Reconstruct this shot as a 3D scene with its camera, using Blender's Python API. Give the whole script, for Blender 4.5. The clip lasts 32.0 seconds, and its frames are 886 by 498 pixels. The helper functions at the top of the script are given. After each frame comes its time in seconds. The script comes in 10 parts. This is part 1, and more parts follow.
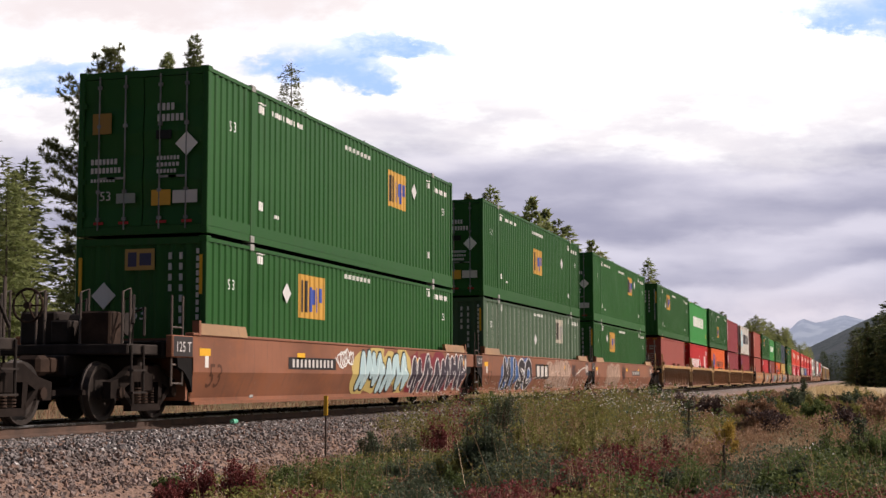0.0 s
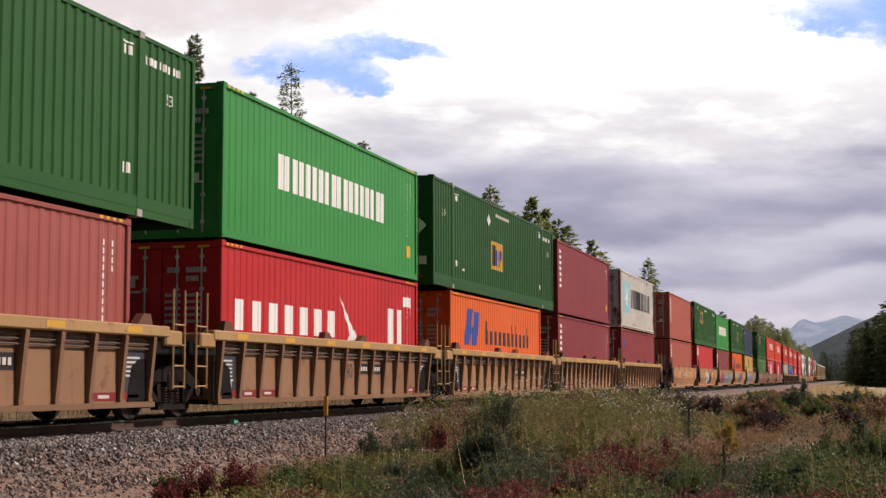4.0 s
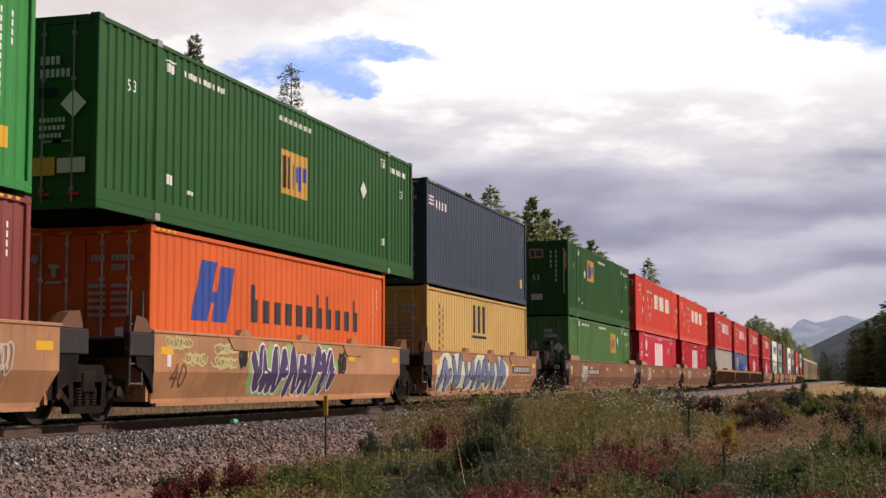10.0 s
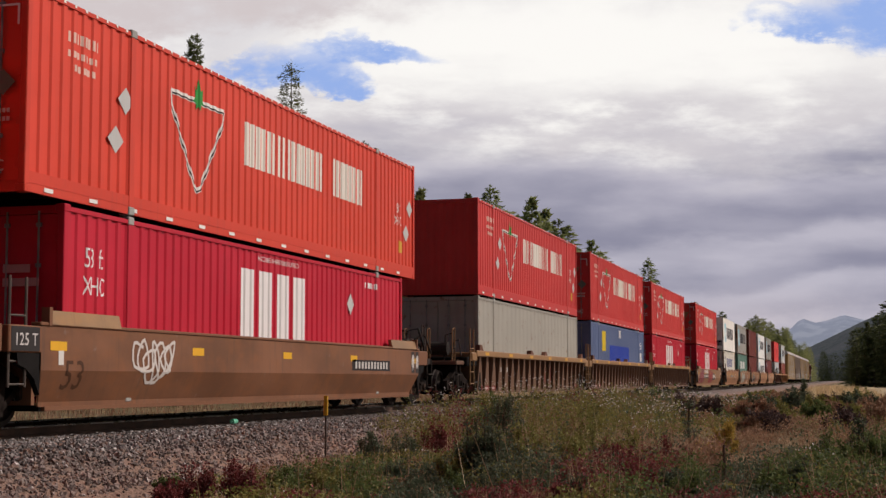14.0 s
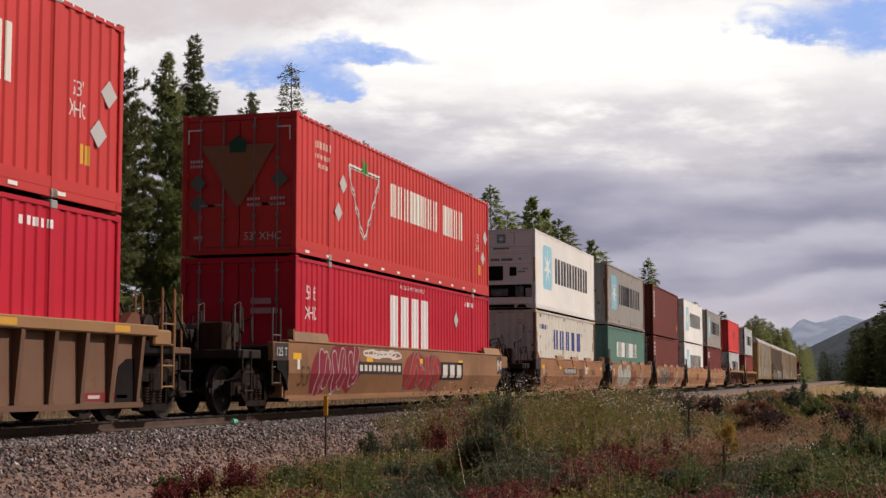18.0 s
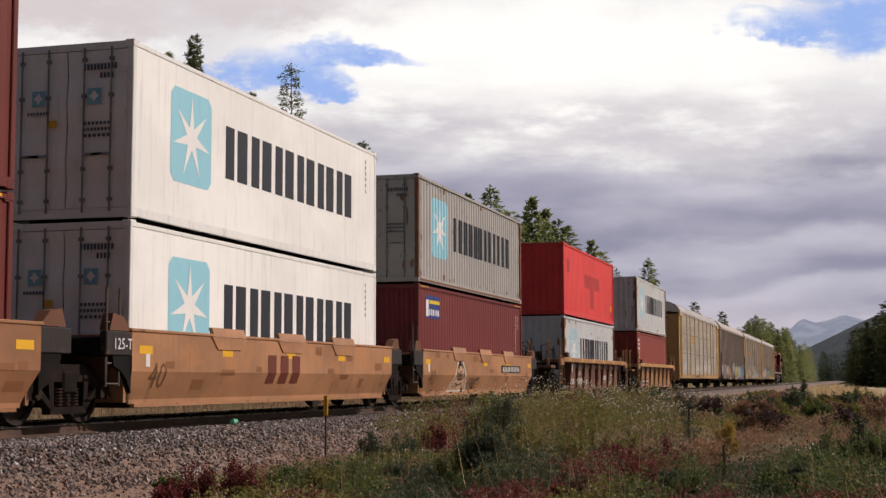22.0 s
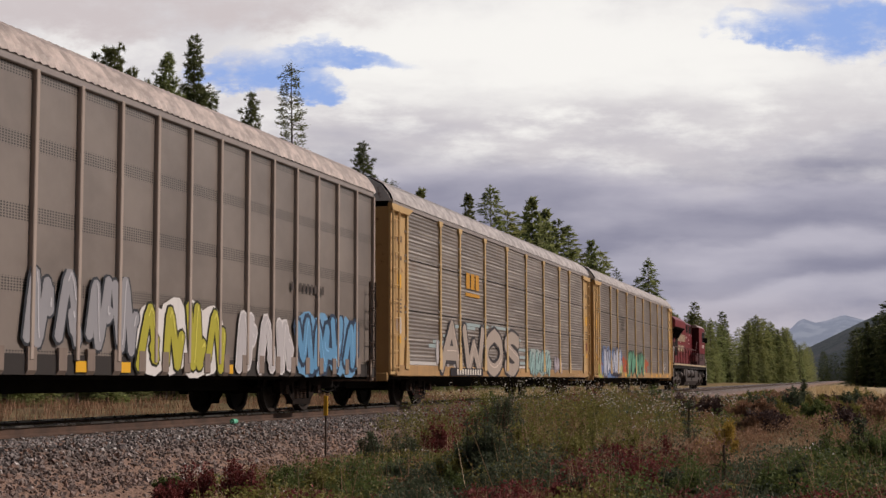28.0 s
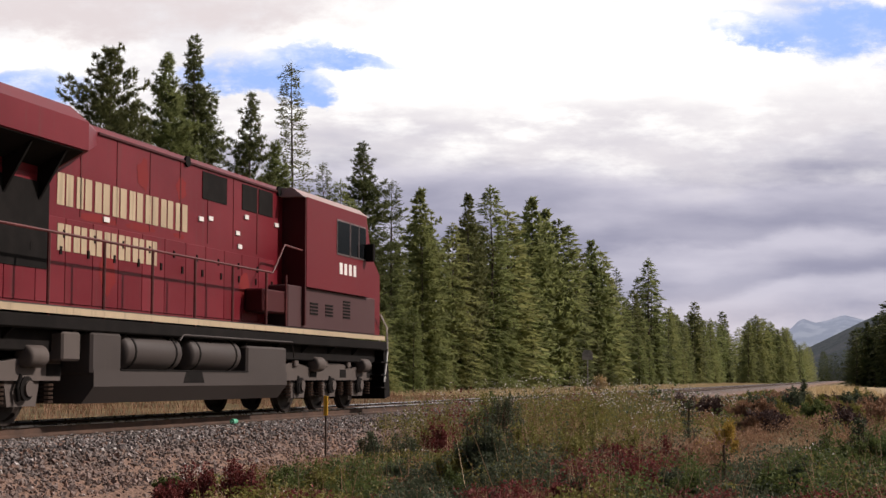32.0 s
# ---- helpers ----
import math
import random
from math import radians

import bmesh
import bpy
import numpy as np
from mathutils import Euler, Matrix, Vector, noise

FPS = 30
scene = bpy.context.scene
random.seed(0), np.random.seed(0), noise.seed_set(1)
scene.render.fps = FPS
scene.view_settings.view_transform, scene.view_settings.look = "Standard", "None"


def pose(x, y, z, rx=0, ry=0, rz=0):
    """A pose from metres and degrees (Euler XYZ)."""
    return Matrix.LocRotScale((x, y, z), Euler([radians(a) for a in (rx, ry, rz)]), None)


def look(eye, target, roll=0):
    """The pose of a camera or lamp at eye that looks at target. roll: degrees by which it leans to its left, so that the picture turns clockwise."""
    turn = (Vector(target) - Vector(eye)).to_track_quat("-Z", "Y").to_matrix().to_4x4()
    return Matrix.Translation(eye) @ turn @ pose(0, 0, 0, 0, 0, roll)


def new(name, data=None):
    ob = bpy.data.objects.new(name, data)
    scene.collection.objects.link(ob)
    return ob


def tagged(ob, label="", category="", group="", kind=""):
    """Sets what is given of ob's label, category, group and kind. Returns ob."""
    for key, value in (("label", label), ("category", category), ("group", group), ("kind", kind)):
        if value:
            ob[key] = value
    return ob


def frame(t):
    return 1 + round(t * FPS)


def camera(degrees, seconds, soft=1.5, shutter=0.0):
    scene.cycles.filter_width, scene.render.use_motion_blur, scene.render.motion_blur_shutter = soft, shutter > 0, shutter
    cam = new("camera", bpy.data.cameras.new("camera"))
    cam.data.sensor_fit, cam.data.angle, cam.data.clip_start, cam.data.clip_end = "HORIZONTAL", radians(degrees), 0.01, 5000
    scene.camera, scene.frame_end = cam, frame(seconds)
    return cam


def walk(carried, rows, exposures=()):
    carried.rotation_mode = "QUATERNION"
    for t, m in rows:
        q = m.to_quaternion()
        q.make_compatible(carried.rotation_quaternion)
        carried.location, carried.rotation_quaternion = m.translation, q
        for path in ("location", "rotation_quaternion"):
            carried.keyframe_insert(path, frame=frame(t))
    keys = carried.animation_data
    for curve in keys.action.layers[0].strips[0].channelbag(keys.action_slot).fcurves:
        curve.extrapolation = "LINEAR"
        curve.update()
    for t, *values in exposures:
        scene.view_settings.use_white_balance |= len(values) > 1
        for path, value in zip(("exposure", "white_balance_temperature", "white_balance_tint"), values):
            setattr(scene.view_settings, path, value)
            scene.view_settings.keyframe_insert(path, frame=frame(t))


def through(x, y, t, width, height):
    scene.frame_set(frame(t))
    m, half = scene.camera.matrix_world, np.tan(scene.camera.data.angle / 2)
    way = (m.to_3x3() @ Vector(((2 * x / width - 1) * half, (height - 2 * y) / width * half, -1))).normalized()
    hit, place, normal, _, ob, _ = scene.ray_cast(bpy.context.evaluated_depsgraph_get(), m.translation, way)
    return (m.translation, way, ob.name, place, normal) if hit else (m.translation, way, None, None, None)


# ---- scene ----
# ---------------- camera: a tripod beside the line ----------------
SPEED = 19.307          # m/s, the train rolls towards -Y
cam = camera(34.37, 32.0, soft=1.45)
CAM_POSE = pose(12.25, 0, 0.626, 95.251, 0, 15.984) @ pose(0, 0, 0, 0, 0, -0.1375)
walk(cam, [(0, CAM_POSE), (32, CAM_POSE)], [(0, 0.30, 6700, 19), (2, 0.30, 6700, 19), (4, 0.12, 6700, 19), (6, -0.10, 6700, 19), (7, -0.10, 6700, 19), (8, 0.14, 6700, 19), (9, 0.06, 6700, 19), (10, 0.04, 6700, 19), (12, 0.02, 6700, 19),
      (13, -0.22, 6700, 19), (14, -0.26, 6700, 19), (18, -0.15, 6700, 19), (20, -0.26, 6700, 19), (21, -0.10, 6700, 19), (22, -0.16, 6700, 19), (23, -0.02, 6700, 19), (25, -0.14, 6700, 19), (28, -0.32, 6700, 19), (31, -0.20, 6700, 19), (32, 0.06, 6700, 19)])

# ---------------- daylight ----------------
SUN_ELEV, SUN_AZ = 38.0, 26.0      # degrees; azimuth from +X towards +Y
sun_dir = Vector((math.cos(radians(SUN_ELEV)) * math.cos(radians(SUN_AZ)),
                  math.cos(radians(SUN_ELEV)) * math.sin(radians(SUN_AZ)), math.sin(radians(SUN_ELEV))))
sun_data = bpy.data.lights.new("sun", "SUN")
sun_data.energy, sun_data.angle, sun_data.color = 3.5, radians(0.6), (1.0, 0.93, 0.84)
sun = new("sun", sun_data)
sun.matrix_world = look(sun_dir * 100, (0, 0, 0))

world = bpy.data.worlds.new("sky")
scene.world = world
world.use_nodes = True
wn = world.node_tree
sky = wn.nodes.new("ShaderNodeTexSky")
sky.sky_type, sky.sun_disc = "NISHITA", False
sky.sun_elevation, sky.sun_rotation = radians(SUN_ELEV), radians(90 - SUN_AZ)
sky.air_density, sky.dust_density = 1.0, 2.5
wn.links.new(sky.outputs[0], wn.nodes["Background"].inputs[0])
wn.nodes["Background"].inputs[1].default_value = 0.038
# ---------------- node helpers and materials ----------------
class Nodes:
    """A small builder for node trees."""

    def __init__(self, name):
        self.mat = bpy.data.materials.new(name)
        self.mat.use_nodes = True
        self.t = self.mat.node_tree
        self.t.nodes.clear()
        self.out = self.t.nodes.new("ShaderNodeOutputMaterial")

    def put(self, sock, value):
        if isinstance(value, bpy.types.NodeSocket):
            self.t.links.new(value, sock)
        elif value is not None:
            if hasattr(sock.default_value, "__len__") and not hasattr(value, "__len__"):
                sock.default_value = [value] * len(sock.default_value)
            elif hasattr(sock.default_value, "__len__") and len(sock.default_value) == 4 and len(value) == 3:
                sock.default_value = (*value, 1)
            else:
                sock.default_value = value

    def math(self, op, a, b=None, c=None, clamp=False):
        n = self.t.nodes.new("ShaderNodeMath")
        n.operation, n.use_clamp = op, clamp
        for i, value in enumerate((a, b, c)):
            self.put(n.inputs[i], value)
        return n.outputs[0]

    def mix(self, f, a, b, blend="MIX"):
        n = self.t.nodes.new("ShaderNodeMix")
        n.data_type, n.blend_type = "RGBA", blend
        self.put(n.inputs[0], f)
        self.put(n.inputs[6], a)
        self.put(n.inputs[7], b)
        return n.outputs[2]

    def coords(self, which="Object"):
        return self.t.nodes.new("ShaderNodeTexCoord").outputs[which]

    def position(self):
        return self.t.nodes.new("ShaderNodeNewGeometry").outputs["Position"]

    def mapped(self, vec, scale=(1, 1, 1), loc=(0, 0, 0)):
        n = self.t.nodes.new("ShaderNodeMapping")
        self.put(n.inputs[0], vec)
        self.put(n.inputs[1], loc)
        n.inputs[3].default_value = scale
        return n.outputs[0]

    def noise(self, vec, scale, detail=4.0, rough=0.55, color=False):
        n = self.t.nodes.new("ShaderNodeTexNoise")
        self.put(n.inputs["Vector"], vec)
        n.inputs["Scale"].default_value = scale
        n.inputs["Detail"].default_value = detail
        n.inputs["Roughness"].default_value = rough
        return n.outputs[1 if color else 0]

    def ramp(self, f, lo, hi):
        n = self.t.nodes.new("ShaderNodeMapRange")
        n.interpolation_type = "SMOOTHSTEP"
        self.put(n.inputs[0], f)
        n.inputs[1].default_value, n.inputs[2].default_value = lo, hi
        return n.outputs[0]

    def split(self, vec):
        n = self.t.nodes.new("ShaderNodeSeparateXYZ")
        self.put(n.inputs[0], vec)
        return n.outputs

    def random(self):
        return self.t.nodes.new("ShaderNodeObjectInfo").outputs["Random"]

    def island(self):
        return self.t.nodes.new("ShaderNodeNewGeometry").outputs["Random Per Island"]

    def shifted(self, vec):
        """Coordinates moved by the object's own random number, so that alike pieces differ."""
        r = self.t.nodes.new("ShaderNodeCombineXYZ")
        k = self.math("MULTIPLY", self.random(), 37.0)
        for i in range(3):
            self.put(r.inputs[i], k)
        n = self.t.nodes.new("ShaderNodeVectorMath")
        self.put(n.inputs[0], vec)
        self.put(n.inputs[1], r.outputs[0])
        return n.outputs[0]

    def bump(self, height, strength=0.3, dist=0.01):
        n = self.t.nodes.new("ShaderNodeBump")
        n.inputs["Strength"].default_value, n.inputs["Distance"].default_value = strength, dist
        self.put(n.inputs["Height"], height)
        return n.outputs[0]

    def surface(self, color, rough=0.6, metal=0.0, normal=None, spec=None):
        b = self.t.nodes.new("ShaderNodeBsdfPrincipled")
        self.put(b.inputs["Base Color"], color)
        self.put(b.inputs["Roughness"], rough)
        self.put(b.inputs["Metallic"], metal)
        self.put(b.inputs["Normal"], normal) if normal is not None else None
        if spec is not None:
            b.inputs["Specular IOR Level"].default_value = spec
        self.t.links.new(b.outputs[0], self.out.inputs[0])
        return self.mat


MATS = {}


def paint(rgb, rough=0.5, fade=0.18, rust=0.0, grime=0.25, key=""):
    """Weathered paint on steel: patchy fading, streaks that run down, some rust and road dirt."""
    name = "paint_%02x%02x%02x%s" % (*[int(255 * min(1, c)) for c in rgb], key)
    name += "_%d_%d" % (rust * 100, grime * 100)
    if name in MATS:
        return MATS[name]
    n = Nodes(name)
    p = n.shifted(n.coords())
    big = n.noise(n.mapped(p, (0.5, 0.35, 0.6)), 1.0, 5, 0.6)
    streak = n.noise(n.mapped(p, (2.0, 5.0, 0.35)), 1.6, 5, 0.65)
    fine = n.noise(p, 26.0, 4, 0.7)
    pale = tuple(min(1, c * 1.12 + 0.018 * (0.5 - c) + 0.004) for c in rgb)
    deep = tuple(c * 0.80 for c in rgb)
    col = n.mix(n.ramp(big, 0.35, 0.68), deep, pale)
    col = n.mix(fade, rgb, col)
    dirt = tuple(0.5 * c * 0.6 + 0.5 * d for c, d in zip(rgb, (0.10, 0.085, 0.07)))
    col = n.mix(n.math("MULTIPLY", n.ramp(streak, 0.50, 0.78), grime), col, dirt)
    col = n.mix(n.math("MULTIPLY", n.ramp(fine, 0.55, 0.75), grime * 0.5), col, dirt)
    if rust:
        spots = n.math("MULTIPLY", n.ramp(n.noise(p, 3.2, 7, 0.72), 0.60 - 0.12 * rust, 0.70 - 0.1 * rust), 0.85)
        run = n.math("MULTIPLY", n.ramp(n.noise(n.mapped(p, (3, 7, 0.25)), 1.5, 4, 0.6), 0.62, 0.8), 0.6 * min(1, rust))
        col = n.mix(n.math("MAXIMUM", spots, run), col, (0.17, 0.075, 0.035))
    r = n.math("ADD", rough, n.math("MULTIPLY", n.math("SUBTRACT", big, 0.5), 0.3))
    MATS[name] = n.surface(col, r, 0.0, n.bump(fine, 0.12, 0.006), 0.22)
    return MATS[name]


def steel(rgb, rough=0.55, metal=0.6, name="steel", spec=None):
    key = name + "%.2f%.2f%.2f" % tuple(rgb)
    if key in MATS:
        return MATS[key]
    n = Nodes(name)
    p = n.shifted(n.coords())
    big = n.noise(p, 2.5, 6, 0.65)
    fine = n.noise(p, 40, 3, 0.6)
    col = n.mix(n.ramp(big, 0.35, 0.7), tuple(c * 0.6 for c in rgb), tuple(min(1, c * 1.25) for c in rgb))
    MATS[key] = n.surface(col, n.math("MULTIPLY_ADD", big, 0.3, rough - 0.15), metal, n.bump(fine, 0.2, 0.004), spec)
    return MATS[key]


def glassy(rgb=(0.01, 0.012, 0.014), rough=0.08):
    if "glassy" not in MATS:
        n = Nodes("dark_window_glass")
        MATS["glassy"] = n.surface(rgb, rough, 0.0)
    return MATS["glassy"]


DARK_IRON = steel((0.034, 0.026, 0.022), 0.8, 0.0, "brown_black_iron", 0.2)
BLACK_IRON = steel((0.012, 0.0105, 0.010), 0.85, 0.0, "sooty_iron", 0.12)
RUST_IRON = steel((0.046, 0.028, 0.020), 0.85, 0.0, "rusty_iron", 0.15)
RAIL_SIDE = steel((0.085, 0.048, 0.032), 0.85, 0.0, "rusty_rail")
RAIL_HEAD = steel((0.32, 0.30, 0.29), 0.28, 1.0, "polished_rail")
WHEEL = steel((0.042, 0.032, 0.027), 0.6, 0.2, "wheel_steel", 0.25)
WHITE = paint((0.80, 0.79, 0.76), 0.5, 0.1, 0, 0.12, "_mark")
YELLOW = paint((0.78, 0.42, 0.03), 0.45, 0.1, 0, 0.1, "_reflector")
# ---------------- mesh helpers ----------------
class MB:
    """Collects vertices and faces of one part."""

    def __init__(self):
        self.v, self.f = [], []

    def add(self, verts, faces):
        k = len(self.v)
        self.v += [tuple(p) for p in verts]
        self.f += [tuple(i + k for i in face) for face in faces]
        return self

    def box(self, x0, x1, y0, y1, z0, z1):
        return self.add([(x, y, z) for x in (x0, x1) for y in (y0, y1) for z in (z0, z1)],
                        [(0, 1, 3, 2), (4, 6, 7, 5), (0, 4, 5, 1), (2, 3, 7, 6), (0, 2, 6, 4), (1, 5, 7, 3)])

    def cbox(self, x0, x1, y0, y1, z0, z1, c=0.02):
        """A box with its twelve edges taken off."""
        P, F = [], []
        lo, hi = (x0, y0, z0), (x1, y1, z1)
        idx = {}
        for corner in range(8):
            s = [(corner >> k) & 1 for k in range(3)]
            for axis in range(3):
                p = [(hi[k] if s[k] else lo[k]) if k == axis else ((hi[k] - c) if s[k] else (lo[k] + c)) for k in range(3)]
                idx[corner, axis] = len(P)
                P.append(p)
        for axis in range(3):
            o = [k for k in range(3) if k != axis]
            for side in (0, 1):
                q = []
                for a, b in ((0, 0), (1, 0), (1, 1), (0, 1)):
                    q.append(idx[(side << axis) | (a << o[0]) | (b << o[1]), axis])
                F.append(q if side else q[::-1])
        for axis in range(3):
            o = [k for k in range(3) if k != axis]
            for a in (0, 1):
                for b in (0, 1):
                    c0 = (a << o[0]) | (b << o[1])
                    c1 = c0 | (1 << axis)
                    F.append((idx[c0, o[0]], idx[c1, o[0]], idx[c1, o[1]], idx[c0, o[1]]))
        for corner in range(8):
            F.append((idx[corner, 0], idx[corner, 1], idx[corner, 2]))
        return self.add(P, F)

    def prism(self, outline, axis, a, b):
        """Sweeps an outline along an axis from a to b. The outline is in the other two axes, in x, y, z order."""
        n = len(outline)

        def at(p, w):
            p = list(p)
            p.insert("xyz".index(axis), w)
            return p
        verts = [at(p, a) for p in outline] + [at(p, b) for p in outline]
        return self.add(verts, [tuple(range(n))[::-1], tuple(range(n, 2 * n))] +
                        [(i, (i + 1) % n, n + (i + 1) % n, n + i) for i in range(n)])

    def cyl(self, c, axis, r, length, n=16, r2=None):
        r2 = r if r2 is None else r2
        k = "xyz".index(axis)
        o = [i for i in range(3) if i != k]
        ring = []
        for half, rad in ((-length / 2, r), (length / 2, r2)):
            for i in range(n):
                p = list(c)
                p[k] += half
                p[o[0]] += rad * math.cos(2 * math.pi * i / n)
                p[o[1]] += rad * math.sin(2 * math.pi * i / n)
                ring.append(p)
        return self.add(ring, [tuple(range(n)), tuple(range(n, 2 * n))[::-1]] +
                        [(i, n + i, n + (i + 1) % n, (i + 1) % n) for i in range(n)])

    def tube(self, pts, r, n=6):
        pts = [Vector(p) for p in pts]
        rings = []
        for i, p in enumerate(pts):
            d = (pts[min(i + 1, len(pts) - 1)] - pts[max(i - 1, 0)]).normalized()
            a = d.orthogonal().normalized() if abs(d.z) > 0.9 else d.cross(Vector((0, 0, 1))).normalized()
            b = d.cross(a)
            rings.append([p + r * (math.cos(2 * math.pi * k / n) * a + math.sin(2 * math.pi * k / n) * b) for k in range(n)])
        verts = [q for ring in rings for q in ring]
        faces = [(i * n + k, i * n + (k + 1) % n, (i + 1) * n + (k + 1) % n, (i + 1) * n + k)
                 for i in range(len(pts) - 1) for k in range(n)]
        m = len(verts)
        return self.add(verts, faces + [tuple(range(n))[::-1], tuple(range(m - n, m))])

    def mesh(self, name):
        me = bpy.data.meshes.new(name)
        me.from_pydata(self.v, [], self.f)
        return me


def fix(me):
    """Outward normals."""
    bm = bmesh.new()
    bm.from_mesh(me)
    bmesh.ops.recalc_face_normals(bm, faces=bm.faces)
    bm.to_mesh(me)
    bm.free()
    return me


def part(name, mb, material, parent, label="", smooth=False, kind=""):
    me = mb if isinstance(mb, bpy.types.Mesh) else fix(mb.mesh(name))
    if material is not None and not me.materials:
        me.materials.append(material)
    if smooth:
        me.shade_smooth()
    ob = new(name, me)
    ob.parent = parent
    return tagged(ob, label, kind=kind)


def again(name, src, parent, m):
    """One more object on the mesh of src."""
    ob = new(name, src.data)
    ob.parent = parent
    ob.matrix_basis = m
    return ob


def clip(poly, axis, lo, hi):
    for sign, lim in ((1, lo), (-1, hi)):
        res = []
        for i, p in enumerate(poly):
            q = poly[(i + 1) % len(poly)]
            a, b = sign * (p[axis] - lim), sign * (q[axis] - lim)
            if a >= 0:
                res.append(p)
            if (a > 0 > b) or (a < 0 < b):
                k = a / (a - b)
                res.append((p[0] + k * (q[0] - p[0]), p[1] + k * (q[1] - p[1])))
        poly = res
        if len(poly) < 3:
            return []
    return poly


class Skin:
    """A wall that paint marks can lie on: x as a function of y and z, with the lines where it bends."""

    def __init__(self, fn, ybreaks=(), zbreaks=()):
        self.fn, self.yb, self.zb = fn, sorted(ybreaks), sorted(zbreaks)

    def lay(self, polys, lift=0.004, mb=None):
        mb = mb or MB()
        for serial, poly in enumerate(polys):
            rise = lift + 1.4e-5 * serial
            y0, y1 = min(p[0] for p in poly), max(p[0] for p in poly)
            z0, z1 = min(p[1] for p in poly), max(p[1] for p in poly)
            ys = [y0] + [b for b in self.yb if y0 < b < y1] + [y1]
            zs = [z0] + [b for b in self.zb if z0 < b < z1] + [z1]
            for a, b in zip(ys, ys[1:]):
                strip = clip(poly, 0, a, b) if len(ys) > 2 else poly
                if not strip:
                    continue
                mid = (a + b) / 2
                for c, d in zip(zs, zs[1:]):
                    piece = clip(strip, 1, c, d) if len(zs) > 2 else strip
                    if piece:
                        zm = (c + d) / 2
                        mb.add([(self.fn(p[0] + (mid - p[0]) * 1e-4, p[1] + (zm - p[1]) * 1e-4) + rise, p[0], p[1]) for p in piece],
                               [tuple(range(len(piece)))])
        return mb


def rect(y0, y1, z0, z1):
    return [(y0, z0), (y1, z0), (y1, z1), (y0, z1)]


def diamond(y, z, r, rz=None):
    rz = rz or r
    return [(y - r, z), (y, z - rz), (y + r, z), (y, z + rz)]


def stroke(pts, w):
    """A painted line of width w through the points, as quads."""
    out = []
    for p, q in zip(pts, pts[1:]):
        d = Vector((q[0] - p[0], q[1] - p[1]))
        if d.length < 1e-6:
            continue
        d = d.normalized() * w / 2
        e = Vector((-d.y, d.x))
        out.append([(p[0] - d.x * .5 + e.x, p[1] - d.y * .5 + e.y), (p[0] - d.x * .5 - e.x, p[1] - d.y * .5 - e.y),
                    (q[0] + d.x * .5 - e.x, q[1] + d.y * .5 - e.y), (q[0] + d.x * .5 + e.x, q[1] + d.y * .5 + e.y)])
    return out


def fan(pts, centre):
    return [[centre, p, q] for p, q in zip(pts, pts[1:] + pts[:1])]


def blob(rng, y, z, ry, rz, n=12, rough=0.18):
    return [(y + ry * math.cos(2 * math.pi * i / n) * (1 + rng.uniform(-rough, rough)),
             z + rz * math.sin(2 * math.pi * i / n) * (1 + rng.uniform(-rough, rough))) for i in range(n)]


GLYPHS = {}


def words(text, y, z, h, squeeze=1.0):
    """Flat triangles of a line of text, h metres high, centred at y, z."""
    if text not in GLYPHS:
        cu = bpy.data.curves.new("lettering", "FONT")
        cu.body, cu.resolution_u = text, 2
        ob = bpy.data.objects.new("lettering", cu)
        me = ob.to_mesh()
        me.calc_loop_triangles()
        tri = [[(me.vertices[i].co.x, me.vertices[i].co.y) for i in t.vertices] for t in me.loop_triangles]
        ob.to_mesh_clear()
        bpy.data.objects.remove(ob)
        xs = [p[0] for t in tri for p in t]
        zs = [p[1] for t in tri for p in t]
        GLYPHS[text] = tri, (min(xs) + max(xs)) / 2, min(zs), max(zs) - min(zs)
    tri, cx, base, height = GLYPHS[text]
    k = h / height
    return [[(y + (p[0] - cx) * k * squeeze, z - h / 2 + (p[1] - base) * k) for p in t] for t in tri]


def bars(y0, y1, z0, z1, n, fill=0.6):
    """Plain bars in place of a name or number: one for each character."""
    step = (y1 - y0) / n
    return [rect(y0 + i * step + step * (1 - fill) / 2, y0 + (i + 1) * step - step * (1 - fill) / 2, z0, z1) for i in range(n)]


def marks(name, skin, polys, rgb, parent, label="", lift=0.004, mat=None):
    if name == "placard":       # a stiff plate across the hollows
        skin = Skin(lambda y, z: parent["w"] / 2 - 0.006)
    mb = skin.lay(polys, lift)
    if not mb.f:
        return None
    loose = "stuff" if len(polys) > 1 or name in ("spray_paint", "scribble") else ""
    return part(name, mb.mesh(name), mat or paint(rgb, 0.5, 0.12, 0, 0.15, "_mark"), parent, label, kind=loose)
# ---------------- shipping containers ----------------
MOVERS = []             # (thing, place along the train)


def wave(w, posts, ends, pitch, depth, w_in):
    """The outline of a corrugated side wall seen from above: y and x at every bend."""
    pts = []
    stops = [ends[0]] + sorted(posts) + [ends[1]]
    for a, b in zip(stops, stops[1:]):
        a, b = a + w_in, b - w_in
        n = max(1, round((b - a) / pitch))
        st = (b - a) / n
        for i in range(n):
            y = a + i * st
            pts += [(y, w), (y + st * 0.36, w), (y + st * 0.49, w - depth), (y + st * 0.87, w - depth)]
        pts += [(b, w)]
    return pts


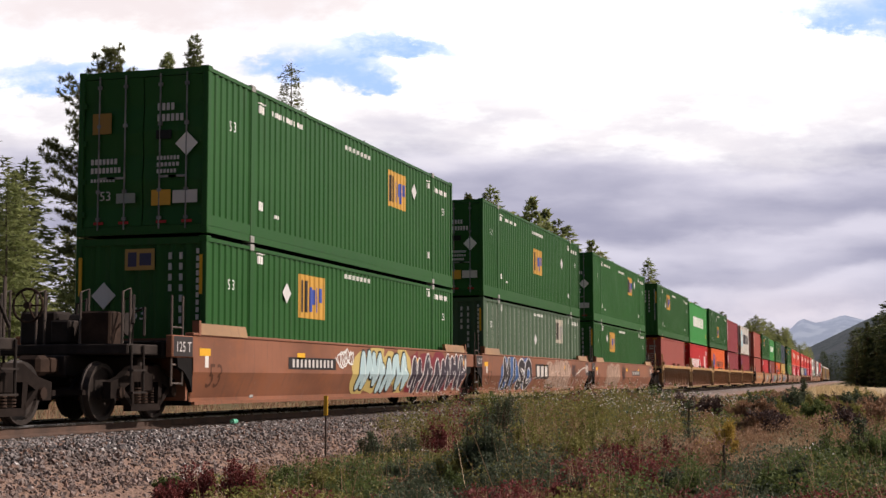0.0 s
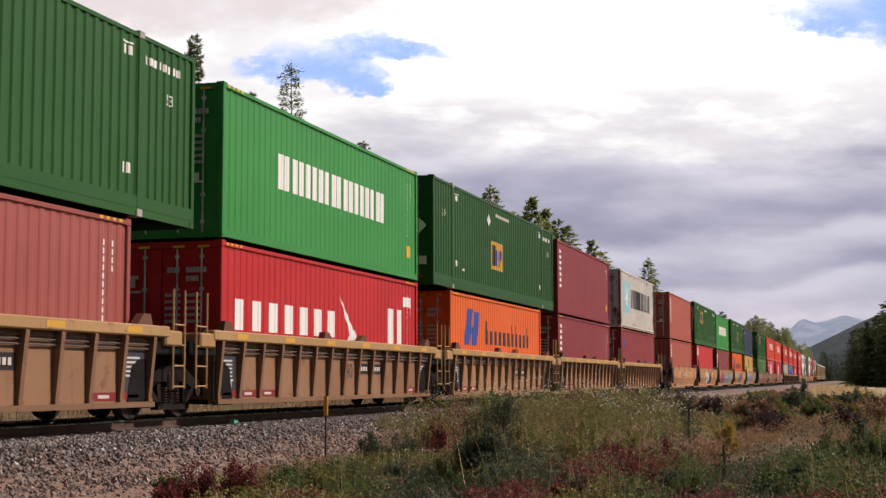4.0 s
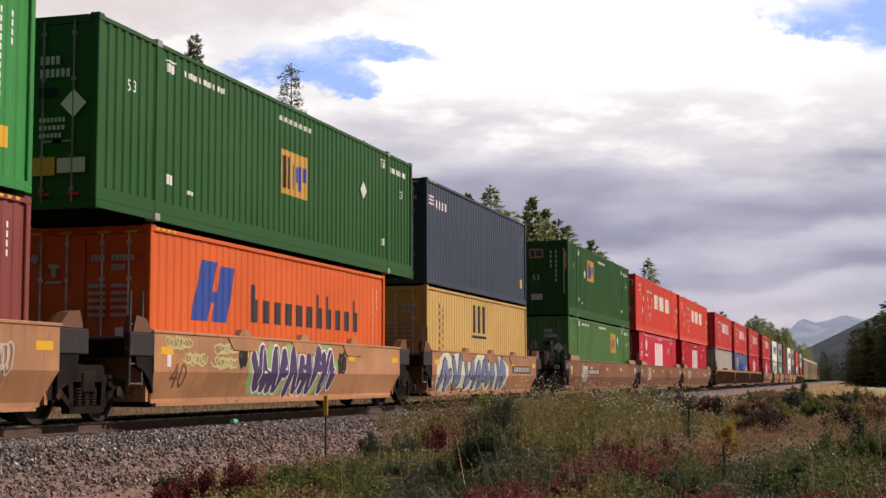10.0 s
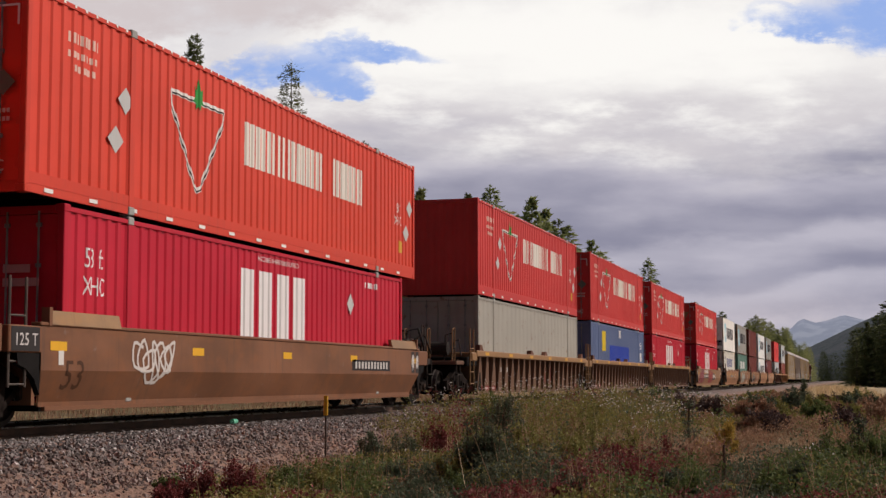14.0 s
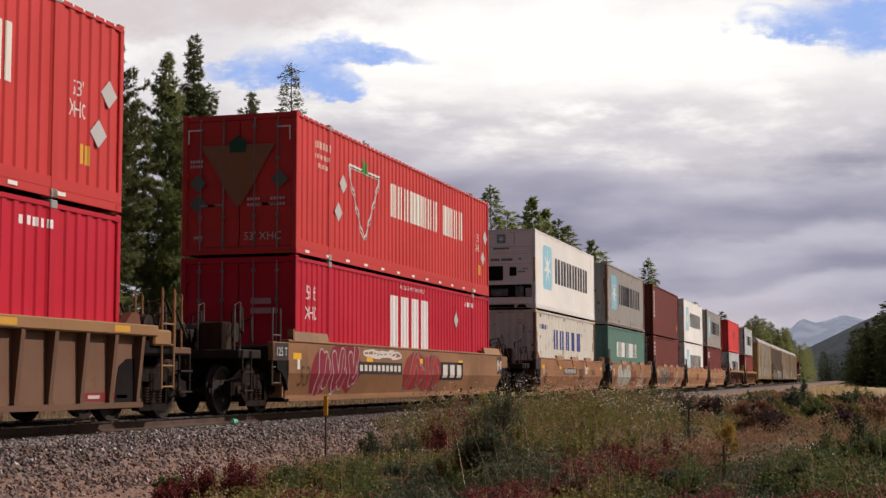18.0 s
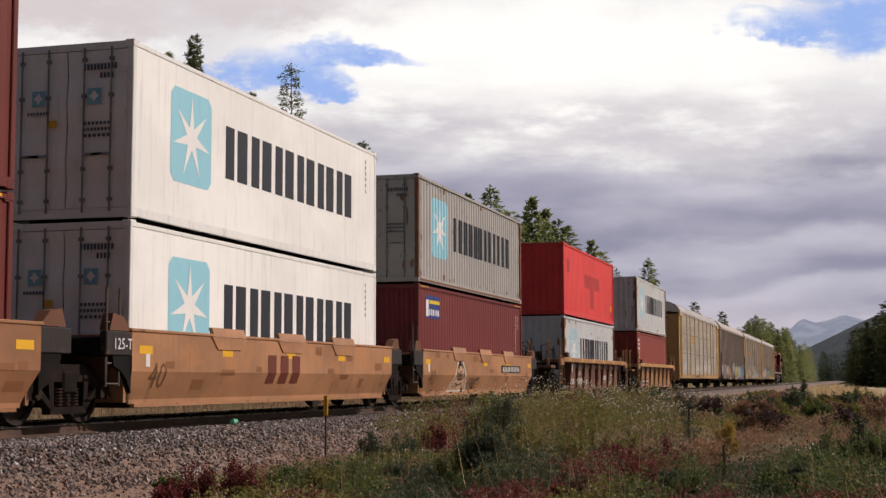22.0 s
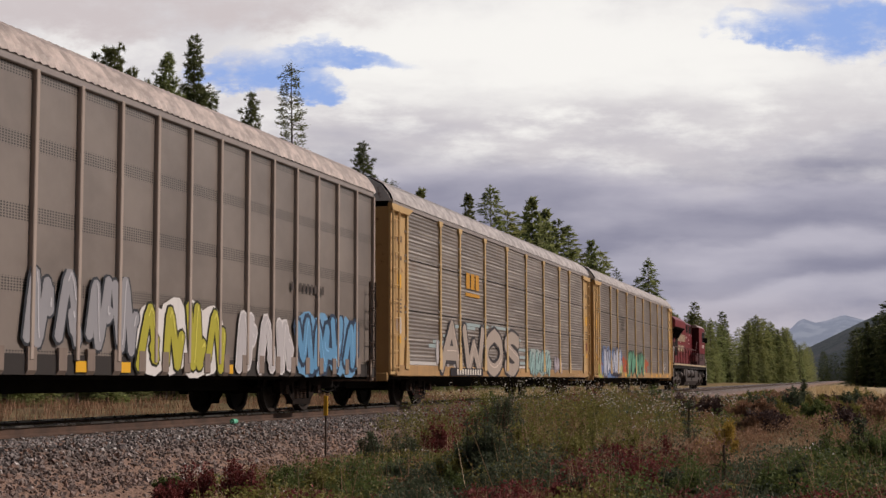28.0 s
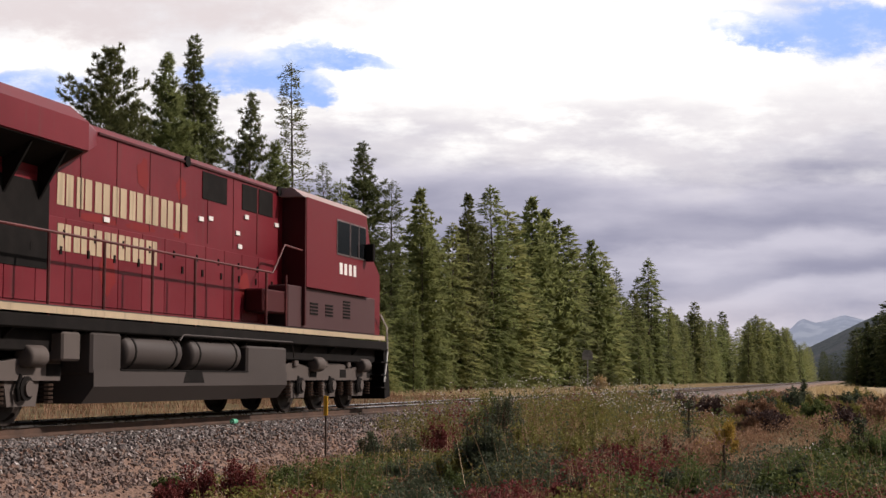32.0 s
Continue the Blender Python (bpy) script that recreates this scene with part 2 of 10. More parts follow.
def container(s, base, L, rgb, label, W=2.438, H=2.896, corr=0.28, depth=0.026, skirt=0.16, rust=0.0, grime=0.25,
              near="wall", reefer=False, top_marks=False, hatch=False, edge_rust=False, rods=(0.24, 0.24, 0.235)):
    """A steel box with corrugated walls, posts, rails, castings and doors. near: what the end towards -Y shows."""
    ob = new("shipping_container")
    tagged(ob, label, "container", "containers on the train")
    ob["w"], ob["l"] = W, L
    ob.location = (0, s, base)
    MOVERS.append((ob, s, base))
    m = paint(rgb, 0.5, 0.35, rust, grime)
    frame_m = paint(tuple(c * 0.92 for c in rgb), 0.5, 0.3, rust + (0.15 if rust else 0), grime + 0.1)
    post_m = paint((0.20, 0.105, 0.065), 0.75, 0.6, 0.9, 0.5) if edge_rust else frame_m
    pale_metal = paint((0.34, 0.34, 0.32), 0.6, 0.4, 0.25, 0.4)
    hw, hl = W / 2, L / 2
    posts = [] if L < 13 else [-6.096, 6.096]
    wall = hw - (0.012 if posts or reefer else 0.028)
    pts = wave(wall, posts, (-hl, hl), corr, depth, 0.09 if posts else 0.10)
    if reefer:
        pts = [(-hl + 0.1, wall), (hl - 0.1, wall)]
    top = H - 0.10
    for side in (1, -1):
        mb = MB()
        n = len(pts)
        mb.add([(side * x, y, skirt) for y, x in pts] + [(side * x, y, top) for y, x in pts],
               [(i, i + 1, n + i + 1, n + i) for i in range(n - 1)])
        mb.box(*sorted((side * (wall - 0.055), side * (wall - 0.045))), -hl + 0.05, hl - 0.05, skirt, top)
        part("side_panel", mb, m, ob)
        rail = MB().box(*sorted((side * (hw - 0.07), side * (hw - 0.001))), -hl + 0.1, hl - 0.1, 0.02 if skirt < 0.2 else 0.14, skirt + 0.004)
        if edge_rust:
            part("rust_streak", MB().box(*sorted((side * (hw - 0.02), side * (hw + 0.003))), -hl + 0.15, hl - 0.15, 0.04, 0.10), post_m, ob)
        if skirt >= 0.2:
            rail.box(*sorted((side * (hw - 0.05), side * (hw - 0.006))), -hl + 0.1, hl - 0.1, 0.012, 0.15)
        part("bottom_rail", rail, frame_m, ob)
        part("top_rail", MB().box(*sorted((side * (hw - 0.06), side * hw)), -hl + 0.1, hl - 0.1, top - 0.003, H - 0.035), frame_m, ob)
        if depth < 0.01:        # pressed ends of the folds under the rail
            cap = MB()
            for i in range(int(L / 0.28)):
                y = -hl + 0.2 + i * 0.28
                cap.prism([(y, top), (y + 0.03, top - 0.035), (y + 0.13, top - 0.035), (y + 0.16, top)], "x", *sorted((side * (wall - 0.002), side * (hw - 0.004))))
            part("fold_end", cap, frame_m, ob, kind="stuff")
        for y in posts:
            part("lifting_post", MB().cbox(*sorted((side * (hw - 0.06), side * (hw + 0.006))), y - 0.085, y + 0.085, 0.1, H - 0.1, 0.012), frame_m, ob)
        for y in [-hl + 0.06, hl - 0.06]:
            part("corner_post", MB().cbox(*sorted((side * (hw - 0.11), side * hw)), y - 0.058, y + 0.06, 0.11, H - 0.11, 0.012), post_m, ob)
    # castings: at the four corners, and on the lifting posts of the long boxes
    cast = None
    lift_me = fix(MB().cbox(-0.095, 0.095, -0.092, 0.092, 0, 0.13, 0.012).mesh("lifting_casting"))
    lift_me.materials.append(pale_metal)
    for y in ([-hl + 0.09, hl - 0.09] + posts):
        for side in (1, -1):
            for z in (0.0, H - 0.12):
                if cast is None:
                    mb = MB().cbox(-0.081, 0.081, -0.089, 0.089, 0, 0.12, 0.012)
                    mb.cyl((0.0815, 0, 0.06), "x", 0.03, 0.004, 10)
                    cast = part("corner_casting", mb, frame_m, ob)
                    src = cast
                else:
                    cast = again("corner_casting", src, ob, Matrix())
                if y in posts:
                    cast.data = lift_me
                cast.matrix_basis = pose(side * (hw - 0.078), y, z, 0, 0, 0 if side > 0 else 180)
    # roof and floor
    roof = MB()
    k = int(L / 0.5)
    ys = [-hl + 0.1 + (L - 0.2) * i / (2 * k) for i in range(2 * k + 1)]
    roof.add([(-hw + 0.05, y, H - 0.05 - 0.02 * (i % 2)) for i, y in enumerate(ys)] + [(hw - 0.05, y, H - 0.05 - 0.02 * (i % 2)) for i, y in enumerate(ys)],
             [(i, i + 1, len(ys) + i + 1, len(ys) + i) for i in range(len(ys) - 1)])
    part("roof", roof, m, ob)
    fl = MB().box(-hw + 0.06, hw - 0.06, -hl + 0.06, hl - 0.06, 0.12, 0.15)
    for i in range(int(L / 0.6)):
        y = -hl + 0.3 + i * 0.6
        fl.box(-hw + 0.06, hw - 0.06, y - 0.04, y + 0.04, 0.02, 0.13)
    part("floor_frame", fl, BLACK_IRON, ob)
    # ends
    for end in (-1, 1):
        style = near if end < 0 else ("doors" if near == "wall" else "wall")
        ye = end * (hl - 0.02)
        part("header", MB().box(-hw + 0.1, hw - 0.1, *sorted((ye, ye - end * 0.08)), H - 0.14, H - 0.02), frame_m, ob)
        part("end_sill", MB().box(-hw + 0.1, hw - 0.1, *sorted((ye, ye - end * 0.08)), 0.01, 0.16), frame_m, ob)
        if style == "wall":
            mb = MB()
            n, P = 8, []
            x0, x1 = -hw + 0.1, hw - 0.1
            for i in range(n):
                x = x0 + (x1 - x0) * i / n
                w = (x1 - x0) / n
                P += [(x, 0.02), (x + 0.25 * w, 0.02), (x + 0.5 * w, 0.06), (x + 0.75 * w, 0.06)]
            P.append((x1, 0.02))
            mb.add([(x, ye - end * d, z) for z in (0.15, H - 0.13) for x, d in P],
                   [(i, i + 1, len(P) + i + 1, len(P) + i) for i in range(len(P) - 1)])
            part("end_wall", mb, m, ob)
        elif style == "cooler":
            white = paint((0.90, 0.90, 0.89), 0.4, 0.2, 0.0, 0.12)
            out = lambda a, b: sorted((ye + end * a, ye - end * b))
            part("end_wall", MB().box(-hw + 0.1, hw - 0.1, *out(-0.02, 0.06), 0.15, H - 0.13), white, ob)
            for z, h in ((0.90, 0.045), (1.66, 0.03), (2.02, 0.035), (2.10, 0.03), (2.27, 0.035), (2.78, 0.03)):
                part("rail_strip", MB().cbox(-hw + 0.12, hw - 0.12, *out(0.016, 0.02), z - h, z + h, 0.01), white, ob)
            for x in (-0.62, 0.42):
                part("panel_seam", MB().box(x, x + 0.02, *out(0.004, 0.02), 2.31, 2.74), paint((0.45, 0.45, 0.45), key="_mark"), ob)
            part("machine_bay", MB().box(-1.08, 1.06, *out(0.006, 0.02), 0.40, 0.855), BLACK_IRON, ob, "dark open compressor bay")
            part("compressor", MB().cyl((0.62, ye + end * 0.02, 0.60), "z", 0.15, 0.36).cyl((-0.12, ye + end * 0.02, 0.58), "x", 0.13, 0.62), steel((0.20, 0.20, 0.20)), ob, smooth=True)
            part("motor_box", MB().cbox(-1.08, -0.64, *out(0.03, 0.02), 0.38, 0.64, 0.015), white, ob)
            part("condenser", MB().cbox(0.84, 1.06, *out(0.03, 0.02), 0.42, 0.72, 0.02), steel((0.40, 0.40, 0.40), 0.6, 0.1, "grey_casing"), ob)
            part("control_panel", MB().box(-0.55, 0.0, *out(0.012, 0.02), 1.02, 1.54), BLACK_IRON, ob, "black control window")
            part("hatch", MB().box(0.25, 0.50, *out(0.012, 0.02), 1.18, 1.50), BLACK_IRON, ob)
            part("fan_cover", MB().cyl((-0.96, ye + end * 0.01, 1.34), "y", 0.16, 0.03, 20), steel((0.55, 0.55, 0.55), 0.6, 0.1, "pale_ring"), ob)
            part("fan_slot", MB().prism([(-1.06, 1.42), (-0.86, 1.42), (-0.91, 1.48), (-1.01, 1.48)], "y", *out(0.032, 0.0)).prism([(-1.06, 1.25), (-0.86, 1.25), (-0.91, 1.20), (-1.01, 1.20)], "y", *out(0.032, 0.0)), BLACK_IRON, ob)
            part("logo_plate", MB().box(-0.22, 0.10, *out(0.008, 0.02), 2.38, 2.70), paint((0.18, 0.35, 0.42), key="_mark"), ob, "blue square plate")
            star = [(-0.06 + r * math.sin(math.pi * i / 7), 2.54 + r * math.cos(math.pi * i / 7)) for i in range(14) for r in ((0.14, 0.05)[i % 2],)]
            part("plate_star", MB().prism(star, "y", *out(0.012, 0.0)), white, ob)
            mb = MB()
            for x0, w, z, h, k in ((-0.45, 0.34, 1.73, 0.09, 4), (-0.05, 0.42, 1.73, 0.09, 6), (0.6, 0.1, 1.76, 0.07, 2), (-0.35, 0.6, 2.155, 0.05, 10), (0.56, 0.28, 1.30, 0.05, 4), (0.74, 0.2, 1.42, 0.03, 3)):
                for i in range(k):
                    mb.box(x0 + i * w / k, x0 + (i + 0.66) * w / k, *out(0.004, 0.02), z, z + h)
            part("end_lettering", mb, paint((0.12, 0.12, 0.13), key="_mark"), ob, kind="stuff")
            for x in (-hw + 0.05, hw - 0.05):
                part("reflector_strip", MB().box(x - 0.03, x + 0.03, *out(0.026, 0.0), 0.95, 1.85), paint((0.50, 0.26, 0.06), key="_mark"), ob, "orange reflective strip")
            part("foot_guard", MB().cbox(-hw + 0.12, hw - 0.12, *out(0.03, 0.02), 0.16, 0.40, 0.01), white, ob)
            part("fork_slot", MB().prism([(-1.0, 0.02), (-0.92, 0.10), (-0.74, 0.10), (-0.66, 0.02)], "y", *out(0.034, 0.0)).box(-0.6, 0.42, *out(0.034, 0.0), 0.02, 0.13).prism([(0.5, 0.02), (0.6, 0.13), (0.8, 0.13), (0.9, 0.02)], "y", *out(0.034, 0.0)), BLACK_IRON, ob)
        else:
            for k in (-1, 1):
                x0, x1 = sorted((k * 0.012, k * (hw - 0.11)))
                mb = MB()
                zs = [0.17, 0.5, 0.56, 0.95, 1.01, 1.4, 1.46, 1.85, 1.91, 2.3, 2.36, H - 0.15]
                mb.add([(x, ye - end * (0.015 if i % 4 in (0, 3) else 0.05), z) for i, z in enumerate(zs) for x in (x0, x1)],
                       [(2 * i, 2 * i + 1, 2 * i + 3, 2 * i + 2) for i in range(len(zs) - 1)])
                mb.box(x0, x1, *sorted((ye - end * 0.06, ye - end * 0.07)), 0.17, H - 0.15)
                door = part("door", mb, m, ob)
                for f in (0.28, 0.70):
                    x = k * f * (hw - 0.05)
                    rod = MB().cyl((x, ye + end * 0.012, H / 2), "z", 0.017, H - 0.2, 8)
                    for z in (0.3, 0.8, 2.0, H - 0.3):
                        rod.box(x - 0.04, x + 0.04, *sorted((ye + end * 0.025, ye - end * 0.012)), z - 0.03, z + 0.03)
                    part("locking_rod", rod, steel(rods, 0.5, 0.2, "galvanised_rod"), door, "upright locking rod")
                    part("handle", MB().box(*sorted((x, x + 0.34 * k * (1 if f < 0.5 else -1))), *sorted((ye + end * 0.03, ye + end * 0.012)), 1.02, 1.06), steel(tuple(1.3 * c for c in rods), 0.5, 0.2, "galvanised_rod"), door)
                for z in (0.4, 1.0, 1.7, 2.4):
                    part("hinge", MB().box(*sorted((k * (hw - 0.02), k * (hw - 0.16))), *sorted((ye + end * 0.014, ye - end * 0.01)), z - 0.05, z + 0.05), frame_m, door)
    bends = [p[0] for p in pts]

    def fn(y, z, pts=pts, bends=bends):
        if z < skirt or z > top:
            return hw
        import_i = int(np.searchsorted(bends, y))
        if import_i <= 0 or import_i >= len(bends):
            return wall + 0.006
        (y0, x0), (y1, x1) = pts[import_i - 1], pts[import_i]
        if y1 - y0 > 0.13 and x0 == x1 == wall and not reefer:
            return hw + 0.004
        return x0 + (x1 - x0) * (y - y0) / max(1e-6, y1 - y0)
    skin = Skin(fn, bends, (skirt, top))
    if hatch:       # black and yellow caution strip along the top corners
        for y0 in (-hl + 0.2, hl - 1.0):
            part("caution_strip", skin.lay([rect(y0 + i * 0.2, y0 + i * 0.2 + 0.1, H - 0.085, H - 0.04) for i in range(4)]).mesh("caution_strip"), YELLOW, ob, kind="stuff")
    if edge_rust:
        rng = random.Random(int(s * 10 + base))
        spots = [blob(rng, e * (hl - 0.14 - 0.3 * rng.random() ** 2), rng.uniform(0.2, H - 0.2), rng.uniform(0.02, 0.07), rng.uniform(0.05, 0.28), 9, 0.3) for e in (-1, -1, 1) for _ in range(6)]
        spots += [blob(rng, rng.uniform(-hl + 0.3, hl - 0.3), rng.choice((0.2, 0.26, H - 0.2)), rng.uniform(0.03, 0.12), rng.uniform(0.03, 0.10), 9, 0.3) for _ in range(15)]
        marks("rust_patch", skin, spots, (0.25, 0.135, 0.085), ob, "brown rust along the edges")
        face = MB()
        for _ in range(14):
            x, z = rng.choice((-1, 1)) * (hw - 0.12 - 0.5 * rng.random() ** 2), rng.uniform(0.2, H - 0.3)
            q = blob(rng, x, z, rng.uniform(0.02, 0.06), rng.uniform(0.05, 0.30), 8, 0.3)
            face.add([(p[0], -hl + 0.012, p[1]) for p in q], [tuple(range(len(q)))])
        part("rust_patch", face, paint((0.25, 0.135, 0.085), key="_mark"), ob, "brown rust along the edges", kind="stuff")
    if top_marks:   # pale reflective dashes along both rails
        k = int(L / 1.25)
        part("reflector_strip", skin.lay([rect(-hl + 0.5 + i * 1.25, -hl + 0.74 + i * 1.25, 0.05, 0.11) for i in range(k)], 0.006).mesh("reflector_strip"), WHITE, ob, kind="stuff")
        part("bolt_row", skin.lay([rect(-hl + 0.3 + i * 0.31, -hl + 0.36 + i * 0.31, H - 0.075, H - 0.035) for i in range(int(L / 0.31))], 0.006).mesh("bolt_row"), WHITE, ob, kind="stuff")
    return ob, skin


def column(skin, ob, u, z, n, rgb=(0.78, 0.77, 0.74), step=0.17, w=0.09, h=0.11, name="lettering"):
    """A number painted downwards, as a column of short bars."""
    hl = ob["l"] / 2
    marks(name, skin, [rect(u - hl, u - hl + w, z - i * step - h, z - i * step) for i in range(n)], rgb, ob)


def row(skin, ob, u0, u1, z, h, n, rgb=(0.78, 0.77, 0.74), fill=0.62, name="lettering"):
    hl = ob["l"] / 2
    marks(name, skin, bars(u0 - hl, u1 - hl, z - h / 2, z + h / 2, n, fill), rgb, ob)


GREEN = (0.013, 0.092, 0.014)
GREEN_2 = (0.016, 0.110, 0.018)
GREEN_GREY = (0.056, 0.104, 0.056)
GREEN_DARK = (0.012, 0.082, 0.016)
BRIGHT_RED = (0.72, 0.066, 0.036)
BRIGHT_RED_2 = (0.62, 0.050, 0.046)
CRIMSON = (0.55, 0.013, 0.036)
BROWN = (0.155, 0.032, 0.026)
BRICK = (0.37, 0.085, 0.062)


def end_words(text, x, z, h, ye):
    mb = MB()
    for tri in words(text, x, z, h):
        mb.add([(p[0], ye, p[1]) for p in tri], [(0, 1, 2)])
    return mb


def square_box(s, base, rgb=GREEN, logo=10.3, zl=1.72, dia=12.5, zd=2.3, near="doors", corr=0.27):
    tall = 3.02 if base > 2 else 2.896
    ob, sk = container(s, base, 16.154, rgb, "long green corrugated container with orange square", 2.591, tall, skirt=0.33, corr=corr, near=near)
    hl = 8.077
    y = logo - hl
    seamed = corr > 0.5
    marks("logo_panel", sk, [rect(y, y + 1.48, zl, zl + 0.9)], (0.52, 0.47, 0.38) if seamed else (0.60, 0.33, 0.06), ob, "pale tan square with plain shapes" if seamed else "orange square with plain shapes")
    if seamed:
        marks("seam_strip", sk, [rect(0.55 + k * 0.63 - hl + d, 0.572 + k * 0.63 - hl + d, 0.36, 2.72) for k in range(25) for d in (0, 0.07)], (0.36, 0.38, 0.33), ob)
    marks("logo_shape", sk, [rect(y + 0.1, y + 0.26, zl + 0.12, zl + 0.78), rect(y + 0.33, y + 0.48, zl + 0.12, zl + 0.78)], (0.03, 0.025, 0.02), ob, lift=0.008)
    marks("logo_shape", sk, [rect(y + 0.6, y + 0.72, zl + 0.14, zl + 0.66), rect(y + 0.78, y + 0.9, zl + 0.3, zl + 0.62),
                             rect(y + 0.96, y + 1.07, zl + 0.14, zl + 0.66), rect(y + 1.15, y + 1.36, zl + 0.36, zl + 0.66)], (0.30, 0.30, 0.28) if seamed else (0.05, 0.09, 0.38), ob, lift=0.008)
    marks("placard", sk, [diamond(dia - hl, zd, 0.23, 0.21)], (0.62, 0.62, 0.61), ob)
    for u, z in ((1.1, 2.08), (15.2, 2.08)):
        marks("lettering", sk, words("53", u - hl, z, 0.19), (0.8, 0.8, 0.78), ob)
    for u in (2.45, 13.75):
        row(sk, ob, u - 0.17, u + 0.17, 2.64, 0.15, 2)
        row(sk, ob, u - 0.17, u + 0.17, 2.76, 0.03, 1, fill=1)
        row(sk, ob, u - 0.15, u + 0.15, 0.75, 0.17, 2)
    if dia > 8:
        row(sk, ob, 2.9, 4.6, 2.66, 0.10, 9)
    row(sk, ob, 7.2, 8.95, 2.66, 0.10, 13)
    row(sk, ob, 14.3, 15.6, 2.60, 0.13, 8)
    row(sk, ob, 3.1, 3.4, 0.62, 0.07, 2)
    if near == "doors":
        ye = -hl - 0.004
        for x0, x1, z0, z1, c in ((-1.0, -0.62, 1.86, 2.24, (0.35, 0.2, 0.05)), (0.62, 1.1, 0.55, 0.78, (0.62, 0.6, 0.58)),
                                  (0.2, 0.58, 0.52, 0.8, (0.66, 0.36, 0.05)), (-0.5, -0.12, 0.58, 0.76, (0.3, 0.33, 0.3))):
            part("door_label", MB().box(x0, x1, ye, ye + 0.006, z0, z1), paint(c, key="_mark"), ob)
        part("door_placard", MB().prism([(0.66, 1.62), (0.88, 1.40), (1.1, 1.62), (0.88, 1.84)], "y", ye, ye + 0.006), WHITE, ob)
        pale = paint((0.58, 0.58, 0.56), key="_mark")
        mb = MB()
        for x, z, w, h, k in ((0.30, 2.24, 0.36, 0.13, 4), (0.30, 2.04, 0.54, 0.13, 6), (0.30, 1.34, 0.46, 0.07, 7), (0.30, 1.22, 0.46, 0.07, 6), (0.30, 1.10, 0.40, 0.07, 6),
                              (-1.02, 1.30, 0.55, 0.10, 7), (-1.02, 1.14, 0.62, 0.10, 8), (-1.02, 0.98, 0.5, 0.06, 8)):
            for i in range(k):
                mb.box(x + i * w / k, x + (i + 0.66) * w / k, ye, ye + 0.006, z, z + h)
        part("door_lettering", mb, pale, ob, kind="stuff")
        part("hazard_strip", MB().box(0.28, 0.58, ye - 0.002, ye + 0.006, 1.72, 1.88), paint((0.012, 0.012, 0.012), key="_mark"), ob)
        part("door_number", end_words("53", -0.72, 0.72, 0.17, ye), pale, ob, kind="stuff")
        rd = paint((0.4, 0.03, 0.03), key="_mark")
        for x in (-0.95, -0.45, 0.3, 0.8):
            part("reflector", MB().box(x, x + 0.2, ye, ye + 0.006, 0.2, 0.25), rd, ob)
    else:
        ye = -hl - 0.004
        part("logo_panel", MB().box(-0.30, 0.28, ye, ye + 0.02, 2.30, 2.68), paint((0.45, 0.28, 0.09), key="_mark"), ob)
        part("logo_shape", MB().box(-0.24, -0.07, ye - 0.004, ye + 0.01, 2.36, 2.62).box(-0.01, 0.22, ye - 0.004, ye + 0.01, 2.38, 2.60), paint((0.06, 0.06, 0.12), key="_mark"), ob)
        pale = paint((0.55, 0.55, 0.53), key="_mark")
        for x, z1, w, n_ in ((0.56, 2.60, 0.06, 4), (0.77, 2.60, 0.06, 7), (1.10, 2.66, 0.05, 14)):
            mb = MB()
            for i in range(n_):
                mb.box(x, x + w, ye, ye + 0.02, z1 - 0.12 - i * 0.19, z1 - i * 0.19) if n_ < 14 else mb.box(x, x + w, ye, ye + 0.02, z1 - 0.09 - i * 0.13, z1 - i * 0.13)
            part("end_lettering", mb, pale, ob, kind="stuff")
        part("end_number", end_words("53", -0.02, 1.52, 0.22, ye), pale, ob, kind="stuff")
        part("end_placard", MB().prism([(-0.96, 1.85), (-0.72, 1.61), (-0.48, 1.85), (-0.72, 2.09)], "y", ye, ye + 0.02), paint((0.66, 0.66, 0.64), key="_mark"), ob, "white diamond placard")
        part("end_label", MB().box(-0.22, 0.24, ye, ye + 0.02, 0.62, 0.86), pale, ob)
        for x in (-1.2, 1.19):
            part("reflector", MB().box(x - 0.03, x + 0.03, ye, ye + 0.02, 1.85, 2.55), YELLOW, ob)
    return ob


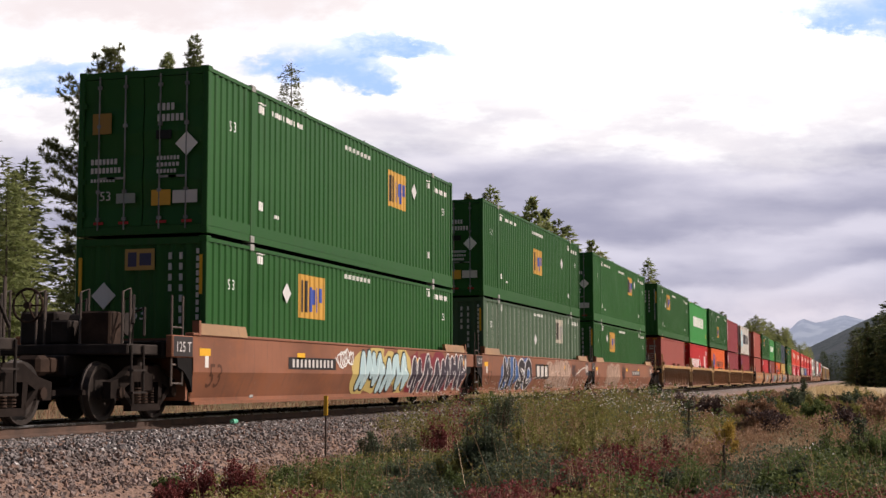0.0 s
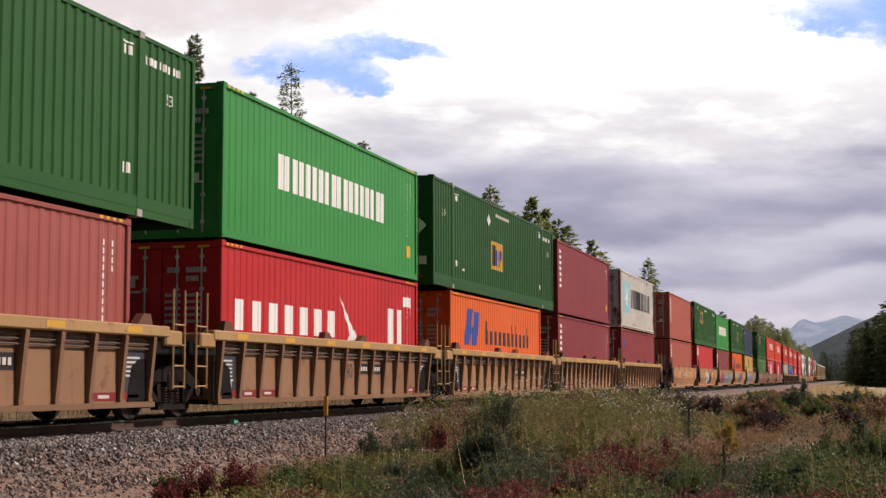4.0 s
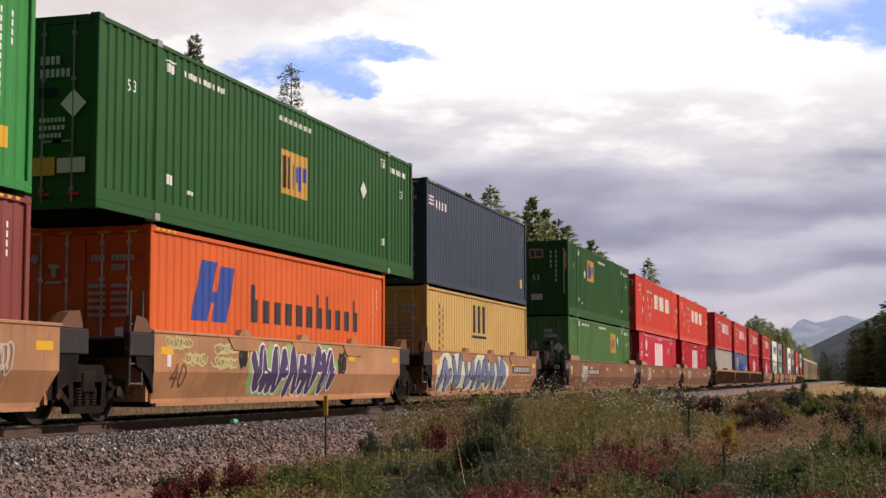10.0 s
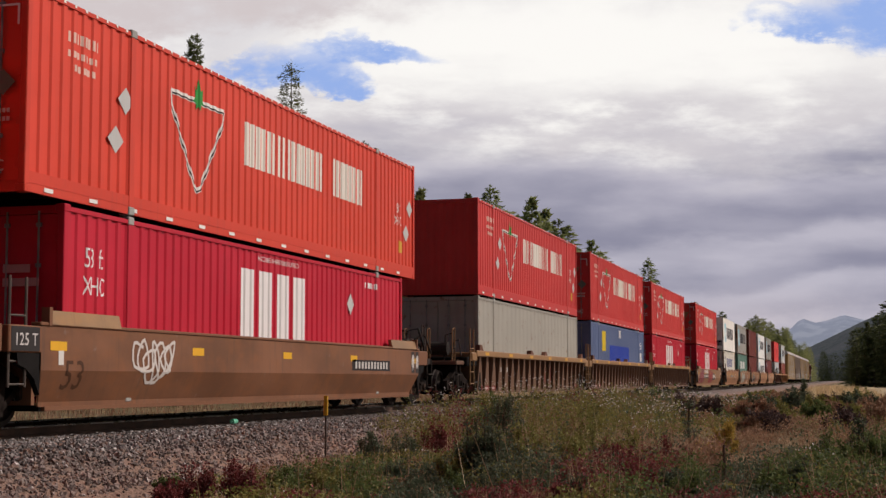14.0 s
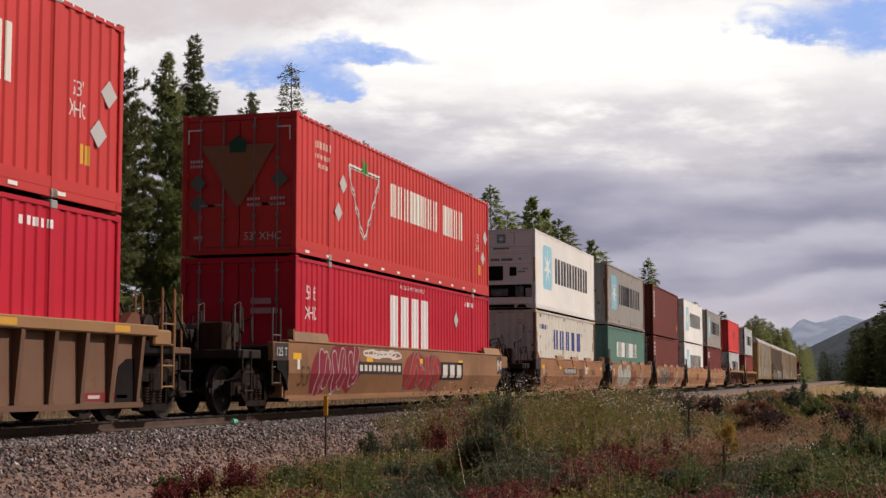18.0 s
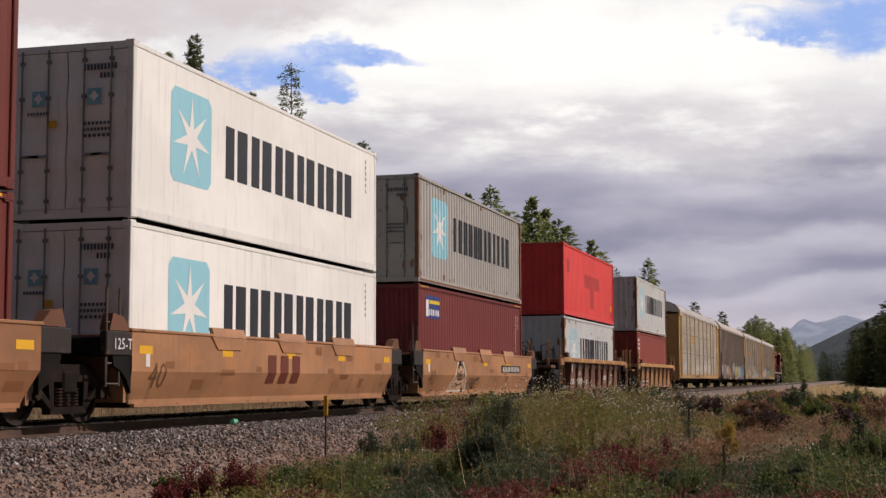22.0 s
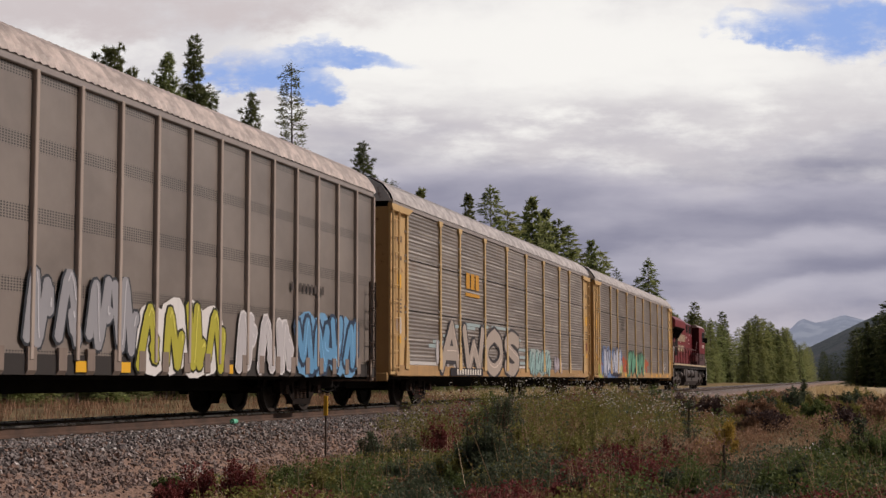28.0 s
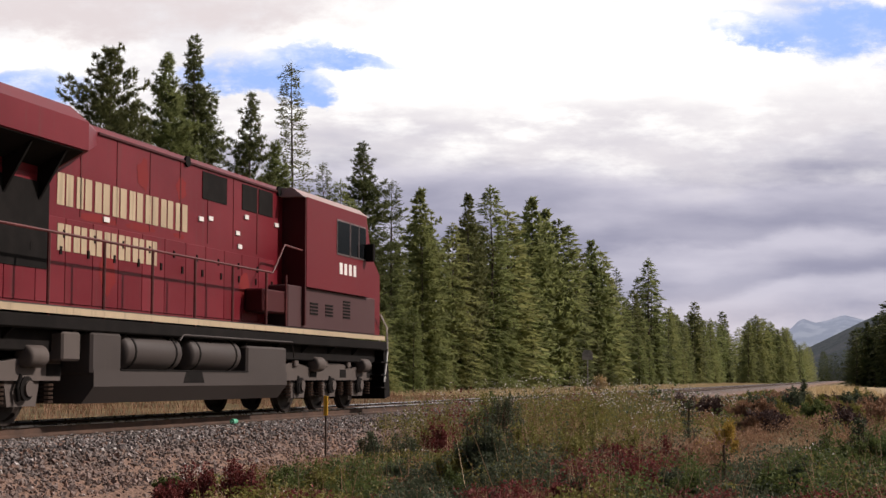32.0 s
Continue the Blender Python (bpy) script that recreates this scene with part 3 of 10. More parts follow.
def box40(s, base, rgb, label, near="doors", rust=0.0, grime=0.25, vert=None, depth=0.016, **kw):
    ob, sk = container(s, base, 12.192, rgb, label, depth=depth, near=near, rust=rust, grime=grime, hatch=kw.pop("hatch", True), rods=(0.62, 0.62, 0.60), **kw)
    if vert:
        column(sk, ob, vert, 2.52, 7, step=0.225, w=0.36, h=0.13, name="name_column")
    column(sk, ob, 11.35, 2.5, 11, step=0.13, w=0.07, h=0.09)
    column(sk, ob, 11.62, 2.5, 4, step=0.13, w=0.07, h=0.09)
    column(sk, ob, 11.3, 0.86, 1, (0.75, 0.42, 0.03), w=0.3, h=0.3)
    if near == "doors":     # number rows, weights, a round mark and paper plates on the two doors
        ye = -6.096 - 0.022
        pale = paint((0.50, 0.47, 0.45), key="_mark")
        mb = MB()
        for x, z, w, h, k in ((0.14, 2.30, 0.26, 0.10, 4), (0.52, 2.30, 0.42, 0.10, 6), (0.52, 2.14, 0.26, 0.10, 4)) + tuple((0.10 + 0.42 * (i % 2), 1.86 - 0.12 * (i // 2), 0.32, 0.055, 5) for i in range(10)):
            for i in range(k):
                mb.box(x + i * w / k, x + (i + 0.68) * w / k, ye, ye + 0.03, z, z + h)
        part("door_lettering", mb, pale, ob, kind="stuff")
        part("round_mark", MB().cyl((-0.93, ye + 0.012, 2.36), "y", 0.075, 0.024, 16), pale, ob)
        part("logo_shape", MB().box(-0.66, -0.46, ye, ye + 0.03, 2.20, 2.26).box(-0.60, -0.52, ye, ye + 0.03, 2.04, 2.20).box(-0.72, -0.40, ye, ye + 0.03, 1.94, 1.98), pale, ob)
        part("paper_plate", MB().box(0.60, 0.74, ye, ye + 0.03, 1.02, 1.20), WHITE, ob)
        part("data_plate", MB().box(-1.02, -0.82, ye, ye + 0.03, 0.92, 1.18), paint((0.36, 0.35, 0.35), key="_mark"), ob, "grey metal data plate")
        part("caution_mark", MB().prism([(-0.64, 1.30), (-0.48, 1.30), (-0.56, 1.45)], "y", ye, ye + 0.03), YELLOW, ob)
        for x in (-1.02, -0.45, 0.25, 0.75):
            part("caution_strip", MB().box(x, x + 0.22, ye, ye + 0.03, 2.755, 2.80), YELLOW, ob)
    return ob, sk


def star_box(s, base, rgb=(0.62, 0.61, 0.58), near="wall", reefer=False, rust=0.15, faint=False, **kw):
    lab = "white insulated container with pale blue star panel" if reefer else "grey corrugated container with pale blue star panel"
    ob, sk = container(s, base, 12.192, rgb, lab, near=near, reefer=reefer, rust=rust, grime=0.3, hatch=False, edge_rust=not reefer, **kw)
    hl = 6.096
    y0, y1, z0, z1 = 1.35 - hl, 2.95 - hl, 0.78, 2.42
    c = 0.14
    blue = (0.30, 0.62, 0.74) if not faint else (0.45, 0.66, 0.74)
    marks("logo_panel", sk, fan([(y0 + c, z0), (y1 - c, z0), (y1, z0 + c), (y1, z1 - c), (y1 - c, z1), (y0 + c, z1), (y0, z1 - c), (y0, z0 + c)],
                                ((y0 + y1) / 2, (z0 + z1) / 2)), blue, ob, "pale blue square")
    cy, cz = (y0 + y1) / 2, (z0 + z1) / 2
    star = [(cy + (0.74 if i % 2 == 0 else 0.20) * math.sin(math.pi * i / 7), cz + (0.74 if i % 2 == 0 else 0.20) * math.cos(math.pi * i / 7)) for i in range(14)]
    marks("star", sk, fan(star, (cy, cz)), (0.84, 0.84, 0.82), ob, "white seven-pointed star", lift=0.008)
    # the name: six plain dark bars with slots, one for each character
    dark = (0.028, 0.030, 0.040)
    u0, w = 3.48, (10.55 - 3.48) / 6
    polys = []
    for i in range(6):
        a = u0 + i * w - hl + 0.09
        b = a + w - 0.2
        polys += [rect(a, a + 0.38, 1.1, 2.08), rect(a + 0.52, b, 1.1, 2.08)]
    marks("name_bar", sk, polys, dark, ob)
    column(sk, ob, 11.4, 2.6, 6, (0.2, 0.2, 0.22), step=0.14, w=0.07, h=0.09)
    if near == "doors":     # small square plates, rows of writing and a caution label on the doors
        ye = -hl - 0.006
        ink = paint((0.10, 0.10, 0.12), key="_mark")
        for x in (-0.62, 0.40) if reefer else ():
            part("door_plate", MB().box(x, x + 0.24, ye, ye + 0.006, 1.86, 2.12), paint((0.22, 0.46, 0.56), key="_mark"), ob, "pale blue square plate")
            part("plate_star", MB().prism([(x + 0.12, 1.90), (x + 0.16, 1.96), (x + 0.21, 1.99), (x + 0.16, 2.03), (x + 0.12, 2.09), (x + 0.08, 2.03), (x + 0.03, 1.99), (x + 0.08, 1.96)], "y", ye - 0.004, ye + 0.002), WHITE, ob)
        mb = MB()
        for x, z, w, h, k in ((0.32, 2.42, 0.62, 0.10, 10), (0.62, 2.28, 0.26, 0.09, 4), (0.34, 1.52, 0.5, 0.05, 7), (0.34, 1.42, 0.5, 0.05, 8), (0.34, 1.32, 0.5, 0.05, 6), (-0.7, 1.72, 0.4, 0.05, 7)):
            for i in range(k):
                mb.box(x + i * w / k, x + (i + 0.66) * w / k, ye, ye + 0.006, z, z + h)
        part("door_lettering", mb, ink, ob, kind="stuff")
        part("door_label", MB().box(-0.3, -0.16, ye, ye + 0.006, 1.5, 1.62), YELLOW, ob)
    return ob, sk


def triangle_box(s, base, L=16.154, rgb=BRIGHT_RED, near="doors", shift=0.0):
    ob, sk = container(s, base, L, rgb, "long red corrugated container with white triangle outline", 2.591, 2.97, skirt=0.30, corr=0.29, near=near, top_marks=True, grime=0.15)
    hl = L / 2
    a = 4.42 + shift - hl
    out = [(a, 2.28), (a + 1.02, 2.27), (a + 2.1, 2.27), (a + 2.05, 2.05), (a + 1.15, 0.75), (a + 1.02, 0.70), (a + 0.9, 0.78), (a + 0.02, 2.05), (a, 2.28)]
    marks("triangle_outline", sk, stroke(out, 0.10), (0.80, 0.79, 0.76), ob)
    marks("triangle_line", sk, stroke([(p[0], p[1] - 0.02) for p in out], 0.028), (0.03, 0.02, 0.02), ob, lift=0.008)
    cy, cz = a + 1.03, 2.27
    leaf = [(cy + r * math.sin(2 * math.pi * i / 14), cz + 0.05 + 1.35 * r * math.cos(2 * math.pi * i / 14)) for i, r in enumerate([0.27, 0.12, 0.24, 0.13, 0.25, 0.10, 0.17, 0.10] + [0.17, 0.10, 0.25, 0.13, 0.24, 0.12])]
    marks("leaf_shape", sk, fan(leaf, (cy, cz)), (0.02, 0.28, 0.05), ob, "green leaf-like shape", lift=0.012)
    cream = (0.80, 0.76, 0.68)
    w = (14.3 - 7.45) / 13
    for word in (range(0, 8), range(9, 13)):
        polys = []
        for i in word:
            b = 7.45 + shift + i * w - hl
            polys += [rect(b + 0.03, b + 0.21, 1.45, 2.28), rect(b + 0.27, b + 0.45, 1.45, 2.28)]
        marks("name_bar", sk, polys, cream, ob)
    for u, z in ((2.82, 1.79), (2.52, 1.13), (L - 0.45, 1.79), (L - 0.75, 1.13)):
        marks("placard", sk, [diamond(u - hl, z, 0.25, 0.22)], (0.52, 0.52, 0.51), ob)
    row(sk, ob, 1.1, 2.0, 2.45, 0.16, 8, (0.75, 0.5, 0.42))
    row(sk, ob, 1.1, 1.95, 2.2, 0.10, 7, (0.75, 0.5, 0.42))
    row(sk, ob, 1.25, 1.9, 2.0, 0.10, 5, (0.75, 0.5, 0.42))
    marks("lettering", sk, words("53'", L - 1.35 - hl, 1.72, 0.24, 0.8), (0.80, 0.74, 0.70), ob)
    marks("lettering", sk, words("XHC", L - 1.35 - hl, 1.40, 0.24, 0.7), (0.80, 0.74, 0.70), ob)
    row(sk, ob, L - 1.3, L - 0.95, 0.75, 0.3, 2, (0.7, 0.4, 0.05))
    ye = -hl - 0.006
    if near == "doors":
        dull = paint((0.12, 0.17, 0.14), key="_mark")
        pale = paint((0.62, 0.52, 0.50), key="_mark")
        for x, z in ((-0.92, 1.52), (-0.92, 1.08), (0.92, 1.55)):
            part("door_placard", MB().prism([(x - 0.19, z), (x, z - 0.19), (x + 0.19, z), (x, z + 0.19)], "y", ye, ye + 0.006), dull, ob)
        part("triangle_panel", MB().prism([(-0.86, 2.3), (0.82, 2.3), (0.06, 1.02), (-0.08, 1.02)], "y", ye, ye + 0.006), paint((0.30, 0.15, 0.075), key="_mark"), ob, "worn tan triangle")
        part("leaf_panel", MB().prism([(-0.2, 2.14), (0.16, 2.14), (0.18, 2.36), (-0.02, 2.5), (-0.22, 2.36)], "y", ye - 0.004, ye + 0.004), paint((0.02, 0.09, 0.05), key="_mark"), ob)
        part("door_number", end_words("53' XHC", 0.55, 0.38, 0.17, ye), pale, ob, kind="stuff")
        for x, z, w in ((0.2, 1.12, 0.3), (0.2, 1.0, 0.3), (0.72, 1.12, 0.34), (0.72, 1.0, 0.34), (-1.1, 1.95, 0.3), (-1.1, 1.85, 0.3), (-1.0, 0.34, 0.2)):
            mb = MB()
            for i in range(5):
                mb.box(x + i * w / 5, x + (i + 0.66) * w / 5, ye, ye + 0.006, z, z + 0.06)
            part("door_lettering", mb, pale, ob, kind="stuff")
        for k in (-1, 1):       # reflective angles in the upper corners
            part("reflector", MB().box(*sorted((k * 1.16, k * 1.13)), ye, ye + 0.006, 2.36, 2.66).box(*sorted((k * 1.13, k * 0.85)), ye, ye + 0.006, 2.63, 2.66), WHITE, ob)
    return ob


def block_box(s, base, corr=0.29, flat=False):
    ob, sk = container(s, base, 16.154, CRIMSON, "long crimson container with white block shapes", 2.591, skirt=0.16, corr=corr, near="doors",
                       depth=0.006 if flat else 0.026, top_marks=False)
    hl = 8.077
    a, wh = 6.26 - hl, (0.80, 0.77, 0.76)
    z0, z1 = 1.05, 2.43
    polys = []
    for k in (0, 1.75):
        polys += [rect(a + k, a + k + 0.62, z0, z1), rect(a + k + 0.85, a + k + 1.5, z0, z1)]
    marks("logo_shape", sk, polys, wh, ob, "white block shapes")
    marks("lettering", sk, words("53 ft", 0.92 - hl, 2.16, 0.3, 0.7), wh, ob)
    marks("lettering", sk, words("XHC", 0.92 - hl, 1.74, 0.28, 0.75), wh, ob)
    marks("lettering", sk, words("HI-CUBE CHASSIS REQUIRED", 8.1 - hl, 2.66, 0.11, 1.25), wh, ob)
    marks("placard", sk, [diamond(12.3 - hl, 2.05, 0.23, 0.24)], (0.52, 0.52, 0.51), ob)
    row(sk, ob, 13.3, 14.2, 2.55, 0.13, 5, wh)
    if flat:
        marks("logo_panel", sk, [diamond(2.75 - hl, 2.25, 0.4, 0.36)], wh, ob)
        marks("lettering", sk, words("CF", 2.75 - hl, 2.25, 0.2), CRIMSON, ob, lift=0.008)
        row(sk, ob, 2.2, 3.4, 1.68, 0.11, 9, wh)
        marks("roof_strip", sk, [rect(1.9 - hl, 14.2 - hl, 2.74, 2.8)], (0.5, 0.5, 0.5), ob)
    ye = -hl - 0.006
    part("door_placard", MB().prism([(0.5, 0.8), (0.72, 0.58), (0.94, 0.8), (0.72, 1.02)], "y", ye, ye + 0.006), paint((0.05, 0.12, 0.08) if flat else (0.34, 0.34, 0.31), key="_mark"), ob)
    part("door_lettering", MB().box(0.3, 0.75, ye, ye + 0.006, 1.9, 2.02).box(0.3, 0.9, ye, ye + 0.006, 1.7, 1.82), paint((0.5, 0.3, 0.3), key="_mark"), ob)
    return ob


LOW, HIGH = 0.31, 3.245


def load_train():
    """All boxes on the train, from the first stack on."""
    square_box(31.15, HIGH, logo=10.3, zl=1.7, dia=12.45)
    square_box(31.15, LOW, logo=4.45, zl=1.62, dia=3.75, zd=2.08, near="wall")
    square_box(50.83, HIGH, GREEN, 7.27, 1.2, 12.4, 1.93)
    square_box(50.83, LOW, GREEN_GREY, 11.15, 1.75, 7.5, 1.77, near="wall", corr=0.62)
    square_box(70.3, HIGH, GREEN_2, 10.1, 1.7, 12.3)
    square_box(70.3, LOW, GREEN, 4.25, 1.65, 3.5, 2.25, near="wall")
    square_box(91.7, HIGH, GREEN, 4.45, 1.7, 3.7, 1.9, near="wall")
    box40(91.6, LOW, (0.33, 0.085, 0.07), "faded brick-red corrugated container in well")
    green = (0.030, 0.26, 0.055)
    for s in (107.2, 204.55):
        ob, sk = box40(s, HIGH, green, "bright green corrugated container with white bars")
        wh = (0.82, 0.82, 0.80)
        polys = []
        for i in range(9):
            a = 2.65 + i * 0.77 - 6.096
            polys += [rect(a + 0.04, a + 0.32, 1.24, 1.96), rect(a + 0.40, a + 0.66, 1.24, 1.96)]
        marks("name_bar", sk, polys, wh, ob)
    ob, sk = box40(107.2, LOW, (0.48, 0.018, 0.022), "red corrugated container with white sail shape")
    polys = bars(0.45 - 6.096, 6.2 - 6.096, 1.27, 1.85, 7, 0.5)
    marks("name_bar", sk, polys, (0.8, 0.78, 0.76), ob)
    marks("sail_shape", sk, [[(0.3, 1.0), (1.5, 1.2), (1.2, 1.5)], [(0.2, 2.25), (1.3, 1.35), (1.1, 1.15)], [(0.2, 2.25), (0.5, 1.9), (1.2, 1.2)]], (0.8, 0.78, 0.76), ob)
    marks("name_bar", sk, [rect(3.7, 4.1, 1.2, 2.1), rect(4.4, 4.8, 1.2, 2.1), rect(4.9, 5.6, 2.2, 2.45)], (0.8, 0.78, 0.76), ob)
    square_box(122.6, HIGH, GREEN_DARK, 6.6, 0.9, 6.2, 2.4)
    square_box(220.35, HIGH, GREEN, 7.3, 1.15, 12.3, 1.83)
    for s in (122.6, 220.3):
        ob, sk = box40(s, LOW, (0.72, 0.125, 0.022), "orange corrugated container with blue block mark")
        b = 1.55 - 6.096
        blue = (0.035, 0.075, 0.32)
        marks("logo_shape", sk, [[(b, 1.38), (b + 0.70, 1.38), (b + 1.08, 2.46), (b + 0.45, 2.46)], [(b + 0.86, 1.38), (b + 1.50, 1.38), (b + 1.86, 2.40), (b + 1.25, 2.40)], [(b + 0.6, 1.72), (b + 1.1, 1.72), (b + 1.16, 1.92), (b + 0.66, 1.92)]], blue, ob, "blue block mark")
        polys = bars(-2.05, 4.28, 1.44, 1.88, 11, 0.56)
        for i in (0, 6, 7, 10):
            p = polys[i]
            polys.append([(p[0][0], 1.8), (p[0][0] + 0.16, 1.8), (p[0][0] + 0.16, 2.16), (p[0][0], 2.16)])
        marks("name_bar", sk, polys, (0.045, 0.035, 0.04), ob)
    for z in (HIGH, LOW):
        box40(138.05, z, (0.225, 0.030, 0.040), "plain maroon corrugated steel container", vert=0.5, depth=0.007)
    star_box(153.7, HIGH, (0.60, 0.585, 0.54), near="doors", rust=0.2)
    ob, sk = box40(153.7, LOW, (0.235, 0.030, 0.036), "dark red corrugated container with small sticker", depth=0.007)
    marks("sticker", sk, [rect(0.95 - 6.096, 1.5 - 6.096, 1.9, 2.4)], (0.05, 0.08, 0.25), ob)
    for z in (HIGH, LOW):
        box40(173.16, z, BRICK, "brick-red corrugated container with white letters column", vert=0.66, depth=0.007, near="doors" if z == HIGH else "wall")
    square_box(189.0, HIGH, GREEN, 4.45, 1.6, 3.75, 1.8, near="wall")
    ob, sk = box40(188.95, LOW, (0.56, 0.040, 0.046), "crimson corrugated container with white blocks")
    marks("logo_shape", sk, bars(-5.56, -4.62, 2.14, 2.70, 3, 0.72), (0.8, 0.78, 0.77), ob)
    ob, sk = box40(204.55, LOW, (0.25, 0.058, 0.052), "brown-red corrugated container with blue strip")
    marks("strip", sk, [rect(0.5 - 6.096, 1.0 - 6.096, 1.1, 1.95)], (0.06, 0.12, 0.42), ob)
    marks("strip_mark", sk, [rect(0.5 - 6.096, 1.0 - 6.096, 2.0, 2.5)] + [rect(0.6 - 6.096, 0.9 - 6.096, 1.15 + i * 0.27, 1.32 + i * 0.27) for i in range(3)], (0.78, 0.77, 0.76), ob, lift=0.008)
    ob, sk = box40(236.1, HIGH, (0.040, 0.058, 0.092), "dark blue-grey corrugated steel container")
    marks("logo_shape", sk, [rect(0.3 - 6.096, 0.75 - 6.096, 2.2 + i * 0.1, 2.25 + i * 0.1) for i in range(3)] + bars(0.9 - 6.096, 2.1 - 6.096, 2.15, 2.38, 4, 0.6), (0.7, 0.6, 0.6), ob)
    ob, sk = box40(236.1, LOW, (0.58, 0.37, 0.12), "sand-yellow corrugated container with black mark", grime=0.35)
    column(sk, ob, 1.25, 2.45, 9, (0.04, 0.035, 0.03), step=0.2, w=0.16, h=0.13)
    column(sk, ob, 1.62, 2.35, 8, (0.04, 0.035, 0.03), step=0.2, w=0.10, h=0.13)
    b = 4.97 - 6.096
    marks("logo_shape", sk, [rect(b, b + 0.32, 1.76, 2.60), rect(b + 0.58, b + 0.90, 1.76, 2.60), rect(b + 1.16, b + 1.48, 1.76, 2.60), rect(b - 0.15, b + 1.6, 1.60, 1.68)], (0.03, 0.03, 0.03), ob)
    square_box(257.6, HIGH, GREEN, 4.45, 1.65, 3.7, 1.87, near="wall")
    square_box(257.6, LOW, (0.080, 0.200, 0.058), 10.25, 1.6, 12.3, 2.2)
    triangle_box(277.15, HIGH, 18.288, shift=0)
    block_box(277.15, LOW, flat=True)
    triangle_box(296.7, HIGH, 18.288)
    block_box(296.7, LOW)
    for s, near in ((320.5, "wall"), (339.9, "doors"), (359.45, "doors"), (382.9, "doors")):
        triangle_box(s, HIGH, rgb=BRIGHT_RED_2, near=near, shift=-1.15)
    container(320.5, LOW, 16.154, (0.36, 0.345, 0.30), "plain pale grey smooth-sided container", 2.591, corr=0.6, depth=0.008, near="doors", rust=0.1)
    ob, sk = container(339.9, LOW, 16.154, (0.115, 0.165, 0.31), "faded blue corrugated container with yellow label", 2.591, near="doors", skirt=0.2)
    marks("sticker", sk, [rect(-8.077 + 2.9, -8.077 + 3.85, 1.65, 2.55)], (0.75, 0.55, 0.03), ob)
    marks("blue_patch", sk, [rect(-8.077 + 4.9, -8.077 + 10.95, 1.1, 1.95)], (0.025, 0.065, 0.42), ob)
    marks("label", sk, [rect(-8.077 + 7.7, -8.077 + 8.25, 2.35, 2.72)], (0.75, 0.75, 0.74), ob)
    marks("lettering", sk, words("10", -8.077 + 7.97, 2.53, 0.22), (0.1, 0.1, 0.2), ob, lift=0.008)
    marks("lettering", sk, words("53", -8.077 + 15.0, 2.12, 0.36), (0.8, 0.8, 0.78), ob)
    marks("label", sk, [rect(-8.077 + 14.75, -8.077 + 15.25, 1.3, 1.75)], (0.75, 0.75, 0.74), ob)
    block_box(359.45, LOW)
    block_box(382.9, LOW)
    star_box(404.3, HIGH, (0.84, 0.83, 0.79), near="cooler", reefer=True, rust=0.0)
    ob, sk = box40(404.3, LOW, (0.70, 0.68, 0.60), "rust-streaked off-white container with blue bars", near="wall", rust=0.30, grime=0.35, edge_rust=True)
    for i in range(5):
        b = -2.75 + i * 1.17
        marks("name_bar", sk, [rect(b, b + 0.30, 1.50, 2.25), rect(b + 0.40, b + 0.72, 1.50, 2.25)], (0.045, 0.075, 0.27), ob)
    row(sk, ob, 0.75, 1.9, 2.3, 0.18, 6, (0.05, 0.07, 0.2))
    star_box(420.05, HIGH, (0.40, 0.39, 0.37), near="wall", rust=0.12)
    ob, sk = box40(420.05, LOW, (0.115, 0.235, 0.195), "grey-teal corrugated container with white bars", near="wall", grime=0.35)
    marks("name_bar", sk, [q for i in range(13) if i != 5 for q in ([rect(2.75 + i * 0.5 - 6.096, 2.93 + i * 0.5 - 6.096, 1.46, 2.18), rect(3.0 + i * 0.5 - 6.096, 3.15 + i * 0.5 - 6.096, 1.46, 2.18)])], (0.8, 0.8, 0.78), ob)
    for z in (HIGH, LOW):
        box40(435.8, z, BROWN, "dark brown-red corrugated container with white letters column", vert=0.55, depth=0.007, near="wall" if z == HIGH else "doors")
    star_box(451.3, HIGH, (0.88, 0.88, 0.85), near="doors", reefer=True, rust=0.0)
    star_box(451.3, LOW, (0.88, 0.88, 0.85), near="doors", reefer=True, rust=0.0)
    star_box(467.0, HIGH, (0.41, 0.40, 0.38), near="doors", rust=0.1)
    ob, sk = box40(467.0, LOW, (0.165, 0.026, 0.026), "dark red corrugated container with blue sticker", depth=0.007, near="wall")
    marks("sticker", sk, [rect(0.78 - 6.096, 2.1 - 6.096, 2.0, 2.62)], (0.025, 0.05, 0.20), ob, "dark blue sticker")
    marks("sticker_shape", sk, [rect(1.1 - 6.096, 2.08 - 6.096, 2.4, 2.5)], (0.7, 0.5, 0.03), ob, lift=0.008)
    marks("sticker_shape", sk, [rect(0.8 - 6.096, 1.0 - 6.096, 2.05, 2.5)] + bars(1.05 - 6.096, 2.05 - 6.096, 2.08, 2.25, 6, 0.6), (0.8, 0.8, 0.8), ob, lift=0.008)
    ob, sk = box40(486.8, HIGH, (0.76, 0.068, 0.066), "bright red corrugated container with faded patch", near="wall", rust=0.04, hatch=False)
    marks("faded_patch", sk, [rect(4.7 - 6.096, 8.3 - 6.096, 1.35, 1.92), rect(6.0 - 6.096, 7.0 - 6.096, 0.5, 1.35), rect(0.8 - 6.096, 1.4 - 6.096, 1.75, 2.3), rect(11.2 - 6.096, 11.9 - 6.096, 0.3, 0.6)], (0.50, 0.050, 0.048), ob)
    star_box(486.8, LOW, (0.66, 0.69, 0.70), near="wall", faint=True, rust=0.12)
    star_box(506.65, HIGH, (0.64, 0.67, 0.68), near="wall", faint=True, rust=0.16)
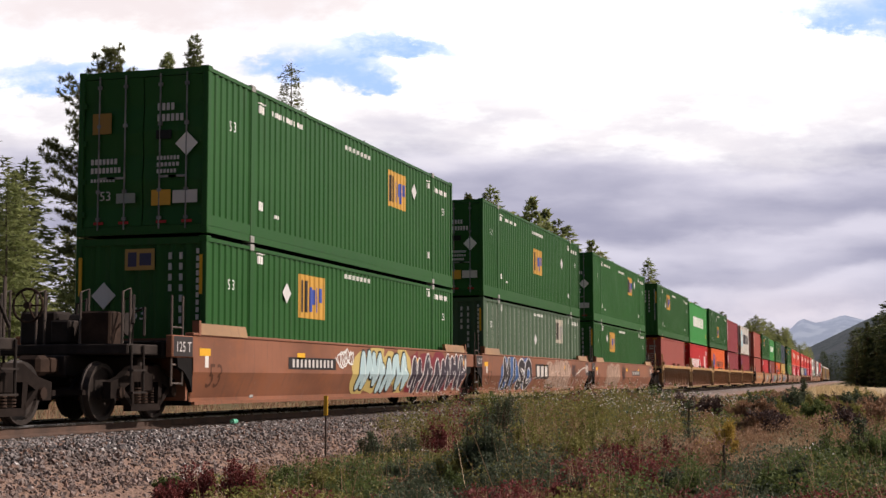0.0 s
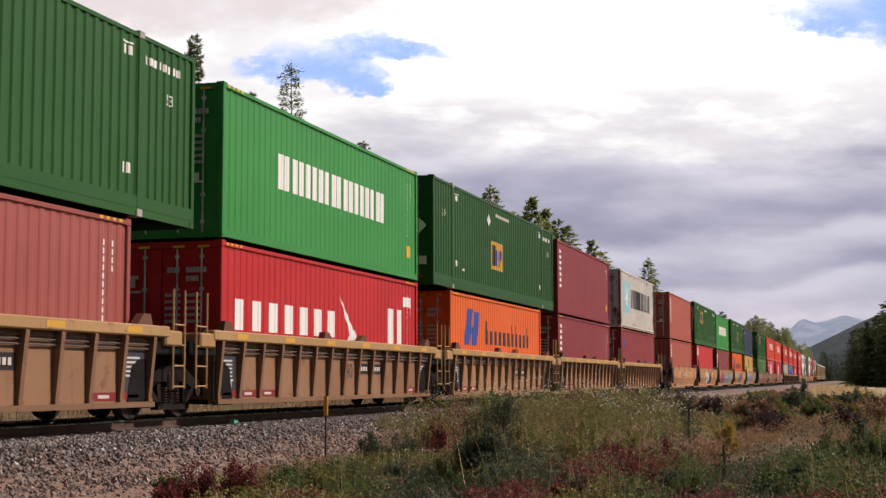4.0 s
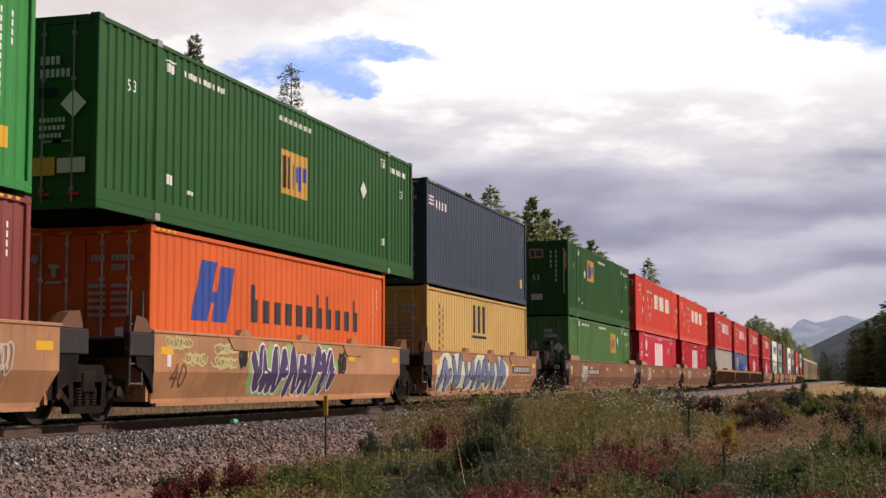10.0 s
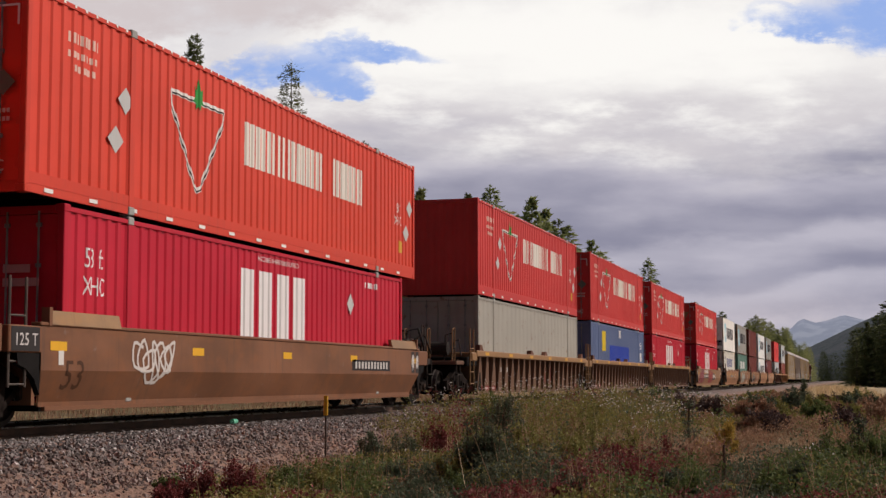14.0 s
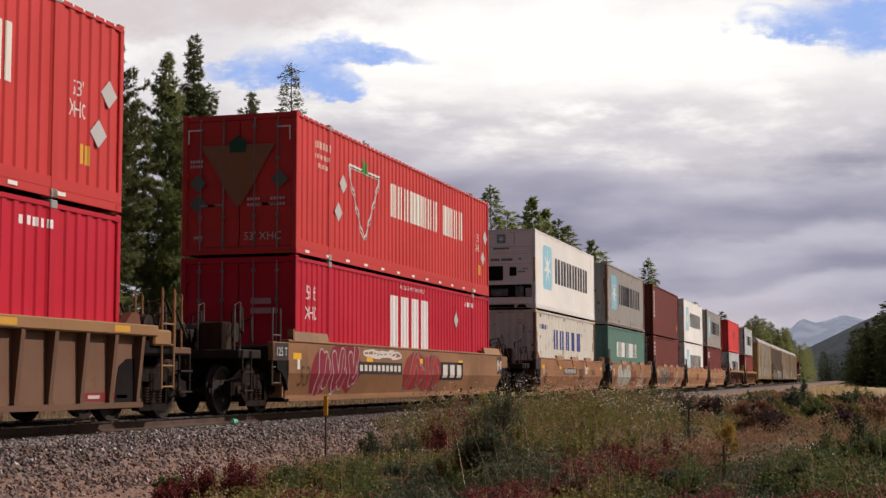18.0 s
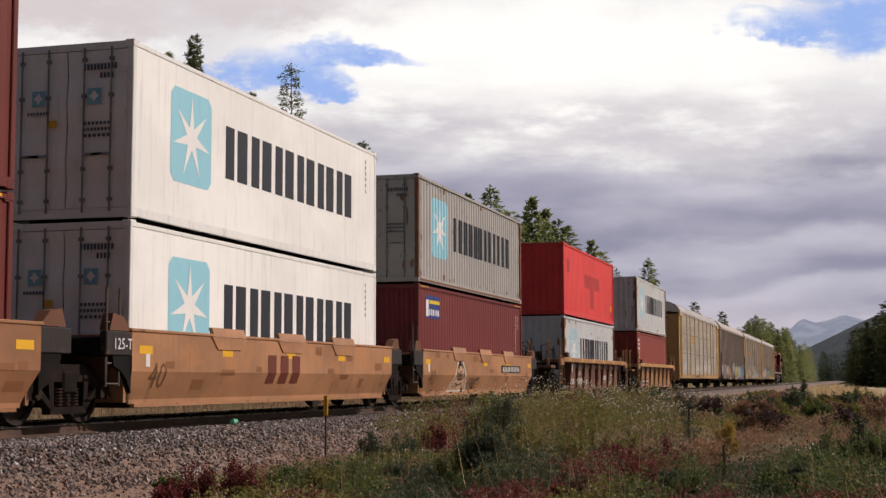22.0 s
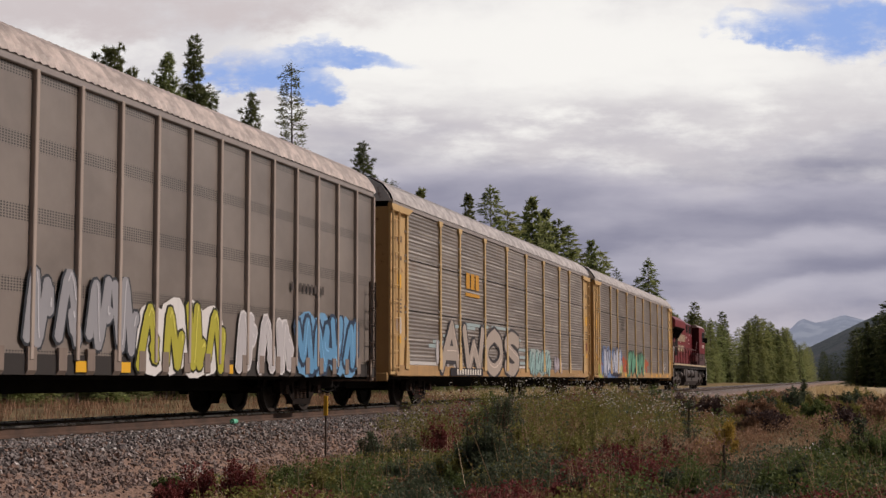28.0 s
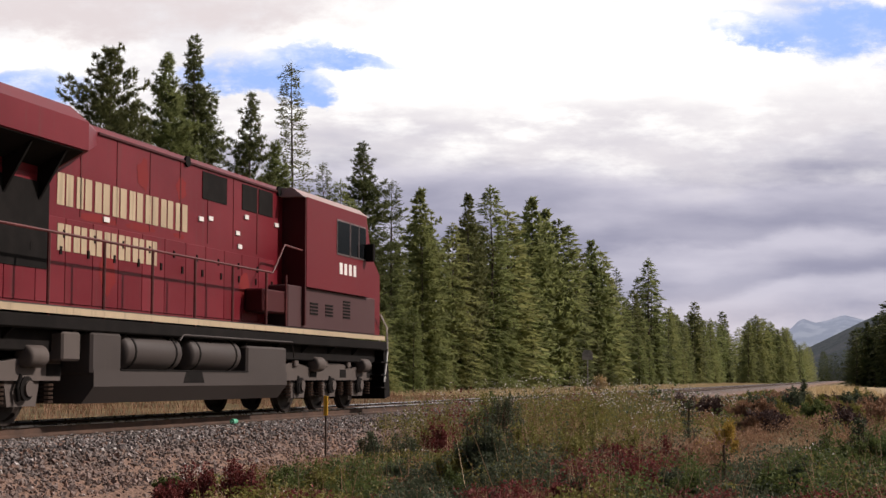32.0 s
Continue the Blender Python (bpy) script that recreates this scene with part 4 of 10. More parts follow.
    box40(506.65, LOW, (0.25, 0.050, 0.038), "brick-red corrugated container with white letters column", vert=0.6, depth=0.007, near="wall")
# ---------------- railway cars ----------------
TAN = (0.41, 0.200, 0.100)
TAN_2 = (0.50, 0.250, 0.122)
RUSTBROWN = (0.265, 0.108, 0.060)
RIBBROWN = (0.175, 0.095, 0.060)
YTAN = (0.34, 0.185, 0.095)
WHEEL_MESH = {}


def wheel_mesh(r=0.46):
    """A railway wheel: flange, tread, dished plate and hub, its axle along x."""
    if r not in WHEEL_MESH:
        mb = MB()
        prof = [(-0.07, 0.0), (-0.09, 0.10), (-0.03, 0.12), (-0.02, r - 0.09), (-0.065, r - 0.07), (-0.07, r + 0.028), (-0.04, r + 0.028), (-0.03, r), (0.065, r - 0.006), (0.065, r - 0.07), (0.02, r - 0.09), (0.01, 0.13), (0.09, 0.11), (0.09, 0.0)]
        n = 24
        for x, rad in prof:
            for i in range(n):
                a = 2 * math.pi * i / n
                mb.v.append((x, rad * math.cos(a), rad * math.sin(a)))
        for k in range(len(prof) - 1):
            for i in range(n):
                mb.f.append((k * n + i, k * n + (i + 1) % n, (k + 1) * n + (i + 1) % n, (k + 1) * n + i))
        me = fix(mb.mesh("wheel"))
        me.materials.append(WHEEL)
        WHEEL_MESH[r] = me
    return WHEEL_MESH[r]


TRUCK_MESH = {}


def truck(y, parent, base=1.78, r=0.46):
    """A two-axle bogie: bolster, two cast side frames with springs, four wheels."""
    if not TRUCK_MESH:
        h = base / 2
        bol = MB().cbox(-1.15, 1.15, -0.2, 0.2, 0.45, 0.78, 0.03)
        for a in (-h, h):
            bol.cyl((0, a, r), "x", 0.08, 1.9, 10)
        bol.box(-0.9, 0.9, -h - 0.75, -h - 0.66, 0.42, 0.5).box(-0.9, 0.9, h + 0.66, h + 0.75, 0.42, 0.5)
        TRUCK_MESH["bolster"] = bol
        for side in (1, -1):
            mb = MB()
            # the outline in convex pieces
            x0, x1 = sorted((side * 0.98, side * 1.12))
            mb.prism([(-h - 0.28, 0.36), (-h + 0.12, 0.36), (-h + 0.16, 0.52), (-h + 0.1, 0.70), (-h - 0.28, 0.62)], "x", x0, x1)
            mb.prism([(h + 0.28, 0.36), (h + 0.28, 0.62), (h - 0.1, 0.70), (h - 0.16, 0.52), (h - 0.12, 0.36)], "x", x0, x1)
            mb.prism([(-h + 0.16, 0.52), (-0.5, 0.62), (0.5, 0.62), (h - 0.16, 0.52), (h - 0.1, 0.70), (0.42, 0.88), (-0.42, 0.88), (-h + 0.1, 0.70)], "x", x0, x1)
            for k in (-1, 1):
                mb.prism([(k * 0.42, 0.62), (k * 0.56, 0.62), (k * 0.50, 0.24), (k * 0.40, 0.24)], "x", x0, x1)
                mb.prism([(k * (h - 0.14), 0.40), (k * (h - 0.14), 0.52), (k * 0.46, 0.30), (k * 0.46, 0.2)], "x", x0, x1)
            mb.box(x0, x1, -0.5, 0.5, 0.15, 0.26)
            TRUCK_MESH["frame%d" % side] = mb
            sp = MB()
            for k in (-0.22, 0, 0.22):
                for i in range(6):
                    sp.cyl((side * 1.05, k, 0.29 + i * 0.045), "z", 0.085, 0.026, 10)
            TRUCK_MESH["spring%d" % side] = sp
        for k, mb in list(TRUCK_MESH.items()):
            TRUCK_MESH[k] = fix(mb.mesh("truck_part"))
            TRUCK_MESH[k].materials.append(RUST_IRON if "spring" in k else steel((0.022, 0.016, 0.0135), 0.9, 0.0, "bogie_iron", 0.08))
    t = part("truck", TRUCK_MESH["bolster"], None, parent)
    t.matrix_basis = pose(0, y, 0)
    for side in (1, -1):
        part("side_frame", TRUCK_MESH["frame%d" % side], None, t)
        part("spring_set", TRUCK_MESH["spring%d" % side], None, t, kind="stuff")
        for a in (-base / 2, base / 2):
            w = part("wheel", wheel_mesh(r), None, t, smooth=False)
            w.matrix_basis = pose(side * 0.76, a, r, 0, 0, 0 if side > 0 else 180)
            part("axle_cap", MB().cyl((side * 1.14, a, r), "x", 0.09, 0.06, 10), RUST_IRON, t)


def coupler(y, d, parent):
    mb = MB().cbox(-0.12, 0.12, *sorted((y, y + d * 0.75)), 0.75, 1.0, 0.03)
    mb.cbox(-0.2, 0.2, *sorted((y + d * 0.65, y + d * 1.0)), 0.72, 1.03, 0.06)
    part("coupler", mb, RUST_IRON, parent)
    part("air_hose", MB().tube([(0.3, y, 0.72), (0.35, y + d * 0.3, 0.5), (0.25, y + d * 0.7, 0.36), (0.1, y + d * 0.95, 0.42)], 0.028), BLACK_IRON, parent)


def brake_wheel(y, x, z, parent):
    """A spoked hand wheel on its short shaft."""
    mb = MB().tube([(x + 0.27 * math.cos(math.pi * i / 9), y, z + 0.27 * math.sin(math.pi * i / 9)) for i in range(19)], 0.022)
    for i in range(6):
        mb.tube([(x, y, z), (x + 0.26 * math.cos(math.pi * i / 3), y, z + 0.26 * math.sin(math.pi * i / 3))], 0.014)
    mb.cyl((x, y, z), "y", 0.06, 0.10, 10)
    part("brake_wheel", mb, RUST_IRON, parent)


def brake_rigging(y, e, parent):
    """What crowds the end of a car: air tank, valves, rods, hoses and side steps. y: the end's inner edge."""
    at = lambda d: y + e * d
    mb = MB().cyl((0.35, at(0.35), 1.56), "x", 0.19, 1.0, 14)
    mb.cbox(-1.0, -0.32, *sorted((at(0.1), at(0.62))), 1.22, 1.78, 0.04).cbox(-0.28, 0.06, *sorted((at(0.5), at(0.85))), 1.24, 1.62, 0.03)
    mb.cbox(-1.1, 1.1, *sorted((at(0.2), at(0.42))), 0.52, 1.04, 0.03)
    for x, z, r in ((-0.85, 2.0, 0.03), (-0.1, 1.9, 0.026), (0.75, 1.95, 0.03), (0.95, 1.75, 0.024)):
        mb.tube([(x, at(0.4), 1.2), (x + 0.05, at(0.42), z), (x + 0.3, at(0.55), z + 0.06), (x + 0.4, at(0.75), z - 0.4)], r)
    for x, z in ((-0.7, 0.62), (0.5, 0.55), (0.9, 0.7)):
        mb.tube([(x, at(-0.2), z), (x * 0.8, at(0.5), z - 0.12), (x * 0.5, at(1.1), z + 0.1)], 0.03)
    for x in (-1.28, 1.28):
        for d in (0.62, 1.02):
            mb.tube([(x, at(d), 0.42), (x, at(d), 1.2)], 0.022)
        for z in (0.45, 0.80):
            mb.box(x - 0.05, x + 0.05, *sorted((at(0.6), at(1.04))), z - 0.015, z + 0.015)
    part("brake_rigging", mb, DARK_IRON, parent, "dark brake tank, rods and hoses")


def ladder(x, y, z0, z1, w, parent, mat, n=4):
    mb = MB()
    for k in (0, w):
        mb.tube([(x, y + k, z0), (x, y + k, z1)], 0.022)
    for i in range(n):
        z = z0 + (z1 - z0) * 0.62 * i / max(1, n - 1) + 0.04
        mb.tube([(x, y, z), (x, y + w, z)], 0.016)
    part("ladder", mb, mat, parent)


SHAPES = {"M": [[(0.05, 0), (0.1, 1), (0.5, 0.4), (0.9, 1), (0.95, 0)]], "I": [[(0.5, 0), (0.5, 1)]],
          "S": [[(0.92, 0.88), (0.5, 1), (0.1, 0.78), (0.45, 0.55), (0.88, 0.3), (0.5, 0.02), (0.05, 0.14)]],
          "O": [[(0.5, 1), (0.1, 0.75), (0.08, 0.25), (0.5, 0), (0.92, 0.25), (0.9, 0.75), (0.5, 1)]],
          "K": [[(0.12, 0), (0.12, 1)], [(0.9, 1), (0.2, 0.48), (0.95, 0)]], "A": [[(0.05, 0), (0.5, 1), (0.95, 0)], [(0.25, 0.32), (0.75, 0.32)]],
          "C": [[(0.92, 0.85), (0.55, 1), (0.12, 0.75), (0.10, 0.25), (0.55, 0), (0.94, 0.15)]], "R": [[(0.12, 0), (0.12, 1), (0.75, 0.98), (0.85, 0.72), (0.2, 0.5), (0.92, 0)]],
          "E": [[(0.9, 1), (0.12, 1), (0.12, 0), (0.92, 0)], [(0.12, 0.5), (0.7, 0.5)]], "W": [[(0.02, 1), (0.22, 0), (0.5, 0.62), (0.78, 0), (0.98, 1)]],
          "B": [[(0.12, 0), (0.12, 1), (0.78, 0.95), (0.8, 0.6), (0.2, 0.52), (0.9, 0.42), (0.85, 0.05), (0.12, 0)]], "U": [[(0.1, 1), (0.12, 0.2), (0.5, 0), (0.88, 0.2), (0.9, 1)]],
          "Y": [[(0.05, 1), (0.5, 0.5), (0.95, 1)], [(0.5, 0.5), (0.45, 0)]], "V": [[(0.05, 1), (0.5, 0), (0.95, 1)]], "D": [[(0.1, 0), (0.1, 1), (0.7, 0.9), (0.92, 0.5), (0.7, 0.1), (0.1, 0)]],
          "N": [[(0.1, 0), (0.1, 1), (0.9, 0), (0.9, 1)]]}


def tangle(rng):
    """Tall leaning strokes that run into one another and are no letter."""
    k = rng.choice((3, 4, 4))
    high = rng.random() < 0.5
    pts = []
    for i in range(k):
        pts.append(((i + 0.5) / k + rng.uniform(-0.10, 0.10), (rng.uniform(0.80, 1.02) if high else rng.uniform(-0.02, 0.22))))
        high = not high
    hook = [(pts[-1][0], pts[-1][1]), (pts[-1][0] + rng.uniform(-0.25, 0.2), rng.uniform(0.4, 0.6)), (pts[-1][0] + rng.uniform(-0.1, 0.25), rng.uniform(0.2, 0.8))]
    return [pts, hook]


def curve(pts, k=5):
    """A smooth line through the points."""
    q = [pts[0]] + list(pts) + [pts[-1]]
    out = []
    for i in range(1, len(q) - 2):
        p0, p1, p2, p3 = q[i - 1], q[i], q[i + 1], q[i + 2]
        for j in range(k):
            t = j / k
            out.append(tuple(0.5 * (2 * p1[d] + (p2[d] - p0[d]) * t + (2 * p0[d] - 5 * p1[d] + 4 * p2[d] - p3[d]) * t * t + (3 * p1[d] - p0[d] - 3 * p2[d] + p3[d]) * t ** 3) for d in (0, 1)))
    return out + [pts[-1]]


def fat(pts, w):
    """A thick round-ended line."""
    out = stroke(pts, w)
    for p in pts:
        out.append([(p[0] + w * 0.5 * math.cos(6.2832 * i / 9), p[1] + w * 0.5 * math.sin(6.2832 * i / 9)) for i in range(9)])
    return out


def graffiti(name, skin, y0, y1, z0, z1, n, fill, line, parent, seed, inner=None, back=None, text=None):
    """A spray-painted panel of swollen overlapping shapes, one beside the other, outlined."""
    rng = random.Random(seed)
    n = len(text) if text else n
    w = (y1 - y0) / n
    h = z1 - z0
    fatness = min(0.30 * w, 0.26 * h) if text else min(0.27 * w, 0.24 * h)
    keep = lambda polys: [q for q in (clip(p, 1, z0 - 0.02, z1 + 0.02) for p in polys) if q]
    if back:
        polys = [blob(rng, y0 + (i + 0.5) * w + rng.uniform(-0.2, 0.2) * w, (z0 + z1) / 2 + rng.uniform(-0.08, 0.08) * h, w * 0.72, h * rng.uniform(0.42, 0.56), 14, 0.12) for i in range(n)]
        polys += [blob(rng, y0 + rng.uniform(-0.06, 1.06) * (y1 - y0), z0 + rng.uniform(0.1, 0.95) * h, 0.09, 0.08, 8, 0.2) for i in range(2 * n)]
        marks(name, skin, keep(polys), back, parent, lift=0.003)
    outs, ins, lines = [], [], []
    for i in range(n):
        forms = SHAPES[text[i]] if text else tangle(rng)
        lean = rng.uniform(-0.10, 0.14)
        ww = w * (0.62 if text and text[i] == "I" else rng.uniform(0.86, 1.02)) - fatness * (0.6 if text else 0.35)
        drop = rng.uniform(-0.04, 0.04) * h
        for f in forms:
            pts = [(y0 + (i + 0.5) * w + (p[0] - 0.5 + lean * (p[1] - 0.5)) * ww + (0 if text else rng.uniform(-0.04, 0.04) * w),
                    z0 + fatness * 0.55 + drop + p[1] * (h - 1.15 * fatness) + (0 if text else rng.uniform(-0.04, 0.04) * h)) for p in f]
            pts = curve(pts, 4) if text is None or text[i] in "SOCUBD" else pts
            outs += fat(pts, fatness + (0.085 if h < 1.3 else 0.19))
            ins += fat(pts, fatness)
            lines += fat([(p[0] + fatness * 0.16, p[1] + fatness * 0.18) for p in pts[len(pts) // 3: 2 * len(pts) // 3 + 1]], 0.03)
    marks(name, skin, keep(outs), line, parent, lift=0.008)
    marks(name, skin, keep(ins), fill, parent, lift=0.014)
    marks(name, skin, keep(lines), inner or (line if sum(line) > sum(fill) else tuple(min(0.8, c * 1.5 + 0.06) for c in fill)), parent, lift=0.020)


def scribble(skin, y, z, w, h, rgb, parent, seed, lw=0.035):
    rng = random.Random(seed)
    pts, a = [], rng.uniform(0, 6.28)
    for i in range(26):
        a += rng.uniform(0.9, 2.3)
        pts.append((y + w * (0.1 + 0.8 * i / 25) + 0.16 * w * math.cos(a), z + h * (0.46 * math.sin(a) * rng.uniform(0.55, 1.05) + rng.uniform(-0.08, 0.08))))
    pts = curve(pts, 3)
    marks("scribble", skin, stroke(pts, lw), rgb, parent, lift=0.007)


def scrawl(text, skin, y, z, w, h, rgb, parent, lw=0.035):
    """Thin hand-drawn capitals."""
    polys = []
    step = w / len(text)
    for i, c in enumerate(text):
        for f in SHAPES[c]:
            polys += stroke([(y + step * (i + 0.1 + 0.75 * q[0]), z + h * (q[1] - 0.5) * (1 + 0.12 * (i % 3 - 1))) for q in f], lw)
    marks("scribble", skin, polys, rgb, parent, lift=0.007)


def name_plate(skin, parent, y0, y1, z0, z1, n, ground=(0.03, 0.025, 0.025), ink=(0.62, 0.58, 0.52)):
    """A dark plate with pale bars for the maker's initials."""
    if ground:
        marks("name_plate", skin, [rect(y0, y1, z0, z1)], ground, parent, "black panel with pale bars", lift=0.004)
    e = 0.07 if ground else 0.0
    marks("plate_bar", skin, bars(y0 + 0.08, y1 - 0.08, z0 + e, z1 - e, n, 0.64), ink, parent, lift=0.009)


def sheet_paint(rgb):
    """Old car paint on smooth sheet: orange rust blooms, dark road film, pale scuffs."""
    name = "sheet_%02x%02x%02x" % tuple(int(255 * c) for c in rgb)
    if name in MATS:
        return MATS[name]
    n = Nodes(name)
    p = n.shifted(n.coords())
    big = n.noise(n.mapped(p, (1, 0.5, 0.9)), 0.9, 5, 0.6)
    bloom = n.noise(n.mapped(p, (1, 0.8, 1.2), (5, 3, 1)), 1.7, 6, 0.62)
    streak = n.noise(n.mapped(p, (2.0, 6.0, 0.4)), 1.6, 5, 0.65)
    fine = n.noise(p, 30.0, 4, 0.7)
    col = n.mix(n.ramp(big, 0.30, 0.72), tuple(c * 0.70 for c in rgb), tuple(c * 1.12 for c in rgb))
    col = n.mix(n.math("MULTIPLY", n.ramp(bloom, 0.48, 0.66), 0.45), col, (rgb[0] * 1.18, rgb[1] * 1.02, rgb[2] * 0.74))
    col = n.mix(n.math("MULTIPLY", n.ramp(streak, 0.52, 0.80), 0.55), col, (0.085, 0.055, 0.040))
    col = n.mix(n.math("MULTIPLY", n.ramp(n.noise(p, 3.5, 7, 0.7), 0.62, 0.72), 0.45), col, tuple(0.5 * c + 0.16 for c in rgb))
    col = n.mix(n.math("MULTIPLY", n.ramp(fine, 0.55, 0.8), 0.25), col, (0.09, 0.06, 0.045))
    MATS[name] = n.surface(col, n.math("MULTIPLY_ADD", big, 0.3, 0.38), 0.0, n.bump(n.math("ADD", fine, n.math("MULTIPLY", big, 4.0)), 0.10, 0.006), 0.3)
    return MATS[name]


def smooth_well(s, half, rgb, trucks, digits, plate=None, ends=(), dark_end=True, wide=False, grime=0.3, label="rust-brown smooth-sided well car with spray paint"):
    """A well unit with plain sheet sides that lean in below; trucks: places from the middle."""
    ob = new("well_car")
    tagged(ob, label, "rail car", "well cars")
    ob.location = (0, s, 0)
    MOVERS.append((ob, s, 0))
    m = sheet_paint(rgb)
    m2 = paint(tuple(c * 0.9 for c in rgb), 0.6, 0.4, 0.35, grime + 0.2)
    top, knee, bot, X = 1.40, 0.78, 0.27, 1.47
    for side in (1, -1):
        xs = lambda x: side * x
        mb = MB()
        # outline of the sheet: cut away under the ends where the wheels are
        for a, b in ((-half + 0.55, half - 0.55),):
            mb.add([(xs(X), a, top), (xs(X), b, top), (xs(X), b, knee), (xs(X), a, knee),
                    (xs(X - 0.17), a + 0.22, bot), (xs(X - 0.17), b - 0.22, bot), (xs(X - 0.17), a + 0.22, bot + 0.07), (xs(X - 0.17), b - 0.22, bot + 0.07)],
                   [(0, 1, 2, 3), (3, 2, 7, 6), (6, 7, 5, 4)])
            mb.add([(xs(X - 0.03), a, top), (xs(X - 0.03), b, top), (xs(X - 0.03), b, knee), (xs(X - 0.03), a, knee), (xs(X - 0.2), a + 0.22, bot), (xs(X - 0.2), b - 0.22, bot)],
                   [(0, 1, 2, 3), (3, 2, 5, 4)])
        part("side_sheet", mb, m, ob)
        # end brackets above the wheels
        for e in (-1, 1):
            y0, y1 = sorted((e * (half - 0.56), e * (half + 0.25)))
            col = paint((0.032, 0.027, 0.025), 0.65, 0.3, 0.1, 0.4) if dark_end else m2
            mb = MB().cbox(*sorted((xs(X - 0.12), xs(X + 0.004))), y0, y1, 1.02, top - 0.01, 0.015)
            arch = MB().prism([(e * (half - 0.56), 1.022), (e * (half + 0.02), 1.022), (e * (half - 0.02), 0.86), (e * (half - 0.22), 0.80), (e * (half - 0.42), 0.66), (e * (half - 0.56), 0.44)],
                              "x", *sorted((xs(X - 0.1), xs(X - 0.02))))
            # solid plate coloured black to imitate the shade inside the cut-out
            part("wheel_arch", arch, BLACK_IRON, ob, "black plate for the shaded cut-out above the wheel")
            part("end_bracket", mb, col, ob, "dark end bracket" if dark_end else "")
        part("top_chord", MB().cbox(*sorted((xs(X - 0.14), xs(X + 0.02))), -half + 0.5, half - 0.5, top - 0.004, top + 0.05, 0.012), m2, ob)
        part("bottom_sill", MB().box(*sorted((xs(X - 0.30), xs(X - 0.14))), -half + 0.9, half - 0.9, bot - 0.05, bot + 0.004), m2, ob)
    # well floor and its cross members
    for i in range(-2, 3):
        y = i * (half - 1.0) / 2
        part("cross_member", MB().box(-X + 0.2, X - 0.2, y - 0.16, y + 0.16, 0.21, 0.29), BLACK_IRON, ob)
    for e in (-1, 1):
        y0, y1 = sorted((e * (half - 0.6), e * (half + 0.30)))
        part("end_deck", MB().cbox(-X + 0.14, X - 0.14, y0, y1, 1.02, 1.30, 0.03), BLACK_IRON, ob)
        part("end_bulkhead", MB().box(-X + 0.16, X - 0.16, *sorted((e * (half - 0.66), e * (half - 0.58))), 0.3, 1.36), m2, ob)
    for y in trucks:
        truck(y, ob)
    for e in ends:
        coupler(e * (half + 1.2), e, ob)
        d = MB().cbox(-1.25, 1.25, *sorted((e * (half + 0.3), e * (half + 1.35))), 1.05, 1.22, 0.02)
        d.cbox(-0.25, 0.25, *sorted((e * (half + 0.2), e * (half + 1.5))), 0.7, 1.05, 0.03)
        part("end_platform", d, DARK_IRON, ob)
        for x in (-1.1, -0.45, 0.35, 1.1):
            hand = MB().tube([(x, e * (half + 1.25), 1.2), (x, e * (half + 1.25), 2.05), (x, e * (half + 1.0), 2.12), (x, e * (half + 1.0), 1.2)], 0.022)
            part("handrail", hand, steel((0.10, 0.075, 0.06), 0.7, 0.0, "rail_iron"), ob)
        brake_wheel(e * (half + 1.34), -0.55, 1.85, ob)
        brake_rigging(e * (half + 0.25), e, ob)
        part("brake_box", MB().cbox(0.3, 0.85, *sorted((e * (half + 0.8), e * (half + 1.2))), 1.2, 1.75, 0.03), RUST_IRON, ob)
    # guide castings that stand over the top edge
    for e in (-1, 1):
        for side in (1, -1) if half < 8 else ():
            g = MB().prism([(e * (half - 0.55), 1.40), (e * (half - 0.30), 1.62), (e * (half + 0.02), 1.66), (e * (half + 0.12), 1.40)], "x", *sorted((side * (X - 0.02), side * (X - 0.2))))
            part("corner_guide", g, paint((0.16, 0.07, 0.04), 0.7, 0.4, 0.3, 0.4), ob)
    ladder(X - 0.06, -half - 0.16, 0.55, 2.05, 0.4, ob, steel((0.10, 0.075, 0.06), 0.7, 0.0, "rail_iron"))
    ladder(-X + 0.06, half - 0.3, 0.55, 2.05, 0.4, ob, steel((0.10, 0.075, 0.06), 0.7, 0.0, "rail_iron"))

    def fn(y, z):
        return X if z >= knee else X - 0.17 * (knee - z) / (knee - bot - 0.07)
    sk = Skin(fn, (), (knee,))
    if half > 8:
        for e in (-1, 1):      # wide guide plates near both ends
            y0, y1 = sorted((e * (half - 0.75), e * (half - 2.75)))
            # lighter tan than the car: light on the sloping tops is in this colour
            part("guide_plate", MB().prism([(X - 0.05, 1.42), (X + 0.03, 1.42), (X - 0.02, 1.62), (X - 0.10, 1.62)], "y", y0, y1), sheet_paint((0.33, 0.19, 0.09)), ob, "tan sloping guide plate")
            part("guide_bracket", MB().box(X - 0.1, X + 0.03, *sorted((e * (half - 0.7), e * (half - 0.78))), 1.4, 1.66), m2, ob)
    else:
        for y in (-2.9, 0.1, 3.1):
            part("gusset", MB().prism([(y - 0.75, 1.40), (y + 0.75, 1.40), (y + 0.5, 1.18), (y - 0.5, 1.18)], "x", X + 0.001, X + 0.022), m, ob)
            if wide:
                part("guide_plate", MB().prism([(X - 0.04, 1.40), (X + 0.03, 1.40), (X - 0.02, 1.56), (X - 0.09, 1.56)], "y", y - 0.68, y + 0.68), m, ob)
                continue
            part("lock_knob", MB().prism([(y - 0.28, 1.44), (y + 0.28, 1.44), (y + 0.16, 1.56), (y - 0.16, 1.56)], "x", X - 0.1, X + 0.015), m2, ob)
